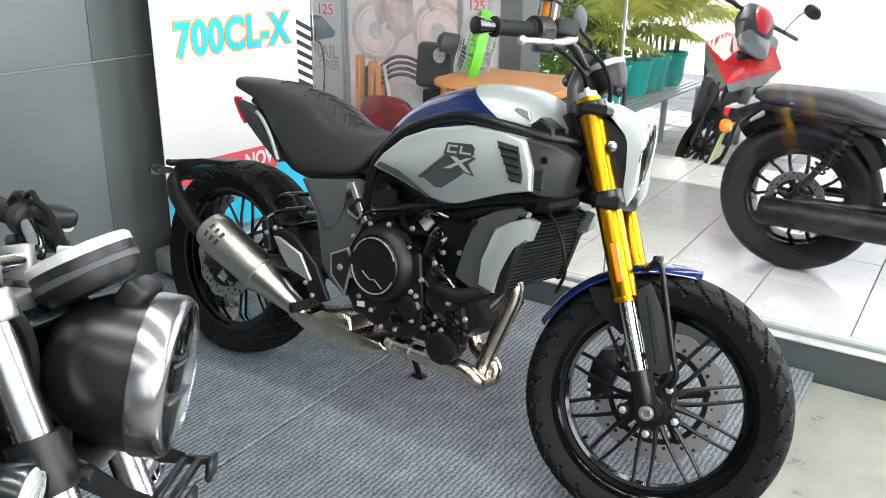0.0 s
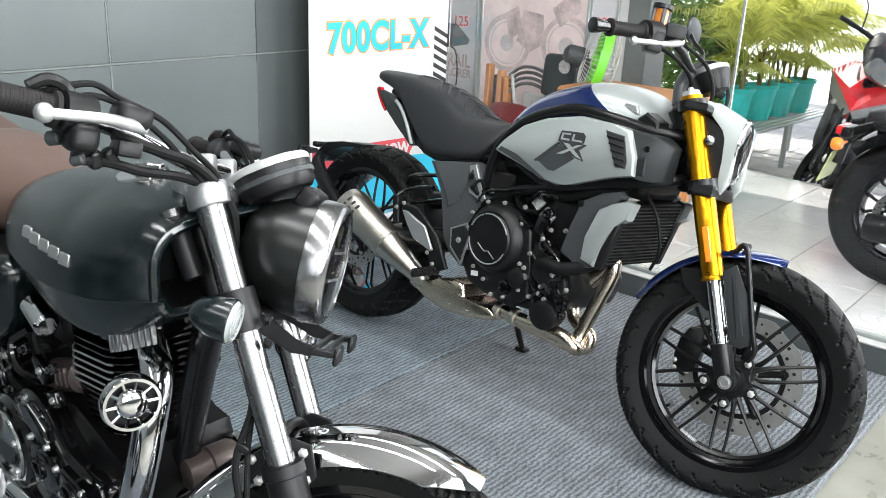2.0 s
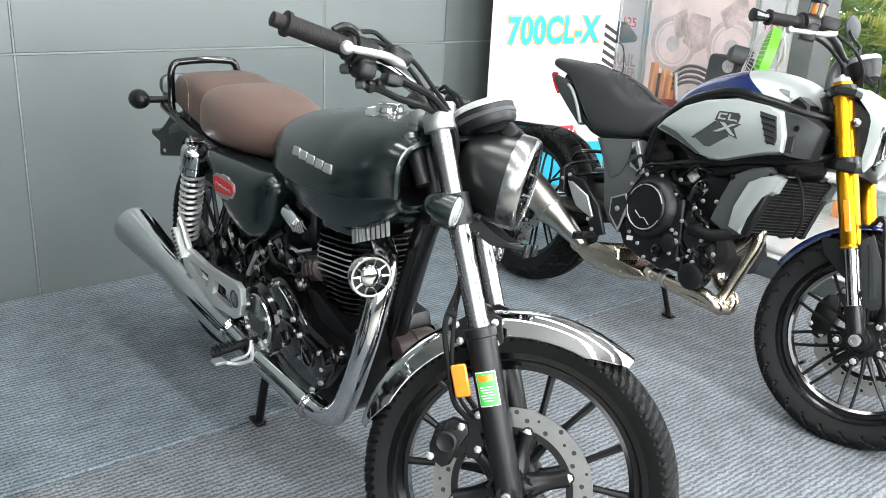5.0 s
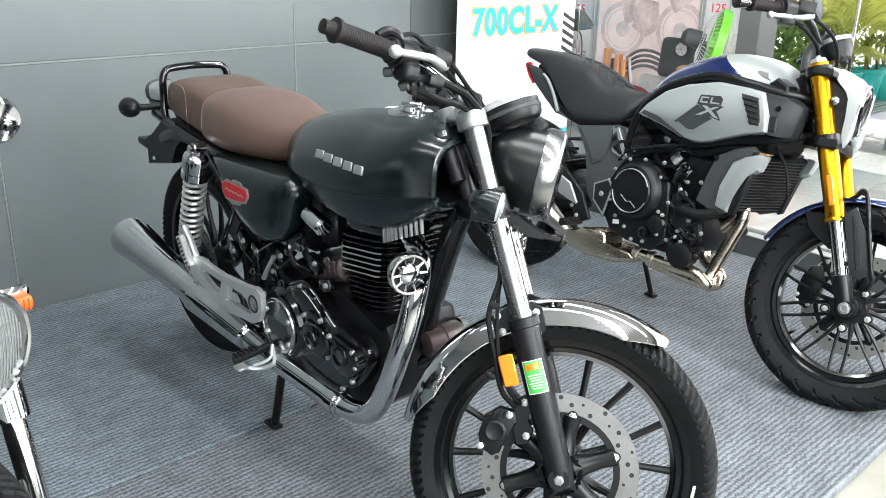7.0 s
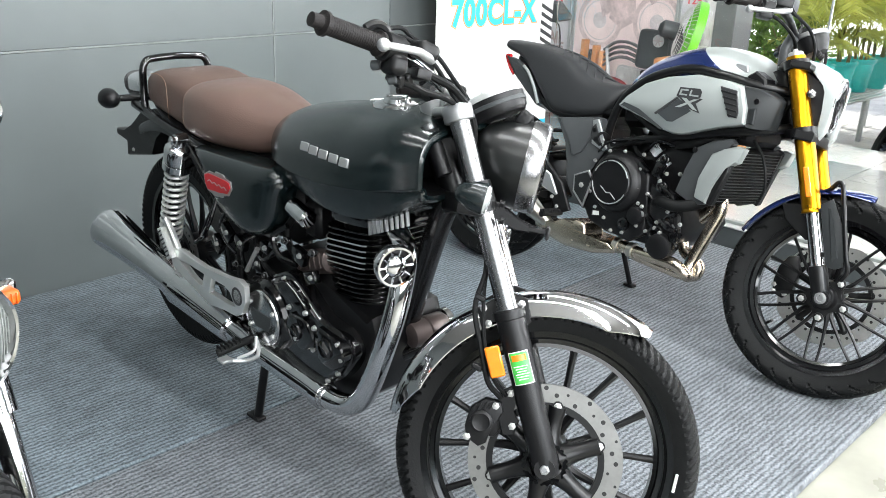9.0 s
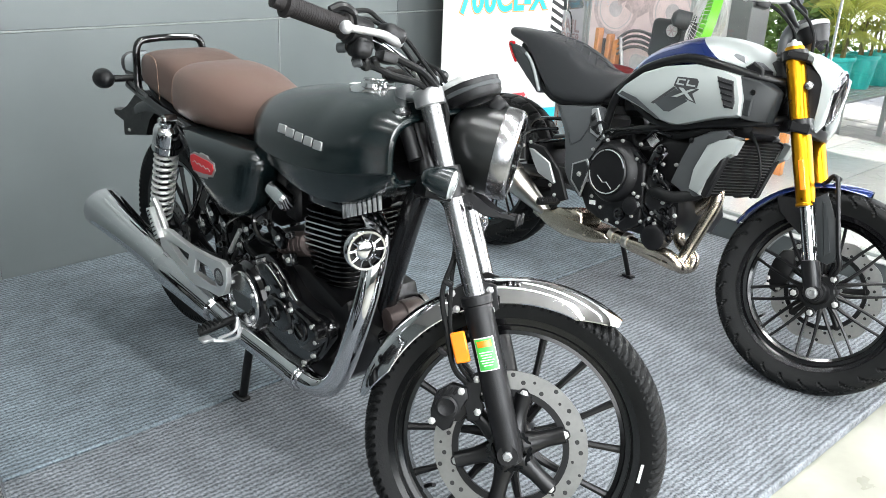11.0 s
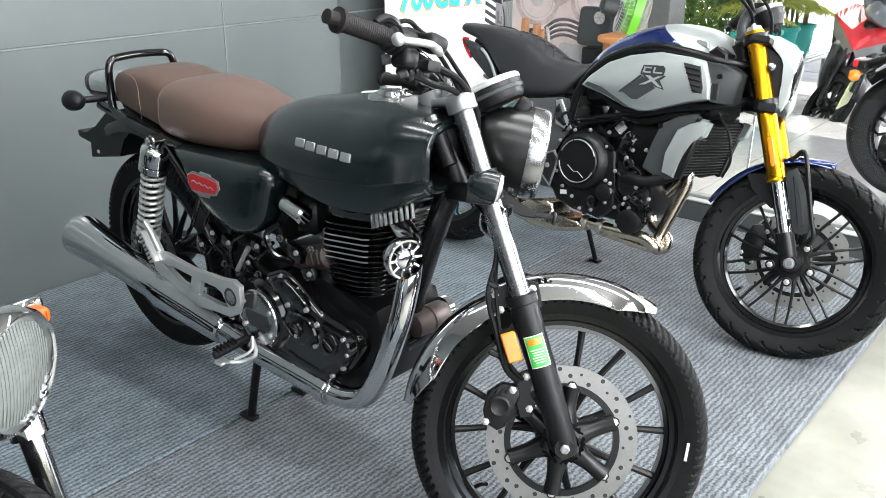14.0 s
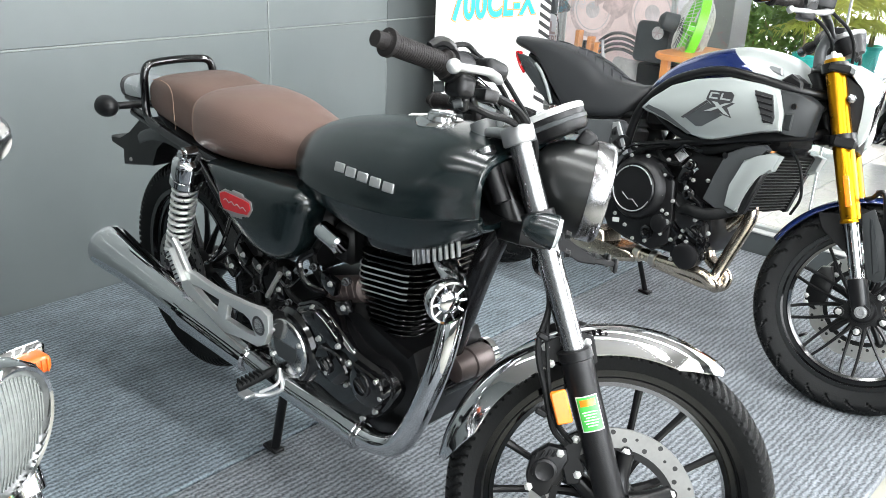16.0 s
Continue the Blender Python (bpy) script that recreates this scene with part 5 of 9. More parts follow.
        hn = part("horn", bm, CHROME, b, "round chrome horn")
        for k in range(10):
            t = 2 * math.pi * k / 10
            q = e1 * math.cos(t) + e2 * math.sin(t)
            bm = bmesh.new()
            tube(bm, [(*(ho + d * 0.009 + q * 0.021), 0.0032), (*(ho + d * 0.010 + q * 0.037), 0.0024)], seg=6, n=1)
            part("horn_spoke", bm, CHROME, hn)
        bm = bmesh.new()
        lathe(bm, ho - d * 0.02, hd, [(0.012, 0.040), (0.014, 0.040), (0.0145, 0.001)], 26)
        part("horn_back", bm, INK, hn)
    # exhaust
    bm = bmesh.new()
    tube(bm, [(1.06, -0.06, 0.69), (1.115, -0.085, 0.665), (1.137, -0.115, 0.60), (1.125, -0.135, 0.50), (1.08, -0.145, 0.37), (1.04, -0.148, 0.305), (0.985, -0.15, 0.275), (0.92, -0.152, 0.268)], 0.025, 18, 8)
    ex = part("exhaust_header", bm, CHROME, b, "polished exhaust header pipe")
    bm = bmesh.new()
    tube(bm, [(0.93, -0.152, 0.268), (0.80, -0.155, 0.278), (0.66, -0.165, 0.295), (0.55, -0.172, 0.315)], 0.030, 20, 6)
    lathe(bm, (0.925, -0.152, 0.268), (-1, 0, 0.06), [(0, 0.0255), (0.002, 0.034), (0.03, 0.034), (0.032, 0.03)], 26)
    part("exhaust_pipe", bm, CHROME, ex)
    d = Vector((-0.62, -0.045, 0.125))
    bm = bmesh.new()
    lathe(bm, (0.56, -0.172, 0.315), d, [(0, 0.030), (0.01, 0.036), (0.25, 0.046), (0.262, 0.0465), (0.264, 0.043), (0.38, 0.045), (0.48, 0.050), (0.56, 0.057), (0.60, 0.061), (0.612, 0.0615), (0.620, 0.058), (0.614, 0.050), (0.58, 0.046)], 44)
    mu = part("muffler", bm, CHROME, b, "long polished chrome muffler", sharp=30)
    bm = bmesh.new()
    lathe(bm, (0.56, -0.172, 0.315), d, [(0.0, 0.034), (0.004, 0.040), (0.23, 0.0515), (0.236, 0.0515), (0.238, 0.047)], 44)
    part("heat_shield", bm, CHROME, mu, "bright chrome heat shield", sharp=30)
    # footrest hanger: a cast arm with two openings
    bm = bmesh.new()
    for o in ([(0.300, 0.470), (0.36, 0.478), (0.478, 0.466), (0.58, 0.468), (0.642, 0.482), (0.668, 0.472), (0.668, 0.43), (0.65, 0.402), (0.62, 0.40), (0.60, 0.44), (0.575, 0.4485), (0.48, 0.4465), (0.40, 0.450), (0.345, 0.448), (0.30, 0.44)],
              [(0.300, 0.442), (0.345, 0.449), (0.375, 0.434), (0.42, 0.412), (0.50, 0.403), (0.58, 0.400), (0.625, 0.405), (0.65, 0.404), (0.668, 0.43), (0.652, 0.395), (0.622, 0.379), (0.569, 0.378), (0.464, 0.362), (0.372, 0.386), (0.308, 0.418)],
              [(0.474, 0.449), (0.512, 0.449), (0.496, 0.40), (0.458, 0.40)]):
        plate(bm, o, -0.200, -0.184, 0.003, 2)
    plate(bm, [(0.30, 0.465), (0.335, 0.474), (0.30, 0.515), (0.272, 0.545), (0.258, 0.535), (0.28, 0.50)], -0.196, -0.182, 0.003)
    fh = part("footrest_hanger", bm, CASTS, b, "cast silver footrest hanger")
    bm = bmesh.new()
    lathe(bm, (0.632, -0.199, 0.436), (0, -1, 0), [(0, 0.024), (0.002, 0.023), (0.0022, 0.018), (0.001, 0.017)], 26)
    part("pivot_plug", bm, INK, fh)
    bm = bmesh.new()
    plate(bm, [(0.263, 0.516), (0.285, 0.524), (0.335, 0.452), (0.308, 0.440)], -0.216, -0.198, 0.003)
    pg = part("pillion_peg", bm, CASTS, fh, "folded pillion footpeg")
    for k in range(7):
        bm = bmesh.new()
        box(bm, (0.279 + 0.0065 * k, -0.2165, 0.512 - 0.0095 * k), (0.018, 0.005, 0.004), (0, -32, 0), 0.001)
        part("peg_rib", bm, GREYP, pg)
    bm = bmesh.new()
    tube(bm, [(0.655, -0.175, 0.325), (0.65, -0.21, 0.318), (0.645, -0.25, 0.311), (0.642, -0.268, 0.308)], 0.010, 12)
    fp = part("footpeg", bm, RUBBER, b, "rubber-topped rider footpeg")
    for k in range(6):
        bm = bmesh.new()
        box(bm, (0.646 - 0.0010 * k, -0.210 - 0.0100 * k, 0.326 - 0.0016 * k), (0.024, 0.005, 0.012), bevel=0.001)
        part("peg_rib", bm, RUBBER, fp)
    bm = bmesh.new()
    tube(bm, [(0.68, -0.18, 0.33), (0.70, -0.19, 0.30), (0.68, -0.215, 0.285), (0.655, -0.25, 0.288)], 0.0055, 8)
    tube(bm, [(0.68, -0.18, 0.34), (0.69, -0.195, 0.31), (0.67, -0.23, 0.292)], 0.004, 8)
    box(bm, (0.655, -0.255, 0.291), (0.03, 0.03, 0.008), bevel=0.002)
    part("brake_pedal", bm, ALLOY, b, "steel brake pedal")
    # centre stand
    bm = bmesh.new()
    for q in (-1, 1):
        tube(bm, [(0.57, q * 0.075, 0.255), (0.545, q * 0.082, 0.13), (0.525, q * 0.09, 0.012)], 0.012, 10)
        box(bm, (0.518, q * 0.092, 0.008), (0.055, 0.03, 0.012), bevel=0.003)
    cyl(bm, (0.57, -0.11, 0.25), (0.57, 0.11, 0.25), 0.015)
    part("centre_stand", bm, BLACK, b)
    # rear mudguard, tail lamp, plate holder, indicators
    bm = bmesh.new()
    rr = []
    for i in range(33):
        t = radians(15 + 99 * i / 32)
        ring = []
        for y, dr in [(-0.075, -0.03), (-0.074, -0.008), (-0.05, 0.012), (0, 0.02), (0.05, 0.012), (0.074, -0.008), (0.075, -0.03), (0.071, -0.03), (0.07, -0.01), (0.047, 0.008), (0, 0.016), (-0.047, 0.008), (-0.07, -0.01), (-0.071, -0.03)]:
            rad = 0.385 + dr
            ring.append(Vector((0.055 + rad * math.cos(t), y, 0.365 + rad * math.sin(t))))
        rr.append(ring)
    rings(bm, rr)
    rm = part("rear_mudguard", bm, GREYP, b, "dark grey rear mudguard", sharp=60)
    bm = bmesh.new()
    plate(bm, [(-0.285, 0.672), (-0.225, 0.672), (-0.17, 0.698), (-0.107, 0.752), (-0.019, 0.775), (0.10, 0.752), (0.032, 0.728), (-0.02, 0.69), (-0.047, 0.632), (-0.219, 0.598), (-0.206, 0.650), (-0.28, 0.652)], -0.062, 0.062, 0.004)
    ph = part("plate_holder", bm, PLASTIC, rm, "black number plate holder")
    bm = bmesh.new()
    bolts(bm, [(-0.17, -0.062, 0.625)], (0, -1, 0), 0.005, 0.004)
    part("bolt", bm, BOLT, ph)
    bm = bmesh.new()
    hull(bm, [(-0.225, 0.838, 0.808, 0.02, 2.6, 0), (-0.215, 0.852, 0.796, 0.045, 2.8, 0), (-0.16, 0.862, 0.792, 0.056, 3, 0), (-0.06, 0.862, 0.80, 0.056, 3, 0), (-0.02, 0.858, 0.81, 0.05, 3, 0)], 28, 16)
    tl = part("tail_lamp", bm, CHROME, b, "chrome tail lamp")
    # black ring round the lamp's rear edge
    bm = bmesh.new()
    tube(bm, section((-0.212, 0.8535, 0.7945, 0.047, 2.8, 0), 0, 360, 32, 0.002), 0.0045, 8, 1)
    part("lamp_black_rim", bm, INK, tl)
    bm = bmesh.new()
    hull(bm, [(-0.20, 0.806, 0.788, 0.05, 3, 0), (-0.12, 0.808, 0.785, 0.06, 3, 0), (-0.03, 0.81, 0.79, 0.055, 3, 0)], 20, 8)
    part("lamp_base", bm, BLACK, tl)
    bm = bmesh.new()
    hull(bm, [(-0.236, 0.834, 0.812, 0.018, 2.6, 0), (-0.226, 0.846, 0.802, 0.038, 2.8, 0), (-0.20, 0.852, 0.800, 0.044, 3, 0)], 24, 8)
    part("tail_lens", bm, REDLENS, tl)
    bm = bmesh.new()
    tube(bm, [(-0.10, 0, 0.82), (-0.02, 0, 0.80), (0.05, 0, 0.78)], 0.03, 12, 3)
    part("tail_bracket", bm, BLACK, tl)
    for s in (-1, 1):
        bm = bmesh.new()
        o = Vector((-0.07, s * 0.165, 0.808))
        lathe(bm, o + V(0.035, 0, 0), (-1, 0, 0), [(0, 0.004), (0.004, 0.014), (0.018, 0.024), (0.04, 0.029), (0.052, 0.028), (0.056, 0.022)], 24)
        cyl(bm, o, (-0.05, s * 0.06, 0.805), 0.010, seg=12)
        ri = part("rear_indicator", bm, PLASTIC, b, "black bullet rear indicator")
        bm = bmesh.new()
        lathe(bm, o + V(0.035, 0, 0), (-1, 0, 0), [(0.054, 0.025), (0.060, 0.020), (0.064, 0.010), (0.065, 0.001)], 22)
        part("indicator_lens", bm, LENS, ri)
    return b


roadster()


# the naked sports motorcycle: leaning on its side stand
BM = pose(-0.773, 2.675, 0, 0, 0, -32.4) @ pose(0, 0, 0, -10, 0, 0)
BS = turned(1.543, 24.5, 16)


def sports():
    b = thing("motorcycle", BM, "silver and blue naked motorcycle with gold fork, on its side stand", "motorcycle", "showroom motorcycles")
    fo = (1.437, 0, 0.296)
    cast_wheel(b, "front_wheel", fo, 0.309, 0.112, 0.74, 0.226, cut_block, "v", BS, "black many-spoked wheel with block tread tyre")
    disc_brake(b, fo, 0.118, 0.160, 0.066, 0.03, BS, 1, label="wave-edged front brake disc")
    cast_wheel(b, "rear_wheel", (0, 0, 0.315), 0.315, 0.175, 0.53, 0.222, cut_block, "v", None, "black rear wheel with wide block tread tyre")
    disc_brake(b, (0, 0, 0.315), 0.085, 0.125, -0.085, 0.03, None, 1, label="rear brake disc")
    # hub carrier with its bolts
    bm = bmesh.new()
    star = []
    for i in range(40):
        t = 2 * math.pi * i / 40 + 0.977
        q = 0.5 + 0.5 * math.cos(5 * (t - 0.977))
        star.append((fo[0] + (0.043 + 0.033 * q ** 1.6) * math.cos(t), fo[2] + (0.043 + 0.033 * q ** 1.6) * math.sin(t)))
    plate(bm, star, -0.064, -0.050, 0.004, 2)
    lathe(bm, (fo[0], -0.05, fo[2]), (0, -1, 0), [(0, 0.040), (0.026, 0.036), (0.034, 0.030), (0.036, 0.012)], 28)
    hb = part("hub_carrier", bm, BLACK, b, xf=BS)
    for i in range(5):
        t = 2 * math.pi * i / 5 + 0.977
        bm = bmesh.new()
        lathe(bm, (fo[0] + 0.062 * math.cos(t), -0.064, fo[2] + 0.062 * math.sin(t)), (0, -1, 0), [(0, 0.0145), (0.006, 0.014), (0.007, 0.011)], 20)
        part("bolt_boss", bm, BLACK, hb, xf=BS)
        bm = bmesh.new()
        bolts(bm, [(fo[0] + 0.062 * math.cos(t), -0.071, fo[2] + 0.062 * math.sin(t))], (0, -1, 0), 0.0075, 0.005)
        part("bolt", bm, BOLT, hb, xf=BS)
    bm = bmesh.new()
    rr = []
    for i in range(80):
        t = 2 * math.pi * i / 80
        ro = 0.050 + (0.002 if i % 4 < 2 else -0.001)
        rr.append([Vector((fo[0] + q * math.cos(t), y, fo[2] + q * math.sin(t))) for q, y in ((0.040, 0.052), (ro, 0.052), (ro, 0.055), (0.040, 0.055))])
    rings(bm, rr, closed=True)
    part("sensor_ring", bm, ALLOY, hb, "toothed speed sensor ring", BS)
    # fork: gold outer tubes above, steel below
    top, low = Vector((1.170, 0, 0.962)), Vector((1.343, 0, 0.528))
    d = (low - top).normalized()
    for s in (-1, 1):
        y = V(0, s * 0.105, 0)
        bm = bmesh.new()
        lathe(bm, top + y, d, [(0, 0.020), (0.001, 0.0275), (0.24, 0.0275), (0.242, 0.029), (0.455, 0.0275), (0.458, 0.030), (0.466, 0.030), (0.468, 0.022)], 34)
        part("fork_tube", bm, GOLD, b, "gold anodised outer fork tube", BS)
        bm = bmesh.new()
        cyl(bm, low + y - d * 0.01, low + y + d * 0.20, 0.0205, seg=26)
        part("fork_slider", bm, CHROME, b, "polished steel inner fork tube", BS)
        bm = bmesh.new()
        lathe(bm, low + y + d * 0.155, d, [(0, 0.021), (0.002, 0.026), (0.03, 0.027), (0.09, 0.024), (0.11, 0.018)], 20)
        lathe(bm, Vector(fo) + y - V(0, 0.022, 0), (0, 1, 0), [(0, 0.023), (0.044, 0.023)], 22)
        part("axle_lug", bm, BLACK, b, xf=BS)
        bm = bmesh.new()
        lathe(bm, top + y - d * 0.022, d, [(0, 0.006), (0.008, 0.008), (0.010, 0.021), (0.022, 0.024), (0.024, 0.02)], 12)
        part("fork_cap", bm, BOLT, b, xf=BS)
        bm = bmesh.new()
        lathe(bm, top + y + d * 0.012, d, [(0, 0.028), (0.001, 0.037), (0.026, 0.037), (0.027, 0.028)], 26)
        part("yoke_clamp", bm, BLACK, b, xf=BS)
        bm = bmesh.new()
        lathe(bm, top + y + d * 0.215, d, [(0, 0.028), (0.001, 0.038), (0.032, 0.038), (0.033, 0.028)], 26)
        part("yoke_clamp", bm, BLACK, b, xf=BS)
    # guard plate before the inner tube
    bm = bmesh.new()
    plate(bm, [(1.362, 0.557), (1.391, 0.582), (1.409, 0.553), (1.441, 0.504), (1.462, 0.44), (1.469, 0.400), (1.450, 0.386), (1.422, 0.390), (1.405, 0.44), (1.386, 0.49)], -0.128, -0.121, 0.003, 2)
    plate(bm, [(1.385, 0.555), (1.396, 0.553), (1.450, 0.42), (1.436, 0.405)], -0.131, -0.127, 0.002)
    gd = part("fork_guard", bm, DGREY, b, "dark grey fork guard", BS)
    for z in (0.54, 0.42):
        bm = bmesh.new()
        box(bm, (1.375 + (0.54 - z) * 0.42, -0.118, z), (0.05, 0.014, 0.014), (0, 0, 0), 0.003)
        part("guard_bracket", bm, BLACK, gd, xf=BS)
    bm = bmesh.new()
    o = low + V(0, -0.105, 0) - d * 0.175
    e2 = Vector((-d.z, 0, d.x)) * -1
    lathe(bm, Vector(fo) + V(0, -0.128, 0), (0, -1, 0), [(0, 0.017), (0.006, 0.016), (0.007, 0.0095), (0.001, 0.009), (0.001, 0.001)], 24)
    part("axle_cap", bm, CASTG, b, xf=BS)
    for s in (-1, 1):
        bm = bmesh.new()
        q = low - d * 0.09 + V(0, s * 0.134, 0)
        box(bm, q, (0.017, 0.006, 0.088), (0, -21.7, 0), 0.007, 3)
        rf = part("reflector", bm, AMBER, b, "amber reflector in a dark rim", BS)
    bm = bmesh.new()
    plate(bm, [(1.24, -0.06), (1.225, -0.14), (1.17, -0.145), (1.12, -0.06), (1.10, 0), (1.12, 0.06), (1.17, 0.145), (1.225, 0.14), (1.24, 0.06)], 0.925, 0.948, 0.005, axis=2)
    part("top_yoke", bm, BLACK, b, xf=BS)
    bm = bmesh.new()
    plate(bm, [(1.30, -0.06), (1.29, -0.14), (1.24, -0.145), (1.19, -0.06), (1.17, 0), (1.19, 0.06), (1.24, 0.145), (1.29, 0.14), (1.30, 0.06)], 0.725, 0.755, 0.005, axis=2)
    part("bottom_yoke", bm, BLACK, b, xf=BS)
    bm = bmesh.new()
    cyl(bm, (1.125, 0, 0.93), (1.21, 0, 0.74), 0.036)
    part("steering_head", bm, BLACK, b)
    # front mudguard
    bm = bmesh.new()
    rr = []
    for i in range(31):
        t = radians(81 + 75 * i / 30)
        e = min(1, 0.25 + 4 * min(i / 30, 1.15 - i / 30))
        ring = []
        for sg in (1, -1):
            for k in range(9):
                s = (-1 + k / 4) * sg
                rad = 0.3145 + (0.0 if sg > 0 else -0.003) + 0.012 * (1 - s * s) - 0.014 * max(0, abs(s) - 0.6)
                ring.append(Vector((fo[0] + rad * math.cos(t), s * 0.060 * e, fo[2] + rad * math.sin(t))))
        rr.append(ring)
    rings(bm, rr)
    fm = part("front_mudguard", bm, BLUE, b, "short blue front mudguard", BS, 60)
    for s in (-1, 1):
        bm = bmesh.new()
        plate(bm, [(1.245, 0.535), (1.30, 0.545), (1.315, 0.52), (1.358, 0.45), (1.340, 0.445), (1.27, 0.49)], s * 0.062, s * 0.068, 0.002)
        part("mudguard_stay", bm, PLASTIC, fm, xf=BS)
    bm = bmesh.new()
    tube(bm, [(1.345, 0.0, 0.60), (1.362, -0.06, 0.606), (1.378, -0.11, 0.613), (1.392, -0.13, 0.630), (1.406, -0.133, 0.622), (1.424, -0.132, 0.57), (1.445, -0.13, 0.505), (1.470, -0.128, 0.43), (1.483, -0.12, 0.390), (1.472, -0.10, 0.36)], 0.0068, 10)
    box(bm, (1.385, -0.03, 0.628), (0.022, 0.03, 0.016), bevel=0.003)
    part("brake_hose", bm, BLACK, b, xf=BS)
    bm = bmesh.new()
    plate(bm, [(1.265, 0.30), (1.272, 0.255), (1.305, 0.245), (1.330, 0.275), (1.336, 0.345), (1.318, 0.388), (1.288, 0.380), (1.270, 0.345)], 0.040, 0.100, 0.008, 2)
    plate(bm, [(1.300, 0.375), (1.318, 0.415), (1.340, 0.405), (1.345, 0.35), (1.330, 0.34)], 0.062, 0.078, 0.004)
    cal = part("caliper", bm, BLACK, b, "black radial brake caliper", BS)
    for x, z in ((1.325, 0.402), (1.333, 0.365), (1.276, 0.262), (1.272, 0.283), (1.31, 0.262)):
        bm = bmesh.new()
        bolts(bm, [(x, 0.040 if z < 0.3 else 0.062, z)], (0, -1, 0), 0.0065, 0.006)
        part("caliper_bolt", bm, BOLT, cal, xf=BS)
    # headlamp with its silver cowl
    hx = Vector((0.995, 0, -0.06))
    ho = Vector((1.243, 0, 0.856))
    bm = bmesh.new()
    lathe(bm, ho, hx, [(-0.05, 0.03), (-0.045, 0.05), (-0.02, 0.068), (0.03, 0.078), (0.05, 0.079), (0.052, 0.07)], 36)
    hd = part("headlamp", bm, PLASTIC, b, "round headlamp in a silver cowl", BS)
    bm = bmesh.new()
    lathe(bm, ho, hx, [(0.044, 0.080), (0.046, 0.084), (0.062, 0.084), (0.066, 0.079), (0.057, 0.076)], 40, cap=False)
    part("lamp_ring", bm, CHROME, hd, xf=BS)
    bm = bmesh.new()
    lathe(bm, ho, hx, [(0.059, 0.078), (0.066, 0.070), (0.071, 0.05), (0.073, 0.02), (0.0735, 0.001)], 36)
    part("lens", bm, LENS, hd, xf=BS)
    bm = bmesh.new()
    lathe(bm, ho, hx, [(0.057, 0.077), (0.04, 0.06), (0.03, 0.03), (0.028, 0.001)], 36, cap=False)
    for k in range(3):
        lathe(bm, ho, hx, [(0.05, 0.07 - 0.02 * k), (0.054, 0.07 - 0.02 * k), (0.054, 0.064 - 0.02 * k), (0.05, 0.064 - 0.02 * k)], 30)
    part("reflector_bowl", bm, BOWL, hd, xf=BS)
    for s in (-1, 1):
        bm = bmesh.new()
        o = [(1.199, 0.947), (1.206, 0.961), (1.258, 0.952), (1.297, 0.934), (1.312, 0.922), (1.306, 0.897), (1.304, 0.851), (1.314, 0.80), (1.313, 0.766), (1.299, 0.738), (1.283, 0.756), (1.289, 0.818), (1.276, 0.875), (1.270, 0.897)]
        plate(bm, o, s * 0.074, s * 0.101, 0.005, 2)
        part("cowl", bm, WHITEP, hd, "silver lamp cowl", BS)
        bm = bmesh.new()
        plate(bm, [(1.194, 0.938), (1.270, 0.897), (1.276, 0.875), (1.289, 0.818), (1.283, 0.756), (1.262, 0.775), (1.225, 0.84)], s * 0.076, s * 0.094, 0.004)
        part("cowl_inner", bm, PLASTIC, hd, xf=BS)
        bm = bmesh.new()
        lathe(bm, (1.238, s * 0.092, 0.862), (0.3, s, 0), [(0, 0.010), (0.018, 0.010), (0.020, 0.013), (0.034, 0.012), (0.038, 0.006)], 14)
        part("indicator_stub", bm, CHROMES, b, "bare indicator socket", xf=BS)
    bm = bmesh.new()
    plate(bm, [(1.205, 0.953), (1.24, 0.960), (1.300, 0.938), (1.296, 0.928), (1.235, 0.943)], -0.09, 0.09, 0.004)
    part("cowl_top", bm, WHITEP, hd, xf=BS)
    # instrument pod
    bm = bmesh.new()
    ax = Vector((-0.5, 0, 0.866))
    io = Vector((1.184, 0.003, 1.020))
    lathe(bm, io, ax, [(-0.03, 0.018), (-0.028, 0.036), (0, 0.047), (0.018, 0.050), (0.024, 0.049)], 30)
    po = part("instrument", bm, PLASTIC, b, "round instrument pod with a silver hood", BS)
    bm = bmesh.new()
    lathe(bm, io, ax, [(0.020, 0.0505), (0.022, 0.0525), (0.034, 0.051), (0.036, 0.046), (0.028, 0.044)], 30, cap=False)
    part("instrument_ring", bm, CASTG, po, xf=BS)
    bm = bmesh.new()
    lathe(bm, io, ax, [(0.025, 0.047), (0.028, 0.044), (0.0285, 0.001)], 30)
    part("dial", bm, GLOSS, po, xf=BS)
    bm = bmesh.new()
    for k in range(7):
        box(bm, io + V(0.026, -0.036 + 0.012 * k, -0.026), (0.012, 0.004, 0.018), (0, 30, 0), 0.001)
    part("pod_rib", bm, BLACK, po, xf=BS)
    # handlebar
    hp = [(1.135, 0, 1.03), (1.135, 0.07, 1.035), (1.125, 0.15, 1.062), (1.095, 0.235, 1.078), (1.045, 0.31, 1.064), (1.010, 0.370, 1.052)]
    for s in (-1, 1):
        bm = bmesh.new()
        tube(bm, [(x, s * y, z) for x, y, z in hp], 0.012, 14)
        part("handlebar", bm, BLACK, b, "black tapered handlebar", BS)
        e, i = hp[-1], (1.062, 0.278, 1.069)
        E_, I_ = Vector((e[0], s * e[1], e[2])), Vector((i[0], s * i[1], i[2]))
        twist_grip(b, E_, I_, 0.0165, BS)
        d2 = (I_ - E_).normalized()
        bm = bmesh.new()
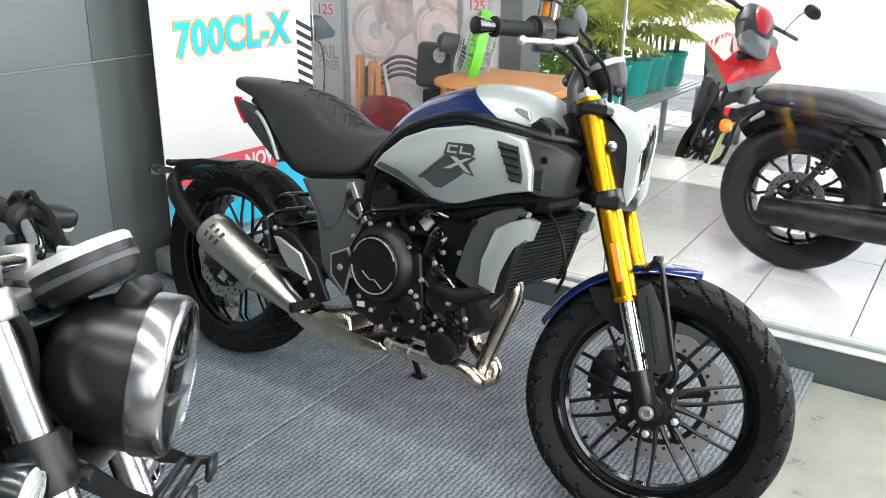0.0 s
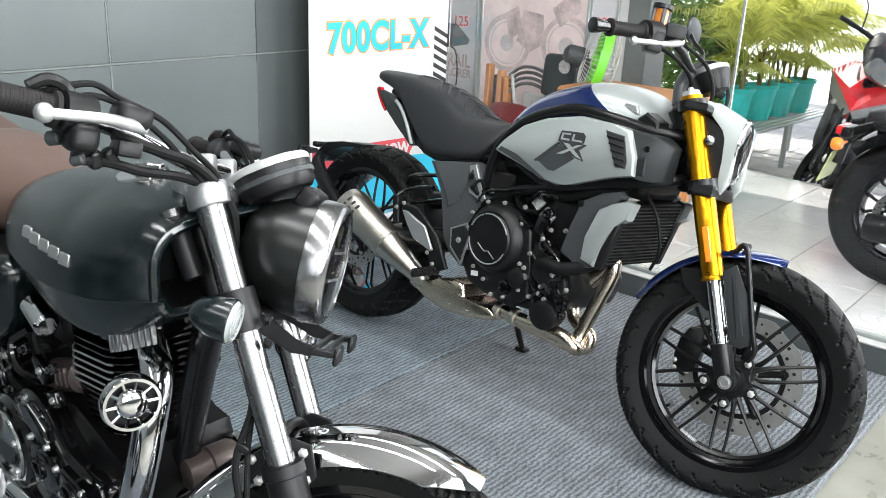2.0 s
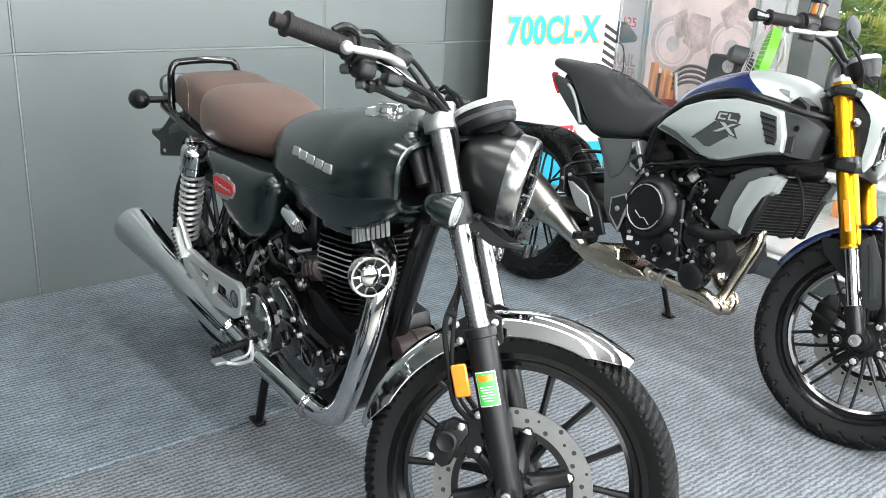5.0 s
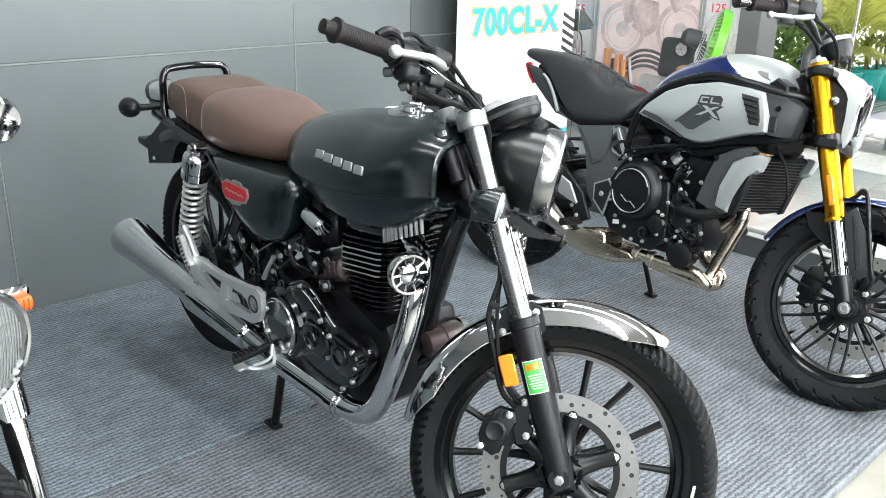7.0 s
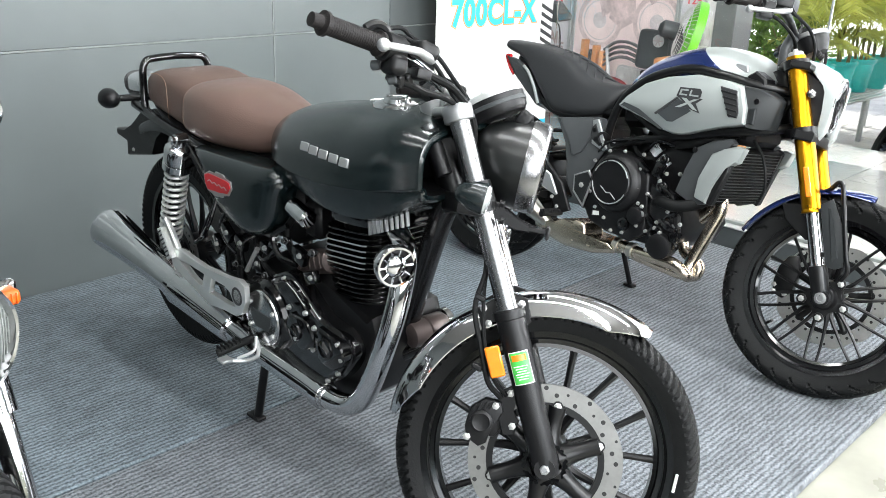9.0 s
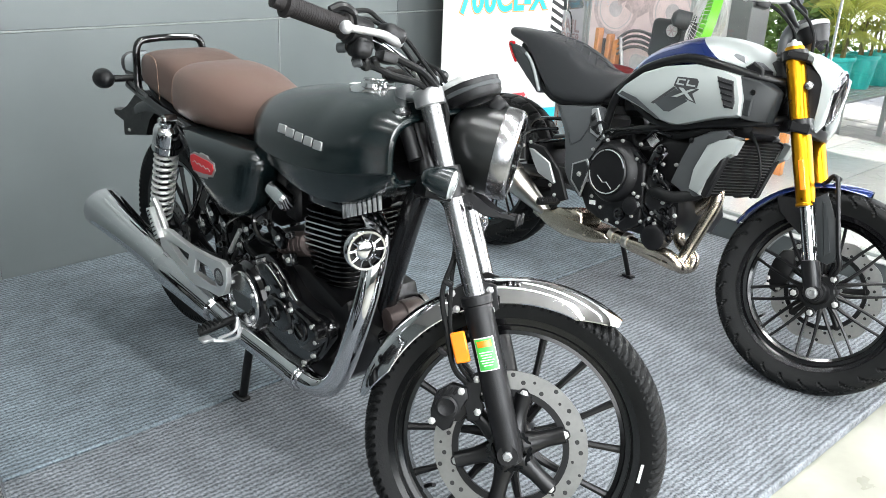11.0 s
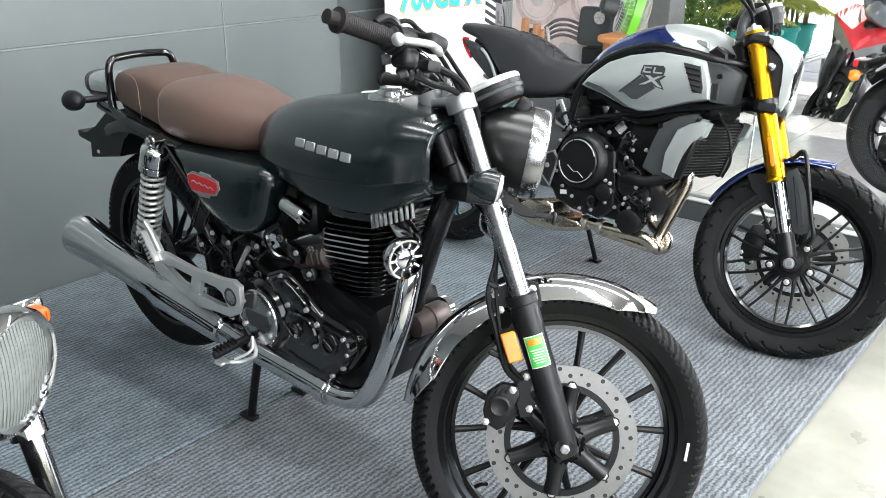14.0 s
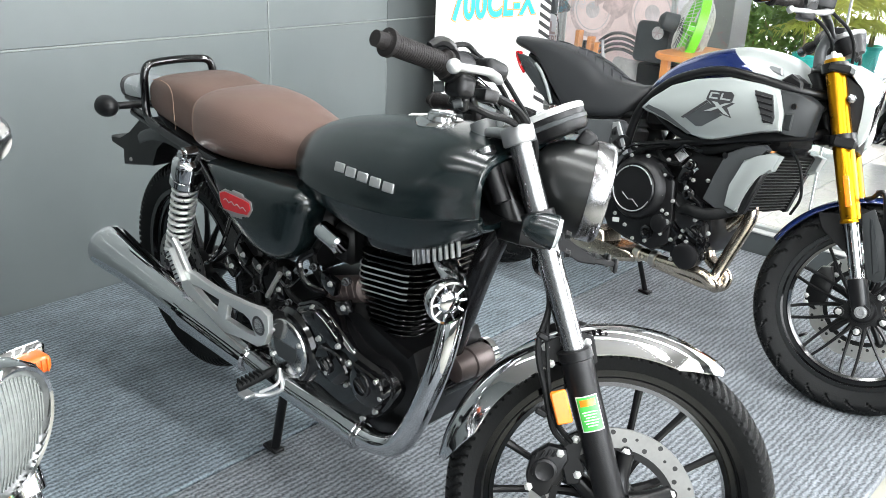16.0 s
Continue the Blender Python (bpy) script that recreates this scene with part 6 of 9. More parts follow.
        lathe(bm, E_ - d2 * 0.05, d2, [(0, 0.012), (0.002, 0.018), (0.012, 0.018), (0.03, 0.014), (0.05, 0.014)], 18)
        part("bar_end", bm, GLOSS, b, xf=BS)
        bm = bmesh.new()
        p = I_ + d2 * 0.022
        lathe(bm, p - d2 * 0.02, d2, [(0, 0.02), (0.003, 0.03), (0.045, 0.03), (0.048, 0.02)], 18)
        box(bm, p + V(0.015, 0, -0.02), (0.04, 0.045, 0.05), (0, 0, -s * 30), 0.006, 2)
        box(bm, p + d2 * 0.045 + V(0.025, 0, 0.01), (0.05, 0.045, 0.035), (0, 0, -s * 30), 0.006, 2)
        part("switch_unit", bm, PLASTIC, b, xf=BS)
        bm = bmesh.new()
        lo = p + d2 * 0.055 + V(0.040, 0, -0.010)
        tip = E_ + d2 * 0.07 + V(0.012, 0, -0.022)
        tube(bm, [(*lo, 0.011), (*(lo * 0.6 + tip * 0.4 + V(0.016, 0, -0.004)), 0.008), (*(lo * 0.25 + tip * 0.75 + V(0.008, 0, -0.002)), 0.0075), (*tip, 0.007)], seg=10)
        bmesh.ops.create_uvsphere(bm, u_segments=12, v_segments=8, radius=0.011, matrix=Matrix.Translation(tip))
        part("lever", bm, ALLOY, b, "silver hand lever", BS)
        bm = bmesh.new()
        tube(bm, [tuple(lo), (1.19, s * 0.13, 1.04), (1.215, s * 0.09, 0.98), (1.20, s * 0.05, 0.88), (1.16, s * 0.04, 0.78)], 0.005, 8)
        tube(bm, [tuple(p + V(0, 0, -0.02)), (1.12, s * 0.17, 1.04), (1.15, s * 0.07, 1.0), (1.14, s * 0.03, 0.92)], 0.0055, 8)
        part("cable", bm, RUBBER, b, xf=BS)
        bm = bmesh.new()
        tube(bm, [(1.13, s * 0.05, 0.94, 0.020), (1.12, s * 0.05, 0.99, 0.016), (1.135, s * 0.05, 1.03, 0.019)], seg=12, n=4)
        part("bar_riser", bm, SIDEG, b, xf=BS)
    # brake fluid reservoir and left mirror
    bm = bmesh.new()
    lathe(bm, (1.072, -0.205, 1.088), (0, 0, 1), [(0, 0.012), (0.012, 0.012), (0.014, 0.018), (0.055, 0.018), (0.056, 0.015)], 20)
    rs = part("brake_reservoir", bm, FLUID, b, "amber brake fluid reservoir with black cap", BS)
    bm = bmesh.new()
    lathe(bm, (1.072, -0.205, 1.142), (0, 0, 1), [(0, 0.023), (0.002, 0.025), (0.012, 0.025), (0.014, 0.021)], 20)
    box(bm, (1.072, -0.205, 1.092), (0.05, 0.05, 0.012), bevel=0.002)
    for k in range(4):
        box(bm, (1.072 + 0.019 * math.cos(1.57 * k + 0.6), -0.205 + 0.019 * math.sin(1.57 * k + 0.6), 1.118), (0.009, 0.009, 0.05), (0, 0, 34 + 90 * k), 0.001)
    part("reservoir_cap", bm, BLACK, rs, xf=BS)
    bm = bmesh.new()
    tube(bm, [(1.06, 0.27, 1.08), (1.07, 0.275, 1.13), (1.03, 0.30, 1.165), (1.0, 0.32, 1.20)], 0.006, 8)
    mi = part("mirror_stem", bm, BLACK, b, xf=BS)
    bm = bmesh.new()
    hull(bm, [(0.985, 1.215, 1.195, 0.03, 2, 0), (0.995, 1.245, 1.175, 0.07, 2.4, 0), (1.005, 1.245, 1.175, 0.07, 2.4, 0), (1.012, 1.22, 1.19, 0.035, 2, 0)], 24, 9)
    bm.transform(Matrix.Translation((0, 0.36, 0)))
    part("mirror", bm, GREYP, mi, xf=BS)
    # tank: blue shell with a silver front cover
    secs = [(0.605, 0.800, 0.755, 0.060, 2.6, 0.08), (0.635, 0.838, 0.758, 0.098, 2.8, 0.12), (0.69, 0.886, 0.766, 0.132, 3.0, 0.16), (0.76, 0.931, 0.785, 0.146, 3.0, 0.20), (0.86, 0.966, 0.815, 0.154, 3.0, 0.24), (0.94, 0.977, 0.835, 0.154, 3.0, 0.28),
            (1.01, 0.972, 0.845, 0.142, 2.8, 0.34), (1.06, 0.956, 0.855, 0.124, 2.6, 0.3), (1.10, 0.925, 0.865, 0.10, 2.4, 0.2), (1.13, 0.895, 0.87, 0.08, 2.4, 0.2)]
    bm = bmesh.new()
    hull(bm, secs, 64, 70)
    bmesh.ops.bisect_plane(bm, geom=bm.verts[:] + bm.edges[:] + bm.faces[:], plane_co=(0.872, 0, 0.972), plane_no=(1, 0, 1.67))
    for f in bm.faces:
        c = f.calc_center_median()
        f.material_index = 1 if c.x - 1.67 * (0.972 - c.z) > 0.872 else 0
    tk = part("fuel_tank", bm, [BLUE, WHITEP], b, "deep blue fuel tank with silver front cover", sharp=60)
    bm = bmesh.new()
    lathe(bm, (0.985, 0, 0.967), (0.2, 0, 1), [(0, 0.036), (0.003, 0.035), (0.004, 0.028), (0.0045, 0.002)], 28)
    part("fuel_cap", bm, CASTG, tk)
    for s in (-1, 1):
        bm = bmesh.new()
        plate(bm, [(1.075, 0.895), (1.10, 0.915), (1.14, 0.895), (1.145, 0.87), (1.085, 0.868)], s * 0.065, s * 0.125, 0.006)
        part("tank_trim", bm, PLASTIC, tk)
        bm = bmesh.new()
        plate(bm, [(1.018, 0.917), (1.030, 0.930), (1.066, 0.925), (1.072, 0.906)], s * 0.108, s * 0.1195, 0.002)
        part("tank_boss", bm, SILVERP, tk)
    # silver side panels with the vent
    for s in (-1, 1):
        bm = bmesh.new()
        o = [(0.672, 0.735), (0.700, 0.770), (0.765, 0.822), (0.84, 0.853), (0.95, 0.876), (1.05, 0.872), (1.110, 0.864), (1.137, 0.80), (1.142, 0.752), (1.06, 0.732), (0.945, 0.688), (0.905, 0.680), (0.86, 0.688), (0.78, 0.712), (0.69, 0.728)]
        plate(bm, o, s * 0.125, s * 0.198, 0.010, 3)
        pn = part("side_panel", bm, WHITEP, b, "silver tank side panel", sharp=50)
        bm = bmesh.new()
        plate(bm, [(1.036, 0.855), (1.100, 0.849), (1.122, 0.785), (1.120, 0.768), (1.088, 0.764)], s * 0.19, s * 0.1995, 0.003)
        vt = part("vent", bm, INK, pn, "black slatted side vent")
        for k in range(5):
            bm = bmesh.new()
            z = 0.842 - 0.0165 * k
            x0 = 1.046 + 0.0095 * k
            plate(bm, [(x0, z), (1.101 + 0.0045 * k, z - 0.004), (1.102 + 0.0045 * k, z - 0.009), (x0 + 0.002, z - 0.006)], s * 0.198, s * 0.203, 0.001)
            part("slat", bm, PLASTIC, vt)
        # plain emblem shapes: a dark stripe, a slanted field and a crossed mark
        for nm, o, y, m in (("emblem_stripe", [(0.688, 0.738), (0.699, 0.749), (0.76, 0.738), (0.82, 0.712), (0.872, 0.690), (0.860, 0.686), (0.79, 0.712)], 0.1990, GREYP),
                            ("emblem_field", [(0.838, 0.735), (0.905, 0.793), (0.958, 0.762), (0.900, 0.718), (0.880, 0.716)], 0.1993, GREYP),
                            ("emblem_arm", [(0.824, 0.733), (0.896, 0.797), (0.905, 0.795), (0.834, 0.731)], 0.2000, INK),
                            ("emblem_block", [(0.902, 0.829), (0.973, 0.834), (0.982, 0.826), (0.980, 0.807), (0.972, 0.805), (0.990, 0.804), (0.969, 0.787), (0.990, 0.760), (0.958, 0.766), (0.942, 0.770), (0.886, 0.762), (0.924, 0.781), (0.905, 0.797), (0.895, 0.800), (0.897, 0.812)], 0.2003, INK),
                            ("emblem_bar", [(0.906, 0.824), (0.934, 0.826), (0.934, 0.821), (0.912, 0.820), (0.910, 0.810), (0.932, 0.811), (0.932, 0.806), (0.903, 0.805)], 0.2010, WHITEP),
                            ("emblem_bar", [(0.942, 0.826), (0.948, 0.826), (0.946, 0.812), (0.974, 0.813), (0.973, 0.808), (0.940, 0.807)], 0.2010, WHITEP),
                            ("emblem_cross", [(0.914, 0.798), (0.934, 0.798), (0.982, 0.765), (0.962, 0.768)], 0.2010, WHITEP),
                            ("emblem_cross", [(0.978, 0.802), (0.960, 0.799), (0.897, 0.765), (0.918, 0.768)], 0.2012, WHITEP)):
            bm = bmesh.new()
            plate(bm, o, s * (y - 0.0015), s * y)
            part(nm, bm, m, pn)
        bm = bmesh.new()
        plate(bm, [(1.104, 0.866), (1.165, 0.862), (1.192, 0.850), (1.208, 0.838), (1.200, 0.748), (1.185, 0.746), (1.158, 0.745), (1.136, 0.745)], s * 0.09, s * 0.187, 0.004, 2)
        for v in bm.verts:
            if abs(v.co.y) > 0.14:
                v.co.y -= s * (0.187 - float(np.interp(v.co.x, [1.10, 1.16, 1.188, 1.21], [0.187, 0.178, 0.160, 0.118])))
        asc = part("air_scoop", bm, DGREY, b, "dark grey plastic side scoop")
        bm = bmesh.new()
        plate(bm, [(1.140, 0.802), (1.164, 0.806), (1.166, 0.757), (1.146, 0.757)], s * 0.176, s * 0.184, 0.003)
        part("scoop_lip", bm, DGREY, asc)
        bm = bmesh.new()
        lathe(bm, (1.158, s * 0.178, 0.826), (0, s, 0), [(0, 0.009), (0.003, 0.0085), (0.0035, 0.005), (0.001, 0.0045), (0.001, 0.001)], 16)
        part("screw", bm, BLACK, asc)
    # frame
    bm = bmesh.new()
    for s in (-1, 1):
        tube(bm, [(1.19, s * 0.06, 0.87), (1.12, s * 0.12, 0.872), (1.03, s * 0.155, 0.884), (0.92, s * 0.162, 0.892), (0.83, s * 0.160, 0.872), (0.74, s * 0.155, 0.832), (0.67, s * 0.150, 0.770), (0.63, s * 0.140, 0.71), (0.605, s * 0.125, 0.62), (0.59, s * 0.11, 0.50)], 0.0145, 14)
        tube(bm, [(1.215, s * 0.05, 0.765), (1.16, s * 0.11, 0.742), (1.02, s * 0.14, 0.708), (0.90, s * 0.14, 0.675), (0.80, s * 0.14, 0.68), (0.68, s * 0.145, 0.745)], 0.0145, 12)
        tube(bm, [(0.90, s * 0.14, 0.675), (0.76, s * 0.14, 0.635), (0.64, s * 0.14, 0.60)], 0.014, 12)
        tube(bm, [(0.61, s * 0.10, 0.70), (0.40, s * 0.09, 0.70), (0.20, s * 0.07, 0.79), (0.05, s * 0.05, 0.83)], 0.013, 10)
    part("frame", bm, BLACK, b, "black tubular trellis frame")
    # seat
    bm = bmesh.new()
    hull(bm, [(-0.045, 0.884, 0.868, 0.035, 2.6, 0.05), (-0.02, 0.896, 0.853, 0.070, 3, 0.08), (0.083, 0.897, 0.828, 0.096, 3.4, 0.10), (0.15, 0.893, 0.785, 0.108, 4.4, 0.16), (0.22, 0.882, 0.726, 0.120, 5, 0.22), (0.305, 0.866, 0.660, 0.131, 6, 0.27), (0.36, 0.846, 0.652, 0.136, 6, 0.29), (0.44, 0.808, 0.660, 0.138, 6, 0.30), (0.54, 0.797, 0.680, 0.132, 5.5, 0.30), (0.585, 0.805, 0.722, 0.112, 4.0, 0.3), (0.612, 0.812, 0.768, 0.082, 3.0, 0.2)], 60, 60)
    st = part("seat", bm, SEATB, b, "black sculpted seat with quilted top", sharp=70)
    tops = [(0.17, 0.8915), (0.22, 0.8845), (0.29, 0.8735), (0.36, 0.8495), (0.44, 0.8095), (0.52, 0.7965)]
    for k in range(6):
        bm = bmesh.new()
        x0 = 0.225 + 0.042 * k
        pts = []
        for y in (-0.068, -0.05, -0.025, 0, 0.025, 0.05, 0.068):
            x = x0 + 0.055 * abs(y) / 0.068
            pts.append((x, y, float(np.interp(x, [q[0] for q in tops], [q[1] for q in tops])) - 2.2 * y * y * (1 if x < 0.3 else 1.3) + 0.0035))
        tube(bm, pts, 0.0034, 8)
        part("seat_welt", bm, SEATB, st)
    for q in (-1, 1):
        bm = bmesh.new()
        tube(bm, [(0.13, 0, 0.898), (0.15, q * 0.04, 0.894), (0.19, q * 0.072, 0.878), (0.25, q * 0.085, 0.862), (0.33, q * 0.092, 0.832), (0.41, q * 0.094, 0.80), (0.50, q * 0.09, 0.782)], 0.0025, 8)
        part("seat_piping", bm, SEATB, st)
    bm = bmesh.new()
    hull(bm, [(0.05, 0.83, 0.80, 0.05, 3, 0), (0.3, 0.69, 0.645, 0.115, 3, 0), (0.55, 0.69, 0.655, 0.12, 3, 0)], 20, 10)
    part("seat_base", bm, PLASTIC, b)
    # tail panels and lamp
    for s in (-1, 1):
        bm = bmesh.new()
        plate(bm, [(0.025, 0.832), (0.085, 0.822), (0.150, 0.785), (0.20, 0.735), (0.245, 0.672), (0.225, 0.668), (0.165, 0.712), (0.085, 0.765)], s * 0.085, s * 0.112, 0.006, 2)
        tp = part("tail_panel", bm, GREYP, b, "grey tail panel with a silver edge")
        bm = bmesh.new()
        tube(bm, [(0.13, s * 0.112, 0.803), (0.16, s * 0.113, 0.783), (0.20, s * 0.114, 0.738), (0.24, s * 0.115, 0.676)], 0.006, 8)
        part("panel_edge", bm, WHITEP, tp)
        bm = bmesh.new()
        plate(bm, [(0.065, 0.812), (0.112, 0.798), (0.108, 0.782), (0.068, 0.792)], s * 0.111, s * 0.1135, 0.001)
        part("panel_print", bm, INK, tp)
        bm = bmesh.new()
        tube(bm, [(0.05, s * 0.108, 0.832), (0.02, s * 0.10, 0.828), (0.045, s * 0.10, 0.79), (0.075, s * 0.104, 0.765)], 0.006, 8)
        part("tail_lamp", bm, REDLENS, tp, "red light strip")
    # dark side plates and pivot plates
    for s in (-1, 1):
        bm = bmesh.new()
        plate(bm, [(0.366, 0.644), (0.555, 0.676), (0.571, 0.673), (0.627, 0.575), (0.561, 0.478), (0.590, 0.458), (0.566, 0.349), (0.512, 0.378), (0.470, 0.425), (0.462, 0.500), (0.438, 0.565)], s * 0.10, s * 0.140, 0.006, 2)
        plate(bm, [(0.385, 0.646), (0.540, 0.670), (0.548, 0.655), (0.545, 0.600), (0.520, 0.545), (0.478, 0.520), (0.455, 0.575)], s * 0.138, s * 0.1455, 0.004, 2)
        sp = part("side_plate", bm, SIDEG, b, "dark grey frame side plate with bevelled fields")
        bm = bmesh.new()
        plate(bm, [(0.543, 0.663), (0.568, 0.671), (0.627, 0.577), (0.614, 0.566), (0.556, 0.582)], s * 0.139, s * 0.147, 0.002)
        part("plate_inlay", bm, ALLOY, sp)
        # thin black plate for the shade in the inlay's slot
        bm = bmesh.new()
        plate(bm, [(0.548, 0.640), (0.562, 0.655), (0.600, 0.592), (0.594, 0.579), (0.556, 0.597)], s * 0.146, s * 0.1485, 0.001)
        part("slot_plate", bm, INK, sp)
        for x, z in ((0.560, 0.632), (0.574, 0.602), (0.551, 0.430)):
            bm = bmesh.new()
            bolts(bm, [(x, s * 0.147, z)], (0, s, 0), 0.008, 0.006)
            part("bolt", bm, BOLT if z < 0.5 else BLACK, sp)
        bm = bmesh.new()
        lathe(bm, (0.60, s * 0.135, 0.607), (0, s, 0), [(0, 0.026), (0.014, 0.025), (0.016, 0.016), (0.010, 0.014)], 22)
        part("frame_plug", bm, BLACK, b)
        bm = bmesh.new()
        plate(bm, [(0.505, 0.458), (0.569, 0.490), (0.594, 0.462), (0.573, 0.352), (0.514, 0.399)], s * 0.138, s * 0.144, 0.001)
        tr = part("plate_trim", bm, ALLOY, sp)
        bm = bmesh.new()
        plate(bm, [(0.512, 0.456), (0.566, 0.482), (0.587, 0.460), (0.569, 0.366), (0.520, 0.403)], s * 0.141, s * 0.1465, 0.003)
        part("trim_field", bm, DGREY, tr)
    # engine
    bm = bmesh.new()
    plate(bm, [(0.56, 0.36), (0.58, 0.52), (0.66, 0.565), (0.78, 0.56), (0.86, 0.50), (0.96, 0.48), (0.99, 0.40), (0.965, 0.335), (0.89, 0.295), (0.68, 0.290), (0.60, 0.31)], -0.135, 0.135, 0.02, 2)
    plate(bm, [(0.75, 0.50), (0.72, 0.60), (0.78, 0.66), (0.93, 0.655), (1.0, 0.60), (0.98, 0.47)], -0.12, 0.12, 0.02, 2)
    eg = part("crankcase", bm, BLACK, b, "black engine with finned head")
    bm = bmesh.new()
    lathe(bm, (0.705, -0.13, 0.475), (0, -1, 0), [(0, 0.112), (0.02, 0.110), (0.038, 0.098), (0.05, 0.092), (0.056, 0.082), (0.054, 0.078), (0.060, 0.074), (0.063, 0.002)], 48)
    o = [(0.60, 0.46), (0.62, 0.36), (0.70, 0.305), (0.80, 0.29), (0.86, 0.33), (0.85, 0.42), (0.83, 0.53), (0.77, 0.575), (0.68, 0.57)]
    plate(bm, o, -0.158, -0.125, 0.010, 2)
    cc = part("clutch_cover", bm, PLASTIC, eg, "round black clutch cover")
    bm = bmesh.new()
    for a0, a1 in ((0.4, 1.9), (2.0, 2.8), (3.3, 5.9)):
        tube(bm, [(0.705 + 0.074 * math.cos(a), -0.193, 0.475 + 0.074 * math.sin(a)) for a in np.linspace(a0, a1, 12)], 0.0022, 6, 1)
    part("cover_ring", bm, ALLOY, cc)
    for x, z in ((0.60, 0.53), (0.655, 0.575), (0.718, 0.586), (0.795, 0.542), (0.80, 0.477), (0.813, 0.428), (0.825, 0.353), (0.774, 0.315), (0.727, 0.310), (0.687, 0.345), (0.64, 0.372), (0.605, 0.42)):
        bm = bmesh.new()
        bolts(bm, [(x, -0.158, z)], (0, -1, 0), 0.0055, 0.007)
        part("engine_bolt", bm, BOLT, eg)
    bm = bmesh.new()
    plate(bm, [(0.84, 0.50), (0.90, 0.48), (0.97, 0.42), (0.985, 0.34), (0.95, 0.30), (0.87, 0.285), (0.85, 0.36)], -0.150, -0.12, 0.010, 2)
    lathe(bm, (0.815, -0.14, 0.385), (0, -1, 0), [(0, 0.032), (0.03, 0.030), (0.034, 0.022), (0.035, 0.001)], 26)
    lathe(bm, (0.925, -0.12, 0.315), (0.15, -1, -0.1), [(0, 0.045), (0.05, 0.042), (0.056, 0.03), (0.057, 0.001)], 26)
    lathe(bm, (0.90, -0.13, 0.43), (0, -1, 0), [(0, 0.04), (0.03, 0.038), (0.04, 0.02)], 22)
    for k in range(4):
        box(bm, (0.86 + 0.03 * k, -0.152, 0.455 - 0.02 * k), (0.05, 0.012, 0.01), (0, 40, 0), 0.003)
    part("water_pump", bm, PLASTIC, eg, "black water pump and alternator covers")
    for x, y, z in ((0.843, -0.158, 0.467), (0.833, -0.16, 0.422), (0.877, -0.155, 0.515), (0.924, -0.155, 0.483), (0.975, -0.152, 0.37), (0.955, -0.152, 0.30), (0.88, -0.152, 0.285), (0.865, -0.155, 0.345), (0.90, -0.155, 0.385), (0.922, -0.158, 0.355), (0.79, -0.15, 0.59), (0.88, -0.13, 0.545), (0.93, -0.13, 0.555)):
        bm = bmesh.new()
        bolts(bm, [(x, y, z)], (0, -1, 0), 0.0058, 0.008)
        part("engine_bolt", bm, BOLT, eg)
    bm = bmesh.new()
    lathe(bm, (0.835, -0.155, 0.395), (0, -1, 0), [(0, 0.012), (0.012, 0.0115), (0.013, 0.006)], 16)
    part("oil_cap", bm, ALLOY, eg)
    bm = bmesh.new()
    tube(bm, [(0.672, -0.1945, 0.455), (0.70, -0.1945, 0.437), (0.716, -0.1945, 0.441), (0.742, -0.1945, 0.423)], 0.0016, 6, 1)
    part("cover_mark", bm, ALLOY, cc)
    bm = bmesh.new()
    box(bm, (0.648, -0.159, 0.352), (0.026, 0.002, 0.015), (0, -10, 0))
    part("cover_label", bm, WHITE, cc, "small pale sticker")
    for x, z in ((0.818, 0.615), (0.860, 0.580)):
        for k in range(7):
            bm = bmesh.new()
            o = 0.0055 * (k - 3)
            box(bm, (x + 0.60 * o, -0.134, z + 0.80 * o), (0.042, 0.014, 0.0026), (0, 37, 0), 0.001)
            part("head_fin", bm, ALLOY, eg, "polished cooling fin")
    bm = bmesh.new()
    tube(bm, [(0.86, -0.13, 0.43), (0.90, -0.165, 0.455), (0.96, -0.16, 0.455), (1.02, -0.13, 0.48), (1.05, -0.10, 0.51)], 0.019, 12)
    tube(bm, [(0.80, -0.10, 0.66), (0.90, -0.135, 0.645), (1.0, -0.13, 0.68), (1.08, -0.10, 0.70)], 0.014, 10)
    tube(bm, [(0.62, -0.135, 0.56), (0.70, -0.15, 0.61), (0.78, -0.14, 0.63), (0.85, -0.13, 0.62)], 0.006, 8)
    tube(bm, [(0.70, -0.11, 0.64), (0.76, -0.14, 0.585), (0.83, -0.145, 0.585)], 0.007, 8)
    tube(bm, [(1.15, -0.12, 0.71), (1.205, -0.14, 0.66), (1.225, -0.13, 0.58), (1.20, -0.11, 0.52)], 0.0045, 8)
    part("coolant_hose", bm, RUBBER, b, "black coolant hoses")
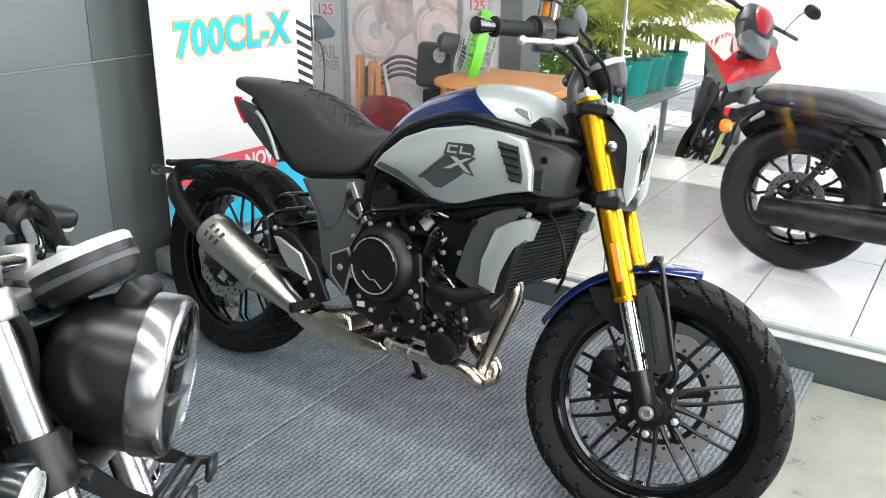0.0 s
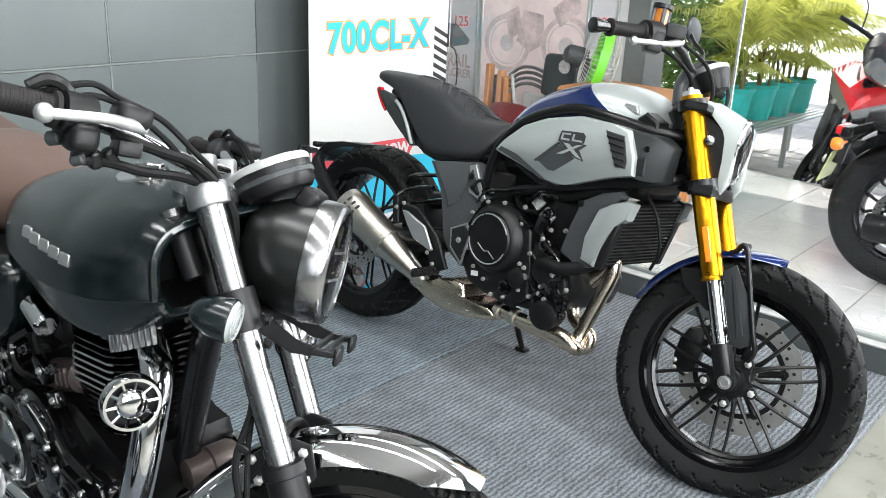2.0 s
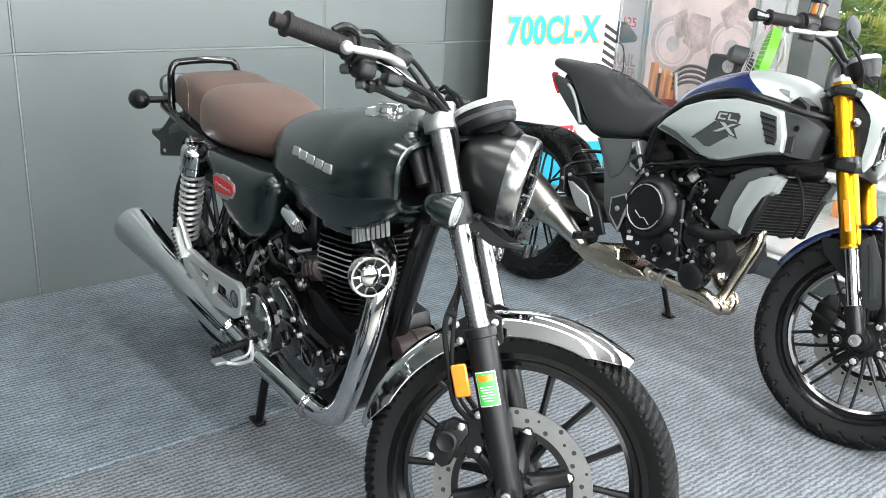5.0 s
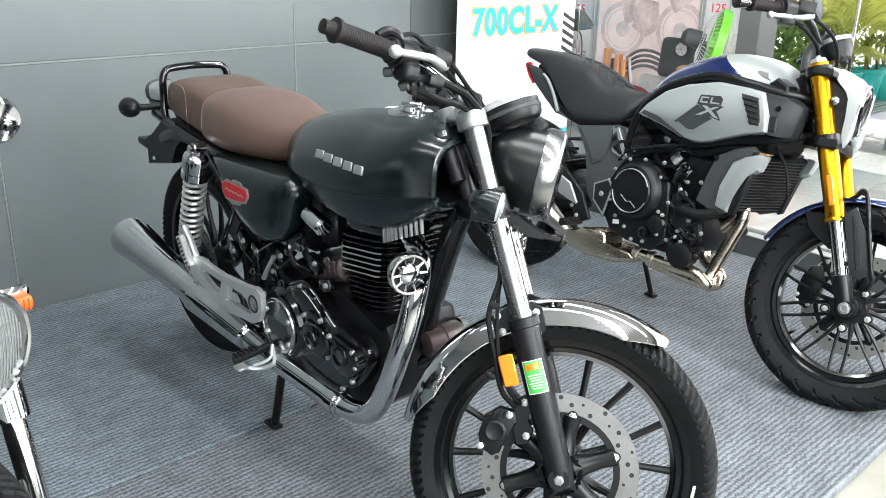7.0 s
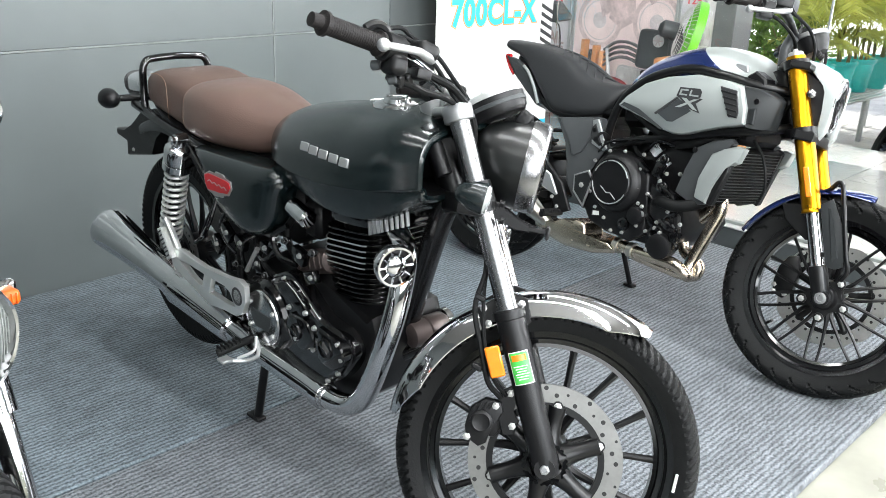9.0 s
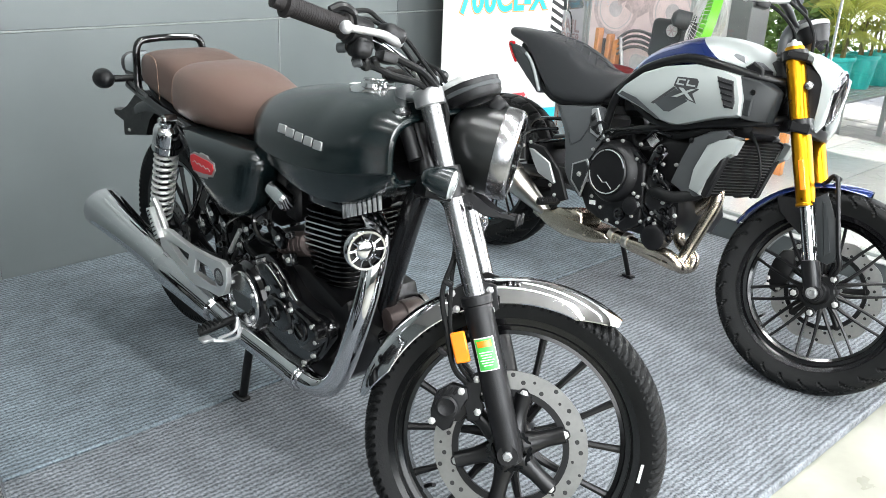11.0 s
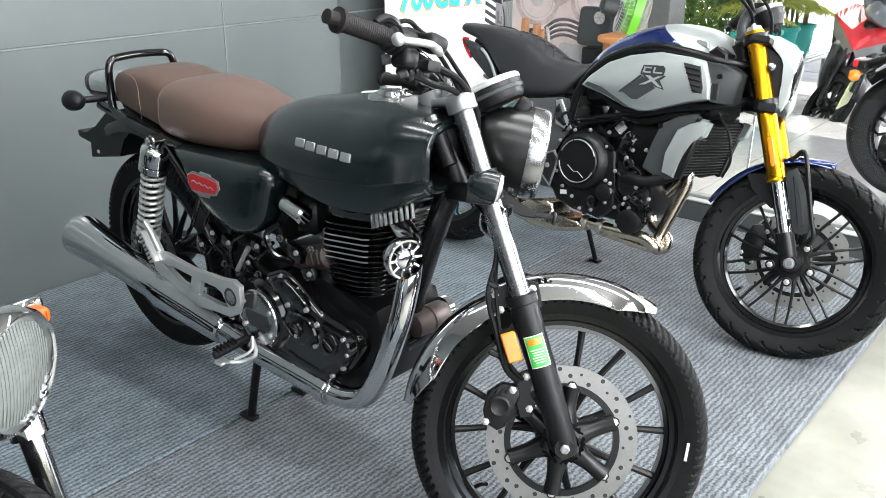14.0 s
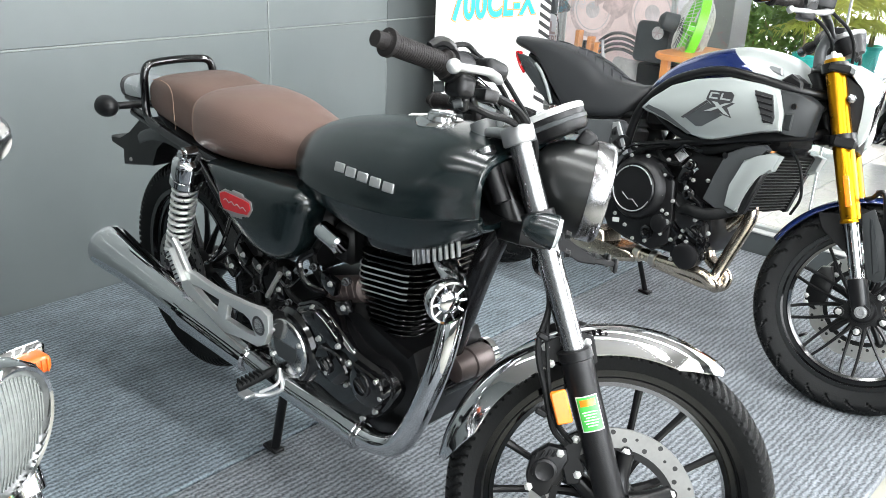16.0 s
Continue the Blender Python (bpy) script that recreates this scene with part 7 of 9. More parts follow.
    # hoses, wiring and fittings round the engine and the shock
    for pts, r in (([(0.58, -0.13, 0.55), (0.64, -0.165, 0.60), (0.72, -0.16, 0.625), (0.80, -0.145, 0.64)], 0.0045), ([(0.86, -0.145, 0.53), (0.90, -0.16, 0.50), (0.94, -0.155, 0.47), (0.93, -0.16, 0.43)], 0.008), ([(0.90, -0.15, 0.40), (0.95, -0.165, 0.38), (0.99, -0.14, 0.36)], 0.010), ([(0.38, -0.12, 0.56), (0.30, -0.13, 0.54), (0.22, -0.12, 0.50), (0.20, -0.10, 0.44)], 0.006), ([(0.42, -0.10, 0.53), (0.33, -0.115, 0.50), (0.24, -0.115, 0.47), (0.12, -0.12, 0.42)], 0.005), ([(0.40, -0.08, 0.60), (0.30, -0.09, 0.585), (0.22, -0.08, 0.56), (0.18, -0.06, 0.50)], 0.007), ([(0.78, -0.13, 0.60), (0.84, -0.16, 0.645), (0.90, -0.15, 0.64)], 0.006)):
        bm = bmesh.new()
        tube(bm, pts, r, 8, 6)
        part("hose", bm, GLOSS, b)
    for x, y, z, r in ((0.885, 0.155, 0.50, 0.016), (0.94, 0.15, 0.40, 0.02), (0.90, 0.155, 0.345, 0.024), (0.96, 0.14, 0.32, 0.017), (0.775, 0.16, 0.345, 0.022), (0.87, 0.15, 0.59, 0.012)):
        bm = bmesh.new()
        lathe(bm, (x, -y + 0.015, z), (0.05, -1, 0.05), [(0, r * 1.25), (0.012, r * 1.2), (0.014, r), (0.026, r * 0.95), (0.028, r * 0.6), (0.022, r * 0.55), (0.022, 0.001)], 20)
        part("engine_fitting", bm, GLOSS, eg)
    for x, z, w, h, a in ((0.80, 0.545, 0.05, 0.022, 30), (0.86, 0.555, 0.035, 0.05, 15), (0.92, 0.47, 0.05, 0.025, -25), (0.95, 0.44, 0.03, 0.045, 10), (0.87, 0.385, 0.05, 0.02, 40), (0.97, 0.36, 0.03, 0.05, 0)):
        bm = bmesh.new()
        box(bm, (x, -0.15, z), (w, 0.022, h), (0, a, 0), 0.005, 2)
        part("engine_rib", bm, GLOSS, eg)
    for x, y, z in ((0.30, 0.165, 0.49), (0.345, 0.165, 0.455), (0.385, 0.165, 0.425), (0.44, 0.165, 0.36), (0.47, 0.165, 0.33), (0.27, 0.168, 0.47), (0.62, 0.16, 0.59), (0.665, 0.165, 0.61), (0.88, 0.165, 0.52), (0.935, 0.165, 0.43), (0.90, 0.165, 0.365), (0.985, 0.155, 0.40)):
        bm = bmesh.new()
        bolts(bm, [(x, -y + 0.004, z)], (0, -1, 0), 0.006, 0.006)
        part("bolt", bm, BOLT, b)
    # airbox and electrics under the tank
    bm = bmesh.new()
    box(bm, (0.80, 0, 0.735), (0.34, 0.22, 0.10), (0, -8, 0), 0.02)
    box(bm, (1.05, 0, 0.75), (0.16, 0.20, 0.13), bevel=0.02)
    box(bm, (0.47, 0, 0.58), (0.18, 0.16, 0.16), bevel=0.02)
    part("airbox", bm, PLASTIC, b)
    bm = bmesh.new()
    for k in range(7):
        box(bm, (1.02 + 0.022 * (k % 4), -0.10 - 0.012 * (k % 3), 0.715 - 0.012 * (k % 2) + 0.006 * k % 0.02), (0.022, 0.03, 0.024), (10 * k, 15 * k, 20), 0.003)
    part("connector", bm, BLACK, b)
    # radiator
    T = Matrix.Translation((1.085, 0, 0.585)) @ Matrix.Rotation(radians(15), 4, "Y")
    bm = bmesh.new()
    box(bm, (0, 0, 0), (0.022, 0.27, 0.19), bevel=0.003)
    rd = part("radiator", bm, MESH, b, "black finned radiator", T)
    for k in range(17):
        bm = bmesh.new()
        box(bm, (0.0125, 0, -0.084 + 0.0105 * k), (0.006, 0.262, 0.0017))
        part("radiator_fin", bm, FINM, rd, xf=T)
    for s in (-1, 1):
        bm = bmesh.new()
        box(bm, (0.002, s * 0.145, 0), (0.034, 0.03, 0.20), bevel=0.006)
        part("radiator_tank", bm, PLASTIC, rd, xf=T)
    for s in (-1, 1):
        bm = bmesh.new()
        o = [(1.046, 0.646), (1.085, 0.668), (1.128, 0.686), (1.152, 0.680), (1.138, 0.634), (1.102, 0.617), (1.084, 0.575), (1.070, 0.540), (1.062, 0.490), (1.018, 0.500), (1.018, 0.563)]
        plate(bm, o, s * 0.135, s * 0.170, 0.006, 2)
        part("radiator_shroud", bm, WHITEP, b, "silver radiator shroud")
        bm = bmesh.new()
        plate(bm, [(0.975, 0.652), (1.03, 0.685), (1.086, 0.702), (1.105, 0.690), (1.060, 0.62), (1.050, 0.485), (1.01, 0.469), (0.934, 0.499), (0.955, 0.58)], s * 0.12, s * 0.150, 0.006, 2)
        sb = part("shroud_bracket", bm, SIDEG, b)
        bm = bmesh.new()
        bolts(bm, [(0.975, s * 0.15, 0.645)], (0, s, 0), 0.008, 0.005)
        part("bolt", bm, BLACK, sb)
    # exhaust
    for pts in ([(0.985, -0.055, 0.545), (1.045, -0.058, 0.52), (1.062, -0.06, 0.47), (1.040, -0.062, 0.39), (1.012, -0.066, 0.30), (1.006, -0.075, 0.258), (1.020, -0.090, 0.234), (1.018, -0.115, 0.242), (0.985, -0.125, 0.262), (0.93, -0.124, 0.263), (0.85, -0.118, 0.258), (0.74, -0.112, 0.258)],
                [(0.99, 0.0, 0.53), (1.02, -0.01, 0.505), (1.01, -0.02, 0.46), (0.965, -0.03, 0.40), (0.942, -0.04, 0.345), (0.955, -0.045, 0.305), (0.99, -0.05, 0.285), (1.028, -0.052, 0.265), (1.024, -0.060, 0.235), (0.98, -0.072, 0.228), (0.90, -0.078, 0.232), (0.78, -0.085, 0.240)]):
        bm = bmesh.new()
        tube(bm, pts, 0.0205, 18, 7)
        part("exhaust_header", bm, HEADER, b, "heat-tinted steel header pipe")
    bm = bmesh.new()
    plate(bm, [(0.37, 0.258), (0.44, 0.268), (0.66, 0.262), (0.72, 0.262), (0.745, 0.248), (0.735, 0.228), (0.65, 0.205), (0.53, 0.196), (0.45, 0.208), (0.375, 0.236)], -0.152, -0.015, 0.022, 4)
    plate(bm, [(0.43, 0.262), (0.50, 0.292), (0.555, 0.306), (0.60, 0.300), (0.615, 0.256), (0.50, 0.24)], -0.150, -0.03, 0.018, 4)
    sx = part("silencer_box", bm, HEADER, b, "heat-tinted steel exhaust collector box", sharp=35)
    for o, d in (((0.735, -0.112, 0.256), (1, 0, 0)), ((0.80, -0.115, 0.258), (1, 0, 0)), ((0.385, -0.125, 0.25), (-0.8, 0, 0.3))):
        bm = bmesh.new()
        lathe(bm, o, d, [(-0.012, 0.024), (-0.010, 0.027), (0.010, 0.027), (0.012, 0.024)], 24)
        part("pipe_clamp", bm, STEEL, sx)
    d = Vector((0.045, -0.185, 0.437)) - Vector((0.40, -0.135, 0.262))
    bm = bmesh.new()
    lathe(bm, (0.40, -0.135, 0.262), d, [(-0.03, 0.02), (0.0, 0.026), (0.06, 0.035), (0.15, 0.051), (0.165, 0.056), (0.167, 0.059), (0.176, 0.059), (0.178, 0.056), (0.35, 0.063), (0.375, 0.063), (0.382, 0.060), (0.395, 0.058), (0.40, 0.053), (0.39, 0.046), (0.37, 0.042)], 40)
    mf = part("muffler", bm, STEEL, b, "stubby brushed steel muffler", sharp=30)
    dd, e1, e2 = basis(d)
    # dark bars laid on the muffler for the shade in its slots
    for k in range(6):
        bm = bmesh.new()
        ang = -0.55 + 0.0 * k
        q = Vector((0.40, -0.135, 0.262)) + dd * (0.32 + 0.022 * (k % 3))
        nrm = (V(0, -1, 0) - dd * -dd.y).normalized()
        up = dd.cross(nrm)
        up = up if up.z > 0 else -up
        a = 0.75 - 0.42 * (k // 3)
        pts = [tuple(q + (nrm * math.cos(a + t) + up * math.sin(a + t)) * 0.0625) for t in (-0.14, 0, 0.14)]
        tube(bm, pts, 0.0045, 8, 2)
        part("slot_bar", bm, HOLESHADE, mf)
    # swingarm, foot plates, pegs, side stand
    bm = bmesh.new()
    for s in (-1, 1):
        tube(bm, [(0.52, s * 0.10, 0.40, 0.03), (0.42, s * 0.12, 0.40, 0.028), (0.25, s * 0.125, 0.37, 0.026), (0.0, s * 0.118, 0.315, 0.026), (-0.04, s * 0.118, 0.31, 0.018)], seg=12)
    cyl(bm, (0.40, -0.11, 0.40), (0.40, 0.11, 0.40), 0.03)
    part("swingarm", bm, BLACK, b)
    bm = bmesh.new()
    plate(bm, [(0.306, 0.468), (0.330, 0.470), (0.422, 0.441), (0.470, 0.377), (0.462, 0.370), (0.376, 0.391), (0.345, 0.425)], -0.175, -0.165, 0.003)
    part("heel_guard", bm, ALLOY, b, "brushed aluminium heel guard")
    bm = bmesh.new()
    plate(bm, [(0.27, 0.49), (0.37, 0.485), (0.47, 0.42), (0.53, 0.33), (0.47, 0.30), (0.43, 0.375), (0.32, 0.44)], -0.160, -0.145, 0.004)
    plate(bm, [(0.24, 0.50), (0.265, 0.51), (0.29, 0.42), (0.26, 0.415)], -0.165, -0.14, 0.004)
    part("foot_bracket", bm, PLASTIC, b)
    bm = bmesh.new()
    tube(bm, [(0.485, -0.15, 0.312), (0.48, -0.20, 0.308), (0.475, -0.245, 0.304)], 0.012, 10, 3)
    fp = part("footpeg", bm, PLASTIC, b, "serrated black footpeg")
    for k in range(7):
        bm = bmesh.new()
        box(bm, (0.482 - 0.0012 * k, -0.175 - 0.0105 * k, 0.318 - 0.001 * k), (0.030, 0.004, 0.012), bevel=0.001)
        part("peg_rib", bm, PLASTIC, fp)
    bm = bmesh.new()
    tube(bm, [(0.55, 0.12, 0.28), (0.575, 0.17, 0.16), (0.60, 0.212, 0.05)], 0.010, 10)
    box(bm, (0.60, 0.214, 0.044), (0.045, 0.03, 0.012), (10, 0, 0), 0.003)
    part("side_stand", bm, BLACK, b)
    bm = bmesh.new()
    tube(bm, [(0.52, -0.03, 0.50), (0.42, -0.02, 0.52), (0.30, -0.02, 0.50)], 0.03, 10)
    part("shock_absorber", bm, BLACK, b)
    # hugger and plate arm behind the rear wheel
    bm = bmesh.new()
    rr = []
    for i in range(17):
        t = radians(2 + 32 * i / 16)
        rr.append([Vector(((0.335 + dr) * math.cos(t), y, 0.315 + (0.335 + dr) * math.sin(t))) for y, dr in ((-0.09, -0.03), (-0.07, 0.005), (0, 0.014), (0.07, 0.005), (0.09, -0.03), (0.086, -0.032), (0.066, 0.0), (0, 0.009), (-0.066, 0.0), (-0.086, -0.032))])
    rings(bm, rr)
    part("hugger", bm, PLASTIC, b)
    bm = bmesh.new()
    tube(bm, [(0.05, -0.125, 0.33, 0.02), (-0.12, -0.13, 0.425, 0.026), (-0.24, -0.11, 0.50, 0.026), (-0.30, -0.06, 0.53, 0.022), (-0.32, 0, 0.535, 0.020)], seg=12)
    plate(bm, [(-0.345, 0.515), (-0.32, 0.560), (-0.285, 0.592), (-0.18, 0.612), (-0.04, 0.625), (-0.05, 0.612), (-0.18, 0.592), (-0.265, 0.565), (-0.315, 0.515)], -0.06, 0.06, 0.004)
    pa = part("plate_arm", bm, PLASTIC, b, "black number plate arm")
    bm = bmesh.new()
    box(bm, (-0.325, 0, 0.575), (0.03, 0.16, 0.02), bevel=0.005)
    part("plate_lamp", bm, BLACK, pa)
    for s in (-1, 1):
        bm = bmesh.new()
        lathe(bm, (-0.315, s * 0.07, 0.55), (-0.2, s, 0.05), [(0, 0.010), (0.03, 0.012), (0.05, 0.018), (0.075, 0.014), (0.08, 0.006)], 14)
        part("rear_indicator", bm, SMOKE, pa, xf=None)
    return b


sports()


# the chrome-lamped motorcycle of which only the front end shows
def chrome_front():
    b = thing("motorcycle", pose(-0.94, 0.11, 0, 0, 0, -22), "motorcycle with a round chrome headlamp beside the roadster", "motorcycle", "showroom motorcycles")
    ho = Vector((0.030, -0.004, 0.756))
    hx = Vector((0.899, 0.438, -0.08))
    bm = bmesh.new()
    lathe(bm, ho, hx, [(q * 0.87, w * 0.87) for q, w in [(-0.09, 0.01), (-0.085, 0.045), (-0.05, 0.072), (0.0, 0.086), (0.05, 0.092), (0.064, 0.0935), (0.066, 0.08)]], 44)
    hd = part("headlamp", bm, CHROME, b, "round chrome headlamp with fluted glass")
    bm = bmesh.new()
    lathe(bm, ho, hx, [(q * 0.87, w * 0.87) for q, w in [(0.06, 0.094), (0.064, 0.099), (0.090, 0.0985), (0.098, 0.093), (0.096, 0.088), (0.084, 0.0865)]], 48, cap=False)
    part("rim_ring", bm, CHROME, hd)
    bm = bmesh.new()
    lathe(bm, ho, hx, [(q * 0.87, w * 0.87) for q, w in [(0.084, 0.0875), (0.090, 0.078), (0.096, 0.05), (0.099, 0.02), (0.0995, 0.001)]], 44)
    ln = part("lens", bm, FLUTEL, hd, "pale fluted lens")
    zx = Vector((0.072, 0.035, 1)).normalized()
    yx = Vector((-0.438, 0.899, 0))
    for k in range(-10, 11):
        bm = bmesh.new()
        y = 0.0066 * k
        h = math.sqrt(max(0, 0.069 ** 2 - y * y))
        tube(bm, [tuple(ho + hx * (0.0862 - 1.55 * (y * y + z * z)) + yx * y + zx * z) for z in np.linspace(-h, h, 7)], 0.0015, 6, 2)
        part("flute", bm, FLUTEL, ln)
    bm = bmesh.new()
    lathe(bm, ho, hx, [(q * 0.87, w * 0.87) for q, w in [(0.08, 0.087), (0.05, 0.07), (0.025, 0.045), (0.015, 0.015), (0.014, 0.001)]], 44, cap=False)
    part("reflector_bowl", bm, BOWLG, hd)
    bm = bmesh.new()
    box(bm, (-0.005, 0.112, 0.766), (0.034, 0.060, 0.024), (0, 0, 0), 0.008, 3)
    i = part("front_indicator", bm, ORANGEL, b, "orange box indicator")
    for k in range(7):
        bm = bmesh.new()
        box(bm, (0.0125, 0.090 + 0.0073 * k, 0.766), (0.002, 0.0022, 0.018), (0, 0, 0), 0.0006)
        part("lens_rib", bm, ORANGEL, i)
    bm = bmesh.new()
    cyl(bm, (-0.02, 0.085, 0.767), (-0.03, 0.03, 0.76), 0.008)
    box(bm, (-0.022, 0.115, 0.767), (0.016, 0.068, 0.036), bevel=0.006)
    part("indicator_arm", bm, CHROME, i)
    for s in (-1, 1):
        bm = bmesh.new()
        cyl(bm, (-0.12, s * 0.10, 0.86), (0.05, s * 0.10, 0.33), 0.019)
        part("fork_tube", bm, CHROME, b)
        bm = bmesh.new()
        cyl(bm, (-0.055, s * 0.10, 0.64), (-0.03, s * 0.10, 0.57), 0.028)
        part("fork_clamp", bm, CHROME, b)
    bm = bmesh.new()
    tube(bm, [(-0.17, -0.10, 0.90), (-0.10, -0.02, 0.88), (-0.06, 0.04, 0.84), (-0.07, 0.05, 0.73)], 0.007, 8)
    tube(bm, [(-0.20, 0.12, 0.90), (-0.10, 0.11, 0.88), (-0.075, 0.09, 0.87), (-0.09, 0.04, 0.72)], 0.006, 8)
    part("cable", bm, RUBBER, b)
    bm = bmesh.new()
    hp = [(-0.17, 0, 0.88), (-0.18, 0.08, 0.89), (-0.25, 0.17, 0.90), (-0.38, 0.24, 0.88)]
    for s in (-1, 1):
        tube(bm, [(x, s * y, z) for x, y, z in hp], 0.011, 10)
    part("handlebar", bm, CHROME, b)
    bm = bmesh.new()
    tube(bm, [(-0.30, 0.20, 0.89), (-0.33, 0.22, 0.93), (-0.365, 0.265, 0.955)], 0.005, 8)
    lathe(bm, (-0.365, 0.285, 0.96), (-1, -0.15, 0.1), [(-0.006, 0.015), (-0.005, 0.034), (0.006, 0.042), (0.012, 0.040)], 26)
    part("mirror", bm, CHROME, b, "round chrome mirror")
    bm = bmesh.new()
    hull(bm, [(-0.62, 0.78, 0.68, 0.06, 2.4, 0.2), (-0.5, 0.86, 0.66, 0.12, 2.6, 0.25), (-0.35, 0.89, 0.66, 0.14, 2.6, 0.3), (-0.22, 0.86, 0.70, 0.11, 2.5, 0.2)], 28, 18)
    part("fuel_tank", bm, GLOSS, b)
    cast_wheel(b, "front_wheel", (0.06, 0, 0.29), 0.29, 0.09, 0.9, 0.21, cut_road, "y", None)
    bm = bmesh.new()
    tube(bm, [(-0.16, 0, 0.85), (-0.35, 0, 0.62), (-0.6, 0, 0.4), (-1.1, 0, 0.35)], 0.03, 10)
    box(bm, (-0.55, 0, 0.40), (0.35, 0.22, 0.34), bevel=0.05)
    hull(bm, [(-1.35, 0.78, 0.7, 0.08, 3, 0), (-1.0, 0.78, 0.68, 0.13, 3, 0.1), (-0.62, 0.76, 0.68, 0.10, 3, 0.1)], 20, 10)
    part("frame", bm, BLACK, b)
    cast_wheel(b, "rear_wheel", (-1.25, 0, 0.29), 0.29, 0.12, 0.8, 0.2, cut_road, "y", None)


chrome_front()


# ---- banner, posters and things behind ----
CYAN = pmat("cyan_print", (0.03, 0.5, 0.72), 0.45, var=0.04)
ORANGE = pmat("orange_outline_print", (0.75, 0.35, 0.06), 0.45)
PINKR = pmat("coral_red_print", (0.68, 0.07, 0.09), 0.45, var=0.05)
# poster colours paled, the glare of the glass put into them
GREYPR = pmat("grey_poster_print", (0.56, 0.56, 0.58), 0.4, var=0.08, vscale=6)
PINKP = pmat("pale_pink_poster", (0.80, 0.67, 0.65), 0.35, var=0.2, vscale=5)
DARKRED = pmat("dark_red_plastic", (0.16, 0.01, 0.012), 0.3)
DUSK = pmat("dusky_print", (0.38, 0.30, 0.30), 0.4, var=0.3, vscale=12)
WASHED = pmat("glare_washed_print", (0.58, 0.47, 0.46), 0.4, var=0.5, vscale=22)
PALEPR = pmat("pale_print", (0.58, 0.53, 0.53), 0.4, var=0.3, vscale=20)
WOODO = pmat("orange_wood", (0.5, 0.2, 0.06), 0.4, var=0.2, vscale=6)
TEAL = pmat("teal_plastic", (0.035, 0.50, 0.46), 0.4, var=0.12)
SOIL = pmat("soil", (0.06, 0.045, 0.03), 0.9)
LEAF = pmat("shrub_leaf", (0.085, 0.15, 0.045), 0.45, var=0.4, vscale=8, island=0.45)
PALM = pmat("palm_leaf", (0.29, 0.34, 0.08), 0.45, var=0.5, vscale=6, island=0.35)
# light that shines through the leaves
for m_, col_ in ((LEAF, (0.22, 0.36, 0.07, 1)), (PALM, (0.70, 0.72, 0.18, 1))):
    n, l, p = nodes_of(m_)
    tb_ = n.new("ShaderNodeBsdfTranslucent")
    tb_.inputs["Color"].default_value = col_
    mxs = n.new("ShaderNodeMixShader")
    mxs.inputs[0].default_value = 0.5
    l.new(p.outputs[0], mxs.inputs[1])
    l.new(tb_.outputs[0], mxs.inputs[2])
    l.new(mxs.outputs[0], n["Material Output"].inputs["Surface"])
STEM = pmat("palm_stem", (0.2, 0.17, 0.07), 0.7)
LIME = pmat("lime_plastic", (0.12, 0.5, 0.02), 0.35)
GREYW = pmat("fan_grey_wire", (0.45, 0.45, 0.44), 0.4)
FLOWER = pmat("yellow_flower", (0.75, 0.5, 0.02), 0.6, island=0.2)
CLEARP = pmat("pale_wrapped_plastic", (0.45, 0.45, 0.44), 0.3, var=0.3, vscale=20)


def text_part(name, body, size, mat, parent, m, bold=0.0, thick=0.001, sx=1.0):
    cu = bpy.data.curves.new(name, "FONT")
    cu.body, cu.size, cu.offset, cu.extrude, cu.align_x = body, size, bold, thick, "CENTER"
    cu.space_character = 1.06 if bold > 0.005 else 1.0
    tmp = bpy.data.objects.new(name, cu)
    scene.collection.objects.link(tmp)
    me = bpy.data.meshes.new_from_object(tmp.evaluated_get(bpy.context.evaluated_depsgraph_get()))
    bpy.data.objects.remove(tmp)
    bpy.data.curves.remove(cu)
    me.transform(m @ Matrix.Diagonal((sx, 1, 1, 1)))
    me.materials.clear()
    me.materials.append(mat)
    ob = new(name, me)
    ob.parent = parent
    return ob


def flat(name, pts, y, mat, parent, axis=1, t=0.001):
    bm = bmesh.new()
    plate(bm, pts, y, y - t, axis=axis)
    return part(name, bm, mat, parent)


# roll-up banner
BN = 2.55
ban = thing("roll_up_banner", RM, "white roll-up banner with cyan lettering and striped edge", "banner")
bm = bmesh.new()
box(bm, (2.72, BN, 1.10), (0.86, 0.004, 1.92))
part("sheet", bm, WHITE, ban)
bm = bmesh.new()
box(bm, (2.72, BN + 0.02, 0.075), (0.90, 0.16, 0.10), bevel=0.02, seg=2)
cyl(bm, (2.72, BN + 0.03, 0.1), (2.72, BN + 0.02, 2.05), 0.012)
box(bm, (2.72, BN, 2.06), (0.88, 0.03, 0.03), bevel=0.006)
part("stand", bm, ALLOY, ban)
f = BN - 0.003
text_part("lettering_outline", "700CL-X", 0.172, ORANGE, ban, pose(2.695, f, 0.868, 90, 0, 0) @ Matrix.Shear("XY", 4, (0.10, 0)), 0.0115, 0.0004, 0.92)
text_part("lettering", "700CL-X", 0.172, CYAN, ban, pose(2.695, f - 0.0015, 0.868, 90, 0, 0) @ Matrix.Shear("XY", 4, (0.10, 0)), 0.006, 0.0004, 0.92)
k = 0
for i in range(13):
    z = 0.955 - 0.042 * i
    flat("stripe", [(3.055, z), (3.148, z - 0.042), (3.148, z - 0.062), (3.055, z - 0.02)], f, INK, ban)
flat("cyan_field", [(2.292, 0.14), (3.148, 0.14), (3.148, 0.34), (2.95, 0.355), (2.292, 0.37)], f, CYAN, ban)
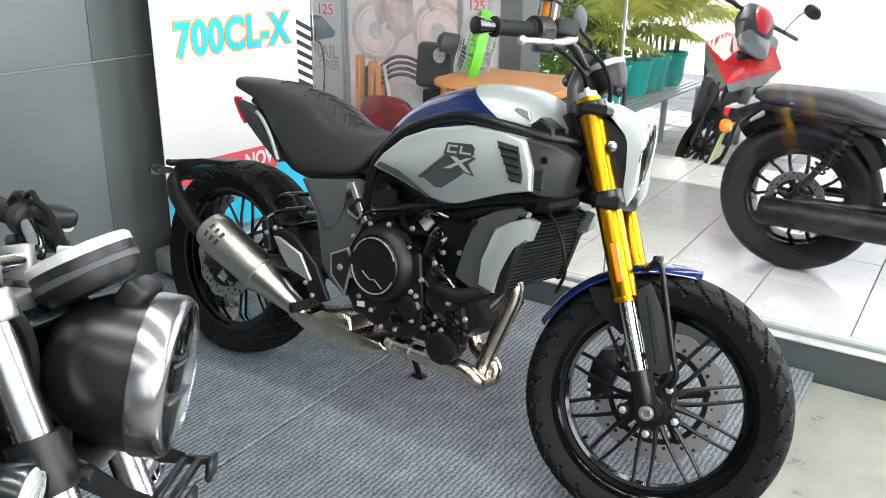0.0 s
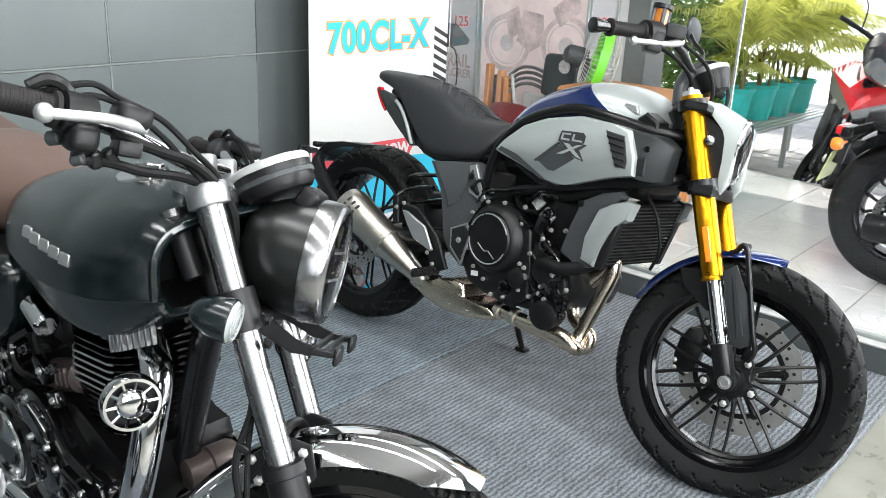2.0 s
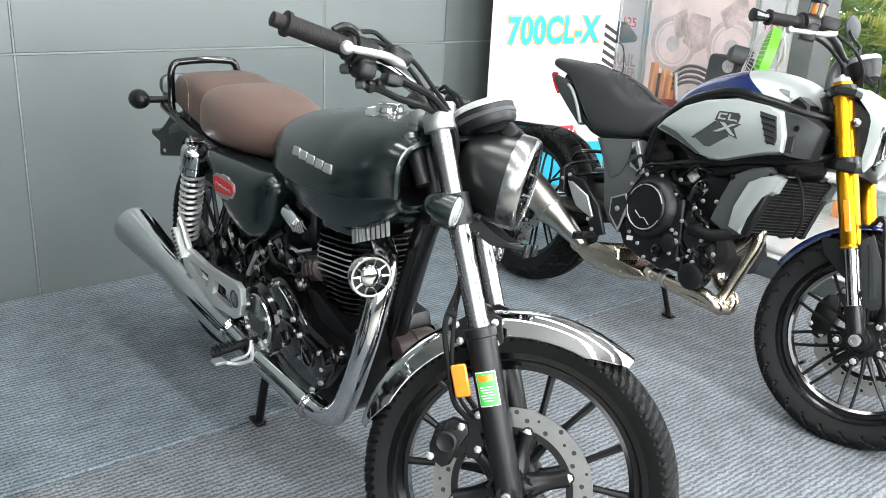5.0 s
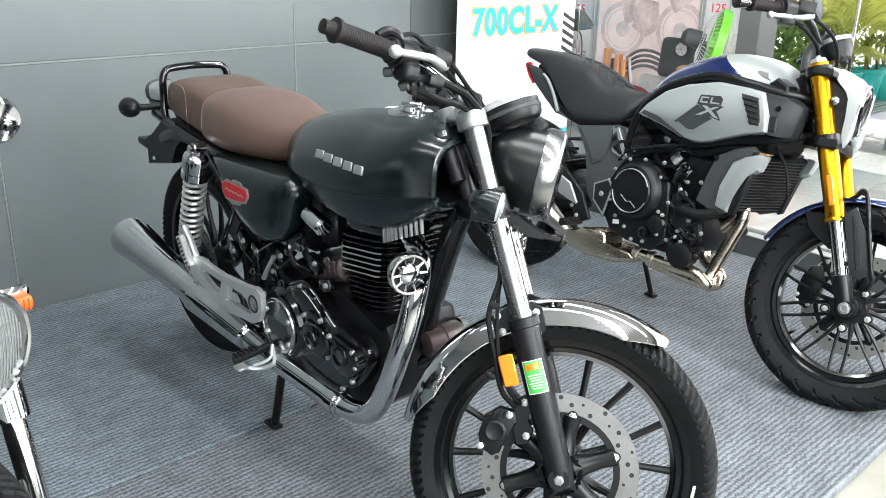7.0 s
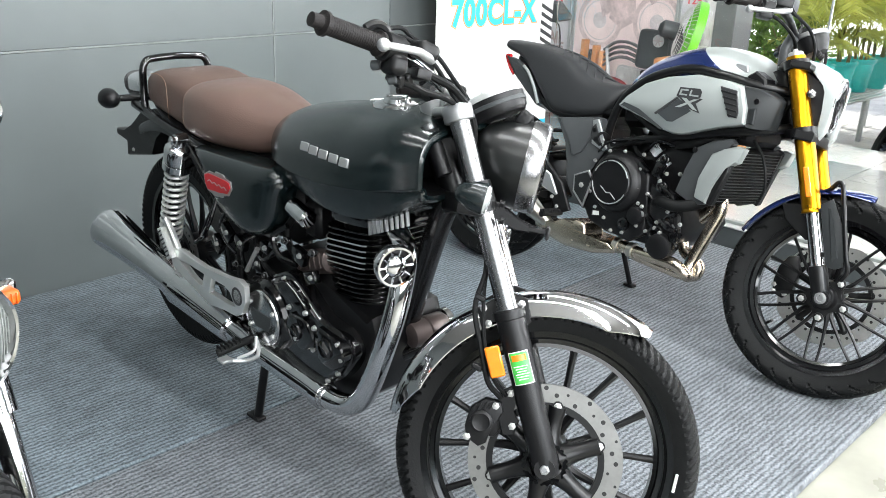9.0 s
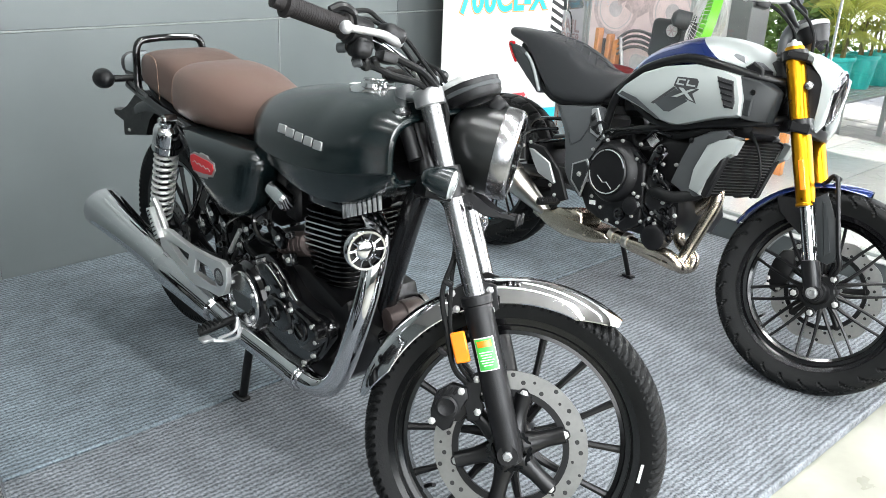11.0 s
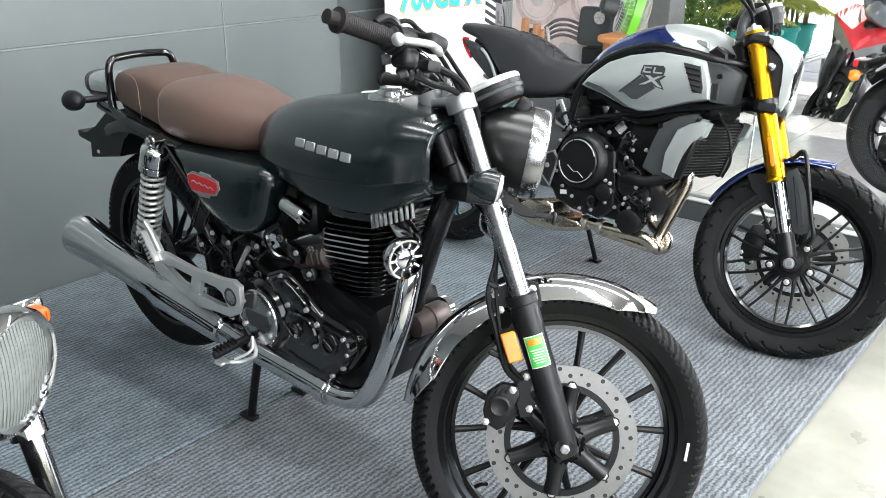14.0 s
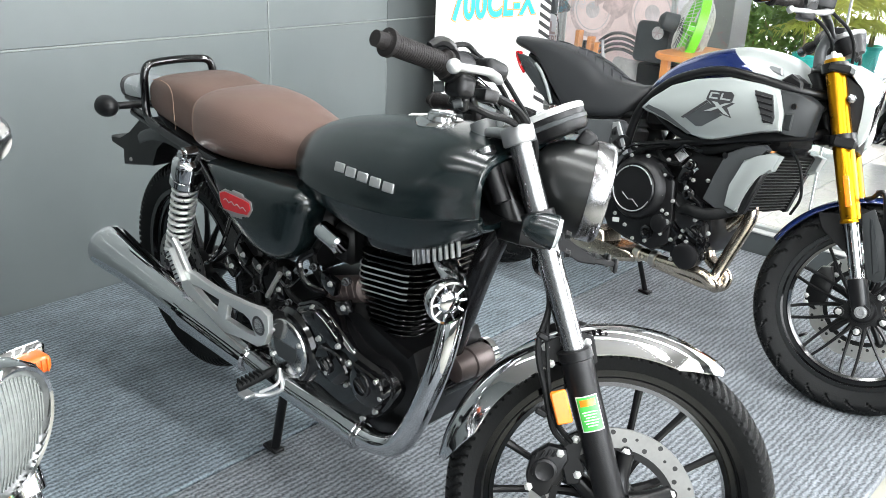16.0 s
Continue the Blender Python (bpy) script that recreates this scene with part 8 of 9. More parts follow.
flat("red_ribbon", [(2.30, 0.455), (2.45, 0.458), (2.885, 0.447), (2.925, 0.40), (2.88, 0.34), (2.68, 0.36), (2.30, 0.372)], f - 0.001, PINKR, ban)
text_part("ribbon_lettering", "NOW", 0.085, WHITE, ban, pose(2.80, f - 0.003, 0.372, 90, 0, 0), 0.003, 0.0004, 0.9)
# small box clipped to the banner, with its cable
bx = thing("clip_lamp", RM, "small grey clip-on lamp box with a cable", "lamp")
bm = bmesh.new()
plate(bm, [(3.15, 0.95), (3.20, 0.96), (3.295, 0.885), (3.285, 0.86), (3.15, 0.855)], BN - 0.03, BN + 0.05, 0.006)
part("housing", bm, GREYP, bx)
bm = bmesh.new()
tube(bm, [(3.16, BN, 0.86), (3.22, BN, 0.83), (3.24, BN, 0.72), (3.22, BN, 0.55)], 0.004, 6)
part("cable", bm, BLACK, bx)
# posters on the back wall: x runs along n, looking at -u
pu = 4.196


def poster(name, n0, n1, z0, z1, mat, label):
    p_ = thing(name, RM, label, "poster")
    bm = bmesh.new()
    box(bm, (pu, (n0 + n1) / 2, (z0 + z1) / 2), (0.006, abs(n1 - n0), z1 - z0))
    part("print", bm, mat, p_)
    bm = bmesh.new()
    for n_ in (n0, n1):
        box(bm, (pu - 0.003, n_, (z0 + z1) / 2), (0.018, 0.016, z1 - z0), bevel=0.002)
    for z_ in (z0, z1):
        box(bm, (pu - 0.003, (n0 + n1) / 2, z_), (0.018, abs(n1 - n0), 0.016), bevel=0.002)
    part("frame", bm, WHITEP, p_)
    return p_


def onwall(n_, z_, k=1):
    return pose(pu - 0.004 - 0.001 * k, n_, z_, 90, 0, -90)


p1 = poster("poster", 3.75, 3.205, 0.12, 1.45, GREYPR, "grey poster with dark lettering in a pale frame")
text_part("number_outline", "125", 0.085, WHITE, p1, onwall(3.335, 0.85), 0.006, 0.0004)
text_part("number", "125", 0.085, PINKR, p1, onwall(3.335, 0.85, 2), 0.001, 0.0004)
text_part("lettering", "TRAIL", 0.11, DUSK, p1, onwall(3.37, 0.60), 0.003, 0.0004, 0.85)
text_part("lettering", "EXPLORER", 0.075, DUSK, p1, onwall(3.39, 0.535), 0.002, 0.0004, 0.85)
p2 = poster("poster", 3.17, 2.42, 0.20, 1.45, PINKP, "pink poster of a motorcycle behind glass, pale glare in its colour")
for c, r in (((2.97, 0.78), 0.17), ((2.55, 0.80), 0.17)):
    for a, b_, m_ in ((r, r - 0.03, WASHED), (r - 0.045, r - 0.052, PALEPR), (0.05, 0.002, PALEPR)):
        bm = bmesh.new()
        ring_plate(bm, (0, 0, 0), b_, a, 0.001)
        q = part("printed_wheel", bm, m_, p2)
        q.matrix_local = pose(pu - 0.005, c[0], c[1], 0, 0, 90)
for pts, m_ in (([(2.95, 1.05), (2.75, 1.0), (2.65, 0.93), (2.62, 0.82), (2.68, 0.70), (2.78, 0.66)], WHITE), ([(3.05, 1.1), (2.9, 1.06), (2.75, 1.05)], RED), ([(2.5, 0.85), (2.56, 1.0), (2.6, 1.15)], GREYPR)):
    bm = bmesh.new()
    tube(bm, [(pu - 0.004, n_, z_) for n_, z_ in pts], 0.016, 8)
    bm.transform(Matrix.Translation((pu, 0, 0)) @ Matrix.Diagonal((0.08, 1, 1, 1)) @ Matrix.Translation((-pu, 0, 0)))
    part("printed_pipe", bm, m_, p2)
for o in ([(2.86, 0.98), (2.72, 0.96), (2.70, 0.80), (2.80, 0.74), (2.90, 0.80)], [(3.0, 0.95), (2.9, 1.0), (2.86, 0.86), (2.95, 0.80)], [(2.66, 1.0), (2.5, 1.12), (2.46, 1.0), (2.6, 0.9)]):
    bm = bmesh.new()
    plate(bm, o, pu - 0.0045, pu - 0.0055, axis=0)
    part("printed_shape", bm, WASHED, p2)
p3 = poster("poster", 2.40, 2.235, 0.20, 1.45, GREYPR, "narrow grey poster in a pale frame")
text_part("number", "125", 0.07, PINKR, p3, onwall(2.315, 0.93, 2), 0.001, 0.0004)
# display rack with orange uprights
rk = thing("display_rack", RM @ pose(0, 0, 0), "display rack with orange uprights and dark panels", "rack")
for i, (n_, zt) in enumerate(((2.865, 0.69), (2.765, 0.665), (2.70, 0.64))):
    bm = bmesh.new()
    box(bm, (3.90 - 0.02 * i, n_, (zt + KZ) / 2), (0.05, 0.032, zt - KZ), (1.5, 0, 0), 0.004)
    part("upright", bm, WOODO, rk)
for i, n_ in enumerate((2.815, 2.73)):
    bm = bmesh.new()
    box(bm, (3.92, n_, 0.36), (0.03, 0.055, 0.54), (1.5, 0, 0), 0.004)
    part("rack_panel", bm, GREYP, rk)
mb = thing("wrapped_handlebars", RM, "bare chrome tubes and plastic-wrapped parts on the rack", "motorcycle parts")
for i in range(4):
    bm = bmesh.new()
    z = 0.70 - 0.03 * i
    tube(bm, [(3.85, 2.68, z - 0.05), (3.84, 2.60, z), (3.83, 2.50, z + 0.012), (3.82, 2.38, z - 0.02)], 0.010, 8)
    part("tube", bm, CHROME, mb)
bm = bmesh.new()
cyl(bm, (3.84, 2.655, 0.66), (3.84, 2.60, 0.36), 0.011)
box(bm, (3.86, 2.46, 0.42), (0.06, 0.26, 0.30), (4, 0, 0), 0.03, 2)
box(bm, (3.86, 2.50, 0.19), (0.08, 0.34, 0.195), bevel=0.02)
part("wrapped_part", bm, CLEARP, mb)
bm = bmesh.new()
hull(bm, [(3.76, 0.50, 0.36, 0.10, 2.6, 0), (3.80, 0.53, 0.30, 0.17, 2.8, 0), (3.86, 0.50, 0.30, 0.15, 2.6, 0)], 24, 10)
bm.transform(Matrix.Translation((0, 2.62, -0.02)))
part("red_cowl", bm, DARKRED, mb)
# dark top case with a round emblem, on its pedestal
bxx = thing("top_case", RM, "dark grey top case with a round pale emblem on a stand", "case")
bm = bmesh.new()
box(bm, (3.82, 2.265, 0.69), (0.20, 0.24, 0.22), (0, 8, 0), 0.03, 3)
part("shell", bm, GREYP, bxx)
bm = bmesh.new()
ring_plate(bm, (0, 0, 0), 0.002, 0.034, 0.006)
q = part("emblem", bm, CLEARP, bxx)
q.matrix_local = pose(3.712, 2.235, 0.755, 0, 8, 90)
bm = bmesh.new()
for i in range(3):
    a = 2 * math.pi * i / 3
    tube(bm, [(3.7085, 2.235 - 0.03 * math.cos(a), 0.755 - 0.03 * math.sin(a)), (3.7085, 2.235 + 0.03 * math.cos(a), 0.755 + 0.03 * math.sin(a))], 0.003, 6, 1)
part("emblem_bar", bm, DUSK, bxx)
bm = bmesh.new()
box(bm, (3.82, 2.265, 0.335), (0.16, 0.18, 0.49), bevel=0.01)
part("pedestal", bm, PLASTIC, bxx)
# table fan seen from the side
fan = thing("pedestal_fan", RM @ pose(3.70, 2.03, 0, 0, 0, 36), "pedestal fan with lime green hub band and pale wire cage", "fan")
FT = pose(0, 0, 0.80, 0, 0, 0) @ pose(0, 0, 0, 14, 0, 0)
bm = bmesh.new()
for s in (-1, 1):
    for i in range(44):
        a = 2 * math.pi * i / 44
        tube(bm, [(0.03 * math.cos(a), s * 0.085, 0.03 * math.sin(a)), (0.11 * math.cos(a), s * 0.075, 0.11 * math.sin(a)), (0.17 * math.cos(a), s * 0.03, 0.17 * math.sin(a)), (0.178 * math.cos(a), 0, 0.178 * math.sin(a))], 0.0016, 5, 3)
    for r, y in ((0.10, 0.076), (0.15, 0.05)):
        tube(bm, [(r * math.cos(a), s * y, r * math.sin(a)) for a in np.linspace(0, 2 * math.pi, 33)], 0.002, 5, 1)
part("cage", bm, GREYW, fan, "pale wire cage", FT)
bm = bmesh.new()
ring_plate(bm, (0, 0, 0), 0.172, 0.186, 0.045)
part("band", bm, LIME, fan, "lime green band", FT)
bm = bmesh.new()
for i in range(3):
    a = 2 * math.pi * i / 3
    plate(bm, [(0.02 * math.cos(a), 0.02 * math.sin(a)), (0.15 * math.cos(a - 0.3), 0.15 * math.sin(a - 0.3)), (0.16 * math.cos(a + 0.2), 0.16 * math.sin(a + 0.2)), (0.10 * math.cos(a + 0.6), 0.10 * math.sin(a + 0.6))], -0.003, 0.003)
lathe(bm, (0, -0.03, 0), (0, 1, 0), [(0, 0.02), (0.01, 0.035), (0.06, 0.035), (0.07, 0.02)], 20)
part("blades", bm, LIME, fan, xf=FT)
bm = bmesh.new()
lathe(bm, (0, 0.06, 0), (0, 1, 0), [(0, 0.04), (0.02, 0.05), (0.10, 0.045), (0.12, 0.02)], 20)
part("motor", bm, GREYP, fan, xf=FT)
bm = bmesh.new()
cyl(bm, (0, 0.10, 0.78), (0, 0.10, KZ), 0.016)
lathe(bm, (0, 0.10, KZ + 0.012), (0, 0, 1), [(0, 0.17), (0.02, 0.165), (0.04, 0.03)], 30)
part("stand", bm, GREYP, fan)
# orange wooden table
tb = thing("table", RM, "round-edged orange wooden table behind the window", "table")
bm = bmesh.new()
plate(bm, rrect(3.62, 1.78, 0.46, 0.62, 0.08, 5), 0.67, 0.70, 0.006, axis=2)
part("tabletop", bm, WOODO, tb)
for x in (3.44, 3.80):
    for y in (1.54, 2.02):
        bm = bmesh.new()
        box(bm, (x, y, (0.67 + KZ) / 2 + 0.002), (0.04, 0.04, 0.67 - KZ), bevel=0.004)
        part("leg", bm, WOODO, tb)
# grey column
bm = bmesh.new()
box(bm, (4.30, 2.11, 1.5), (0.22, 0.13, 3.0), bevel=0.004)
setting("column", bm, pmat("dark_grey_column_paint", (0.12, 0.13, 0.125), 0.4, var=0.1, vscale=4), "dark grey painted column at the end of the poster wall")


# ---- plants outside ----
def pot(m, label):
    b = thing("potted_palm", m, label, "plant", "potted palms on the bench")
    bm = bmesh.new()
    lathe(bm, (0, 0, 0), (0, 0, 1), [(0.004, 0.02), (0, 0.068), (0.01, 0.072), (0.17, 0.094), (0.210, 0.099), (0.215, 0.110), (0.238, 0.114), (0.244, 0.110), (0.240, 0.100), (0.21, 0.096)], 30)
    p_ = part("pot", bm, TEAL, b, "teal plastic pot with moulded arches")
    bm = bmesh.new()
    for i in range(6):
        a = 2 * math.pi * i / 6
        tube(bm, [((0.0725 + 0.022 * z_ / 0.17) * math.cos(a + o), (0.0725 + 0.022 * z_ / 0.17) * math.sin(a + o), z_) for o, z_ in ((-0.3, 0.03), (-0.28, 0.11), (0, 0.155), (0.28, 0.11), (0.3, 0.03))], 0.004, 6)
    part("moulding", bm, TEAL, p_)
    bm = bmesh.new()
    lathe(bm, (0, 0, 0.21), (0, 0, 1), [(0, 0.096), (0.01, 0.08), (0.015, 0.02)], 20)
    part("soil", bm, SOIL, b)
    return b


def frond(rnd, length, lean, az):
    """A palm frond: an arching rib with narrow leaflets on both sides."""
    bm = bmesh.new()
    P = []
    for i in range(9):
        t = i / 8
        r = length * (0.10 + lean * 0.80 * t + 0.14 * t * t) * t
        z = length * (t * (1.05 - 0.3 * lean) - (0.40 + 0.42 * lean) * t * t)
        P.append(Vector((r * math.cos(az), r * math.sin(az), z)))
    tube(bm, [(*p, 0.006 * (1 - 0.85 * i / 8)) for i, p in enumerate(P)], seg=5, n=1)
    side = Vector((-math.sin(az), math.cos(az), 0))
    for i in range(28):
        t = 0.2 + 0.8 * i / 27
        k = min(int(t * 8), 7)
        p = P[k].lerp(P[k + 1], t * 8 - k)
        d = (P[k + 1] - P[k]).normalized()
        ln = length * 0.40 * math.sin(math.pi * min(1, 0.22 + 0.76 * t)) + 0.02
        for s in (-1, 1):
            e = (side * s * 0.85 + d * 0.65 + V(0, 0, 0.15 - 0.1 * rnd.random())).normalized()
            q = p + e * ln * 0.5 + V(0, 0, -0.02 * ln)
            r = p + e * ln + V(0, 0, -(0.25 + 0.35 * rnd.random()) * ln)
            w = d * 0.0075 + V(0, 0, 0.003)
            a = [bm.verts.new(v) for v in (p, q - w, r, q + w)]
            bm.faces.new(a)
    return bm


rnd = random.Random(11)
BZ = 0.26
for i, (u_, n_, h) in enumerate(((5.62, 2.10, 1.0), (5.93, 2.06, 1.15), (6.21, 2.03, 1.1), (6.50, 2.00, 1.0))):
    b = pot(RM @ pose(u_, n_, BZ, 0, 0, 40 * i), "areca palm in a teal plastic pot")
    for s in range(3):
        bm = bmesh.new()
        a = 2.1 * s
        tube(bm, [(0.04 * math.cos(a), 0.04 * math.sin(a), 0.21, 0.013), (0.05 * math.cos(a), 0.05 * math.sin(a), 0.33, 0.010), (0.06 * math.cos(a), 0.06 * math.sin(a), 0.46, 0.007)], seg=7)
        part("stem", bm, STEM, b)
    for k in range(9):
        low = k % 4 == 3
        bm = frond(rnd, h * (rnd.uniform(0.4, 0.55) if low else rnd.uniform(0.8, 1.15)), rnd.uniform(0.6, 0.9) if low else rnd.uniform(0.1, 0.62), 2 * math.pi * k / 9 + rnd.uniform(-0.3, 0.3))
        bm.transform(Matrix.Translation((0.04 * math.cos(2.1 * (k % 3)), 0.04 * math.sin(2.1 * (k % 3)), rnd.uniform(0.24, 0.34))))
        part("frond", bm, PALM, b)
# slatted bench under the pots
be = thing("bench", RM, "pale slatted metal bench under the pots", "bench")
for k in range(7):
    bm = bmesh.new()
    p0, p1_ = Vector((5.30, 2.19 - 0.05 * k, BZ - 0.012)), Vector((6.80, 2.13 - 0.05 * k, BZ - 0.012))
    dd = p1_ - p0
    box(bm, (p0 + p1_) / 2, (dd.length, 0.026, 0.02), (0, 0, math.degrees(math.atan2(dd.y, dd.x))), 0.003)
    part("slat", bm, WHITEP, be)
for u_, n_ in ((5.36, 2.17), (5.36, 1.91), (6.74, 2.10), (6.74, 1.86), (6.10, 1.90)):
    bm = bmesh.new()
    cyl(bm, (u_, n_, BZ - 0.02), (u_, n_, -0.085), 0.02, seg=12)
    part("leg", bm, WHITEP, be)


def bush(name, m, size, count, seed, label, mat, leaf=0.05, flower=0):
    """A shrub of many single leaves on a few limbs."""
    r = random.Random(seed)
    b = thing(name, m, label, "plant", "shrubs outside")
    bm = bmesh.new()
    for i in range(7):
        a = r.uniform(0, 6.28)
        tube(bm, [(0, 0, 0, 0.016), (0.1 * math.cos(a), 0.1 * math.sin(a), size[2] * 0.4, 0.010), (size[0] * 0.35 * math.cos(a), size[1] * 0.35 * math.sin(a), size[2] * r.uniform(0.6, 0.9), 0.004)], seg=6)
    part("limb", bm, STEM, b)
    verts, faces = [], []
    for i in range(count):
        a, z = r.uniform(0, 6.28), r.random() ** 0.7
        q = math.sqrt(r.random()) * (0.45 + 0.55 * math.sin(math.pi * min(1, z * 0.9 + 0.1))) * (0.8 + 0.3 * math.sin(5 * a + 7 * z))
        c = Vector((size[0] / 2 * q * math.cos(a), size[1] / 2 * q * math.sin(a), 0.15 * size[2] + size[2] * 0.85 * z))
        d = Vector((r.gauss(0, 1), r.gauss(0, 1), r.gauss(0.2, 0.7))).normalized()
        w = d.cross(Vector((r.gauss(0, 1), r.gauss(0, 1), r.gauss(0, 1)))).normalized()
        ln = leaf * r.uniform(0.6, 1.3)
        k = len(verts)
        up = d.cross(w) * 0.12 * ln
        verts += [c, c + d * ln * 0.45 + w * ln * 0.24, c + d * ln + up, c + d * ln * 0.45 - w * ln * 0.24]
        faces += [(k, k + 1, k + 2), (k, k + 2, k + 3)]
    me = bpy.data.meshes.new("leaves")
    me.from_pydata([tuple(v) for v in verts], [], faces)
    me.materials.append(mat)
    o = new("leaves", me)
    o.parent = b
    o["kind"] = "stuff"
    if flower:
        bm = bmesh.new()
        for i in range(flower):
            a, z = r.uniform(0, 6.28), r.uniform(0.3, 1.0)
            c = Vector((size[0] / 2 * 0.8 * math.cos(a) * r.random(), size[1] / 2 * 0.8 * math.sin(a) * r.random(), size[2] * z))
            bmesh.ops.create_icosphere(bm, subdivisions=1, radius=0.014, matrix=Matrix.Translation(c))
        part("flowers", bm, FLOWER, b)["kind"] = "stuff"
    return b


bush("shrub", RM @ pose(5.35, 2.75, -0.09), (1.0, 1.0, 1.7), 2600, 2, "dense dark green shrub", LEAF, 0.085)
bush("shrub", RM @ pose(6.3, 2.75, -0.09), (1.0, 1.0, 1.9), 2200, 3, "dense dark green shrub", LEAF, 0.08)
bush("shrub", RM @ pose(6.0, 2.45, -0.09), (1.7, 0.5, 1.05), 1500, 9, "low leafy green shrub behind the pots", LEAF, 0.075)
bush("flowering_plant", RM @ pose(5.02, 2.05, KZ), (0.28, 0.28, 0.40), 260, 7, "small plant with yellow flowers", LEAF, 0.05, 40)


# ---- motorcycles outside ----
def cruiser():
    """Heading to -n, its right side to the window; only the rear half shows."""
    b = thing("motorcycle", RM @ pose(3.593, 0.517, KZ + 0.004, 0, 0, -90) @ Matrix.Scale(0.90, 4), "black cruiser motorcycle parked on the porch", "motorcycle", "parked motorcycles")
    cast_wheel(b, "rear_wheel", (0, 0, 0.325), 0.325, 0.16, 0.75, 0.20, cut_plain, "y", None, "fat black rear tyre on a black rim")
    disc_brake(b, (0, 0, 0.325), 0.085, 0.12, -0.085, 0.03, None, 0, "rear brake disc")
    cast_wheel(b, "front_wheel", (1.55, 0, 0.325), 0.325, 0.12, 0.8, 0.22, cut_road, "y", None)
    bm = bmesh.new()
    rr = []
    for i in range(25):
        t = radians(28 + 108 * i / 24)
        rr.append([Vector(((0.36 + dr) * math.cos(t), y, 0.345 + (0.36 + dr) * math.sin(t))) for y, dr in ((-0.10, -0.05), (-0.095, -0.005), (-0.05, 0.02), (0.05, 0.02), (0.095, -0.005), (0.10, -0.05), (0.09, -0.05), (0.045, 0.012), (-0.045, 0.012), (-0.09, -0.05))])
    rings(bm, rr)
    part("rear_mudguard", bm, GLOSS, b)
    bm = bmesh.new()
    hull(bm, [(-0.22, 0.755, 0.715, 0.06, 3, 0), (-0.15, 0.775, 0.70, 0.10, 3, 0), (0.1, 0.77, 0.67, 0.13, 3, 0.1), (0.28, 0.72, 0.62, 0.15, 3, 0.1), (0.5, 0.70, 0.60, 0.14, 3, 0.1), (0.62, 0.72, 0.64, 0.09, 3, 0.1)], 28, 24)
    part("seat", bm, SEATB, b)
    bm = bmesh.new()
    hull(bm, [(0.58, 0.76, 0.66, 0.08, 2.5, 0), (0.72, 0.86, 0.64, 0.14, 2.5, 0.2), (0.92, 0.88, 0.66, 0.15, 2.5, 0.2), (1.1, 0.84, 0.70, 0.10, 2.5, 0.1)], 28, 18)
    part("fuel_tank", bm, GLOSS, b)
    bm = bmesh.new()
    lathe(bm, (-0.12, -0.17, 0.285), (1, 0.02, -0.01), [(0, 0.03), (0.004, 0.056), (0.02, 0.060), (0.58, 0.058), (0.72, 0.04), (0.9, 0.03)], 28)
    part("muffler", bm, PLASTIC, b, "matt black muffler")
    for s in (-1, 1):
        top, bot = Vector((0.20, s * 0.14, 0.66)), Vector((0.03, s * 0.14, 0.40))
        bm = bmesh.new()
        cyl(bm, top, bot, 0.014)
        sh = part("shock_absorber", bm, BLACK, b)
        coil_spring(sh, top, bot + (top - bot) * 0.25, 0.027, 0.005, 9, BLACK)
    bm = bmesh.new()
    for s in (-1, 1):
        tube(bm, [(0.0, s * 0.11, 0.325), (0.3, s * 0.11, 0.34), (0.5, s * 0.09, 0.36)], 0.022, 10)
        tube(bm, [(-0.18, s * 0.10, 0.70), (0.2, s * 0.13, 0.68), (0.5, s * 0.12, 0.60), (0.8, s * 0.1, 0.30), (1.1, s * 0.06, 0.3), (1.25, 0, 0.75)], 0.017, 10)
    part("frame", bm, FRAMEB, b)
    bm = bmesh.new()
    box(bm, (0.72, 0, 0.42), (0.42, 0.26, 0.36), bevel=0.06)
    for k in range(8):
        box(bm, (0.80, 0, 0.48 + 0.02 * k), (0.24, 0.28, 0.006), (0, 20, 0))
    part("engine", bm, BLACK, b)
    bm = bmesh.new()
    lathe(bm, (0.55, -0.15, 0.52), (0, -1, 0), [(0, 0.06), (0.03, 0.058), (0.035, 0.04)], 24)
    part("air_filter", bm, GREYP, b)
    bm = bmesh.new()
    tube(bm, [(-0.12, 0, 0.70), (-0.22, 0, 0.67), (-0.30, 0, 0.62), (-0.33, 0, 0.50)], 0.026, 10)
    box(bm, (-0.30, 0, 0.645), (0.05, 0.14, 0.05), bevel=0.012)
    tm = part("tail_bracket", bm, BLACK, b)
    bm = bmesh.new()
    box(bm, (-0.325, 0, 0.655), (0.03, 0.14, 0.04), bevel=0.01, seg=2)
    part("tail_lamp", bm, REDLENS, tm, "red tail lamp")
    for s in (-1, 1):
        bm = bmesh.new()
        cyl(bm, (-0.30, 0, 0.60), (-0.30, s * 0.10, 0.60), 0.008)
        lathe(bm, (-0.30, s * 0.10, 0.60), (-1, 0, 0), [(-0.01, 0.02), (0, 0.028), (0.02, 0.03), (0.035, 0.022), (0.04, 0.004)], 18)
        part("rear_indicator", bm, AMBER, tm, "amber rear indicator")
    bm = bmesh.new()
    box(bm, (-0.35, 0.0, 0.49), (0.004, 0.20, 0.15), (0, 18, 0), 0.0)
    pl = part("number_plate", bm, pmat("plate_pale_green", (0.4, 0.45, 0.2), 0.4), tm, "pale number plate")
    bm = bmesh.new()
    for k in range(2):
        box(bm, (-0.353 - 0.012 * k, 0, 0.51 - 0.04 * k), (0.003, 0.15, 0.022), (0, 18, 0))
    part("plate_bar", bm, INK, pl)
    bm = bmesh.new()
